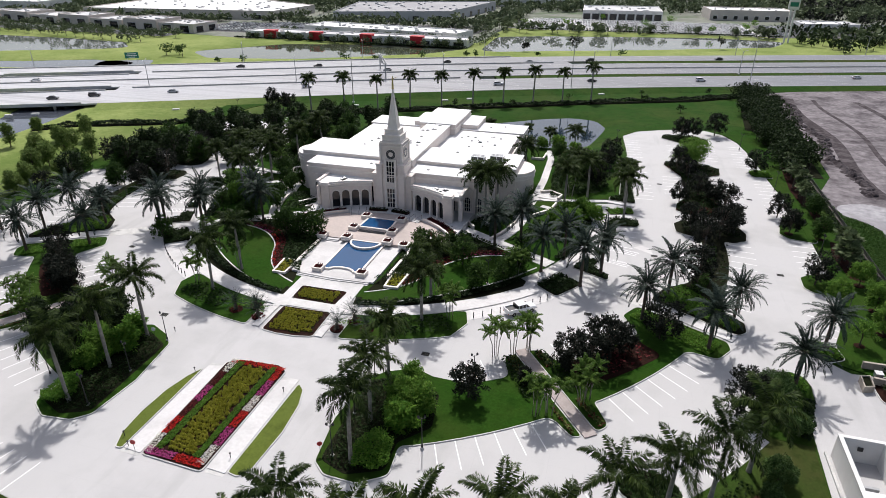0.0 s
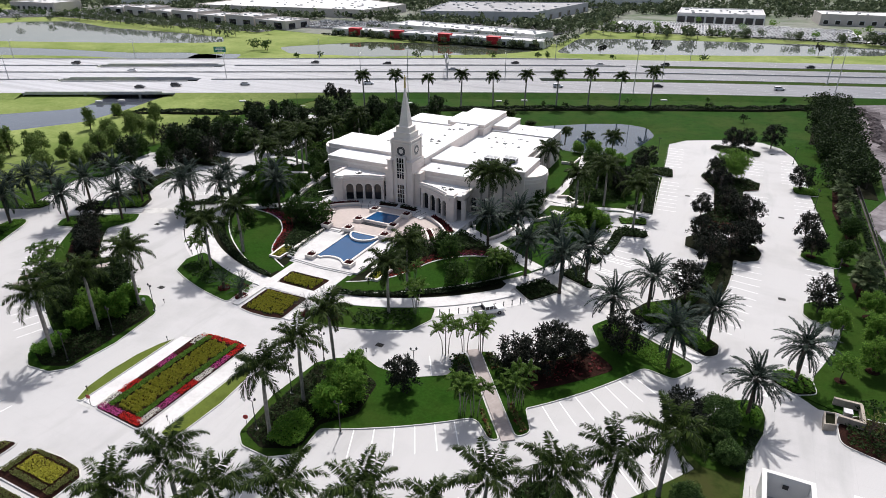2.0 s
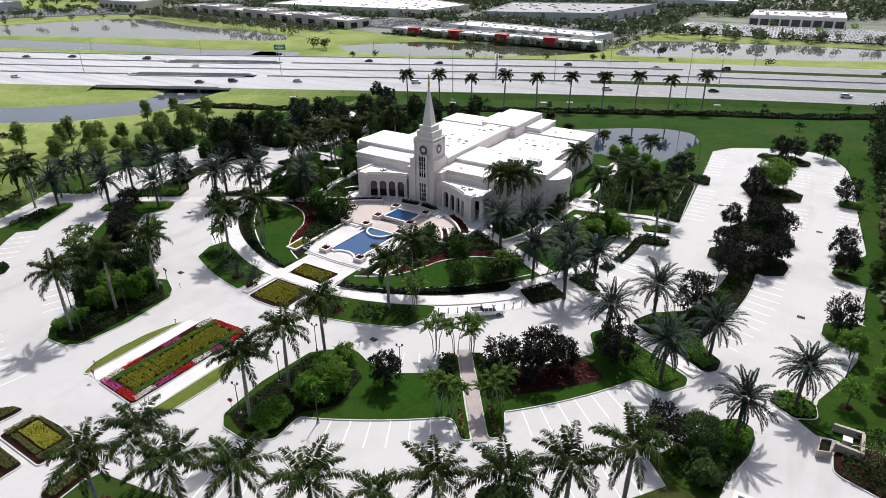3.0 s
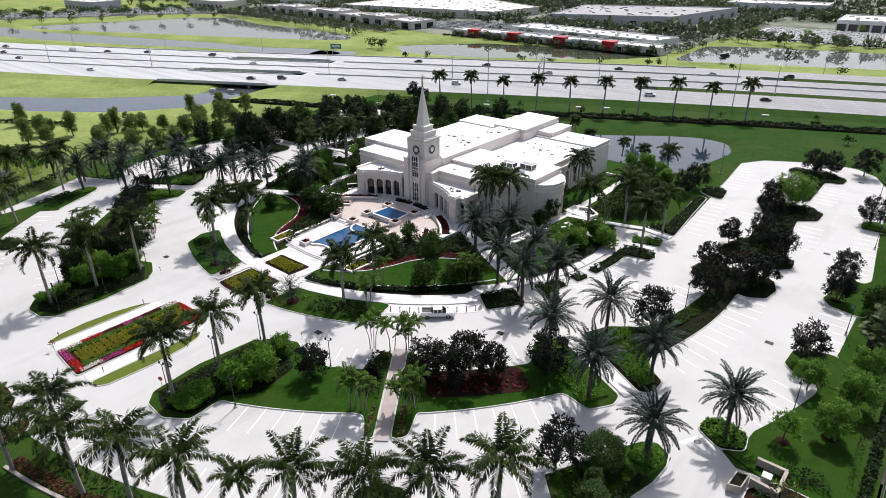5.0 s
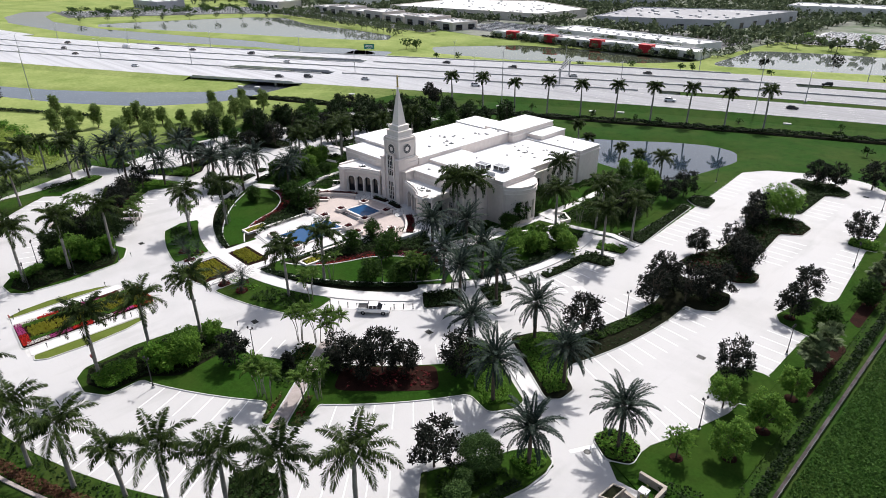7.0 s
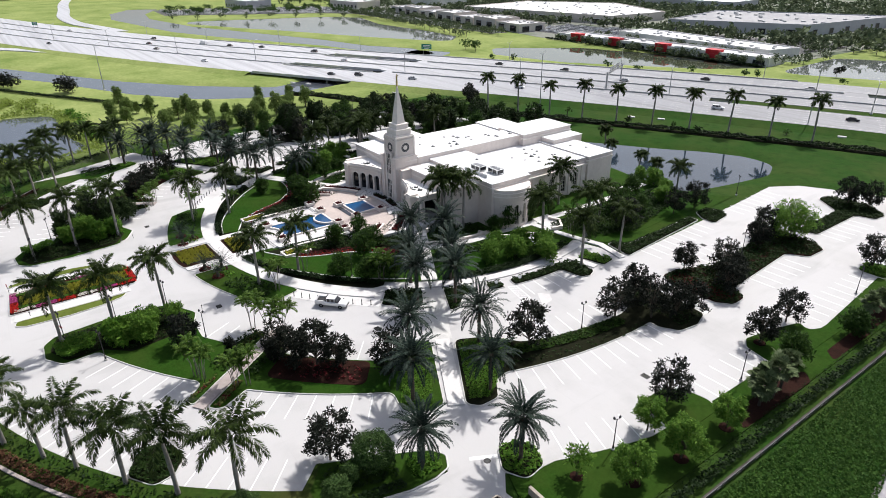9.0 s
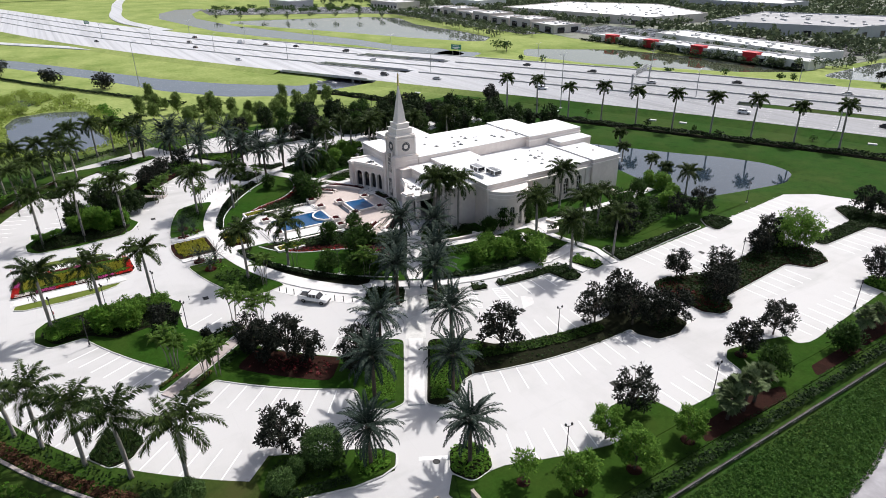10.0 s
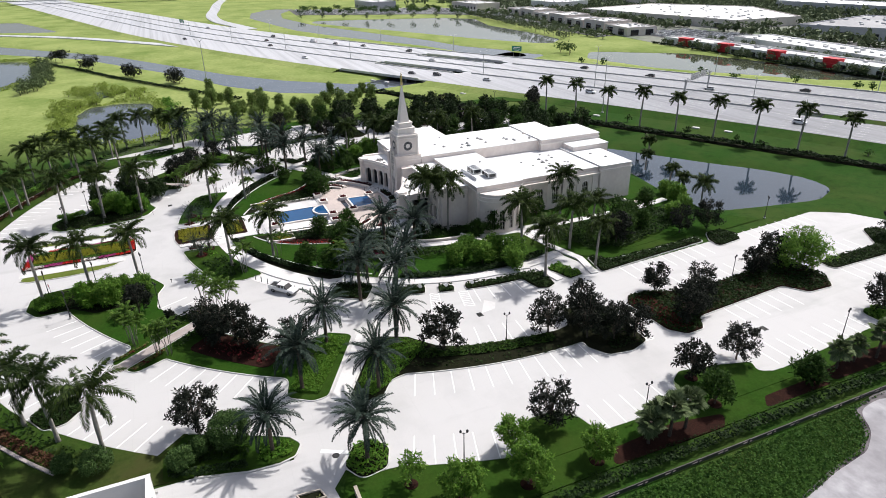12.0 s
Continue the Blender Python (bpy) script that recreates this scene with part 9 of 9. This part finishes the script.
def stand_sign(x, y, ang, mt, label, h=1.9):
    t = thing("traffic_sign", x, y, 0.1, label, "sign", "small signs")
    bm = bmesh.new()
    add_tube(bm, [(0, 0, 0), (0, 0, h)], [0.035, 0.035], 6)
    part("post", bm, M_POST, t)
    bm = bmesh.new()
    add_lathe(bm, [(0.36, 0.0), (0.36, 0.025)], 16)
    bmesh.ops.transform(bm, matrix=pose(0, -0.04, h - 0.3, 90), verts=bm.verts)
    part("disc", bm, mt, t)
    t.matrix_world = pose(x, y, 0.1, 0, 0, ang)
    return t


M_RSIGN = rough_mat("red_sign_face", (0.35, 0.02, 0.02), (0.4, 0.03, 0.03), 4, 0.4, bumps=0)
stand_sign(-51.4, 47.0, 15, M_RSIGN, "small red round sign at the bed's end")
stand_sign(-28.4, 53.5, 30, M_RSIGN, "small red round sign at the island's tip")
stand_sign(-66.6, 69.6, 20, M_WHITE, "small pale round sign at the island's tip")
for a in (-20.6, -15.2, -9.6):
    x, y = polar(52.2, a)
    stand_sign(x, y, 60, M_WHITE, "small pale sign at the disabled bay", 1.5)

# service yard: white walled enclosure, gate walls
yard = thing("bin_enclosure", 37.5, 66, 0, "white walled open enclosure beside the service drive", "enclosure")
for x0, x1, y0, y1, h in ((34.8, 35.2, 58, 71.8, 3.6), (35.2, 40.3, 71.4, 71.8, 3.606), (39.9, 40.3, 67.4, 71.4, 3.612), (44.2, 44.6, 58, 71.8, 3.6), (44.6, 52, 71.4, 71.8, 3.606)):
    ob = part("wall", box_bm(x0, x1, y0, y1, -0.2, h - 0.12), M_WHITEW, yard)
    ob.matrix_parent_inverse = pose(37.5, 66, 0).inverted()
    ob = part("coping", box_bm(x0 - 0.06, x1 + 0.06, y0 - 0.06, y1 + 0.06, h - 0.12, h), M_WHITEW, yard)
    ob.matrix_parent_inverse = pose(37.5, 66, 0).inverted()
for bx in ((37.4, 37.9, 71.81, 71.86, 2.1, 2.5), (37.2, 37.8, 71.2, 71.39, 1.9, 2.4)):
    ob = part("vent_cover", box_bm(*bx), M_POST, yard)
    ob.matrix_parent_inverse = pose(37.5, 66, 0).inverted()
tagged(part("pump_pipe", box_bm(36.4, 38.6, 66.2, 66.6, 0.0, 0.7), M_METAL), "grey pipework inside the enclosure", "pipe")
tagged(part("kerb_wall", prism_bm(strip([(34.2, 58), (34.2, 72.0)], 0.3), -0.1, 0.3), M_KERB), "low kerb beside the enclosure", "kerb", kind="structure")
roof_w = tagged(part("shed_roof", prism_bm([(35.2, 50), (47, 50), (47, 63), (35.2, 63)], 2.9, 3.1), M_WHITEW), "white flat roof of the service shed", "roof")
M_TAN = rough_mat("weathered_tan_render", (0.34, 0.30, 0.25), (0.44, 0.39, 0.33), 1.5, 0.85, 0.4, (0.22, 0.19, 0.16), 0.4, 0.1)
pen = tagged(new("utility_enclosure"), "low tan walled enclosure for equipment beside the service drive", "enclosure")
for ln in ([(44.5, 89.7), (47.7, 89.4)], [(44.2, 93.7), (47.7, 93.7)], [(47.55, 89.6), (47.6, 93.55)]):
    part("wall", prism_bm(strip(ln, 0.3), -0.2, 1.15), M_TAN, pen)
    part("coping", prism_bm(strip(ln, 0.42), 1.15, 1.27), M_TAN, pen)
cabinet = tagged(new("meter_box"), "grey metal equipment box inside the tan enclosure", "box")
part("body", box_bm(45.4, 46.4, 91.2, 92.2, -0.05, 0.9), M_METAL, cabinet)
part("lid", box_bm(45.34, 46.46, 91.14, 92.26, 0.9, 0.97), M_GROOF, cabinet)
skip = tagged(new("stone_planter"), "square tan stone planter filled with dark soil", "planter")
bm, inner = rim([(42.6, 87.0), (44.1, 87.5), (44.3, 90.3), (42.8, 89.9)], -0.1, 1.15, 0.16)
part("box", bm, M_TAN, skip)
part("soil", prism_bm(inner, 0.0, 0.95), M_SOIL, skip)
plant([[(45.4, 84.5), (52, 83), (58, 86), (58, 91), (47, 91.6), (45.0, 89)]], L_SHRUB, "dark planted bed beside the service gate", height=0.9, z=0.1, size=0.24, per_m2=22)
island([(44.6, 85), (52, 82.6), (59, 85), (59, 92), (46.8, 92.2), (44.4, 89)], M_MULCH, "kerbed planted bed beside the service gate", 1.8)
GATE_P = [(45.4, 94.0), (48, 95.8), (51, 96.6), (53, 94), (47.4, 92.8)]
plant([GATE_P], L_SHRUB, "dark bushes behind the gate wall", height=1.1, z=0.1, size=0.26, per_m2=26)

# western fence
fence = tagged(new("fence"), "thin dark metal fence along the western lawn", "fence")
fl = [polar(108.5, a) for a in np.arange(-166, -131, 1.3)]
for p, q in zip(fl, fl[1:]):
    bm = bmesh.new()
    add_tube(bm, [(*p, 0), (*p, 1.3)], [0.04, 0.04], 5)
    part("post", bm, M_POST, fence)
    bm = bmesh.new()
    for z in (0.3, 0.75, 1.2):
        add_tube(bm, [(*p, z), (*q, z)], [0.02, 0.02], 4)
    part("rail", bm, M_POST, fence)
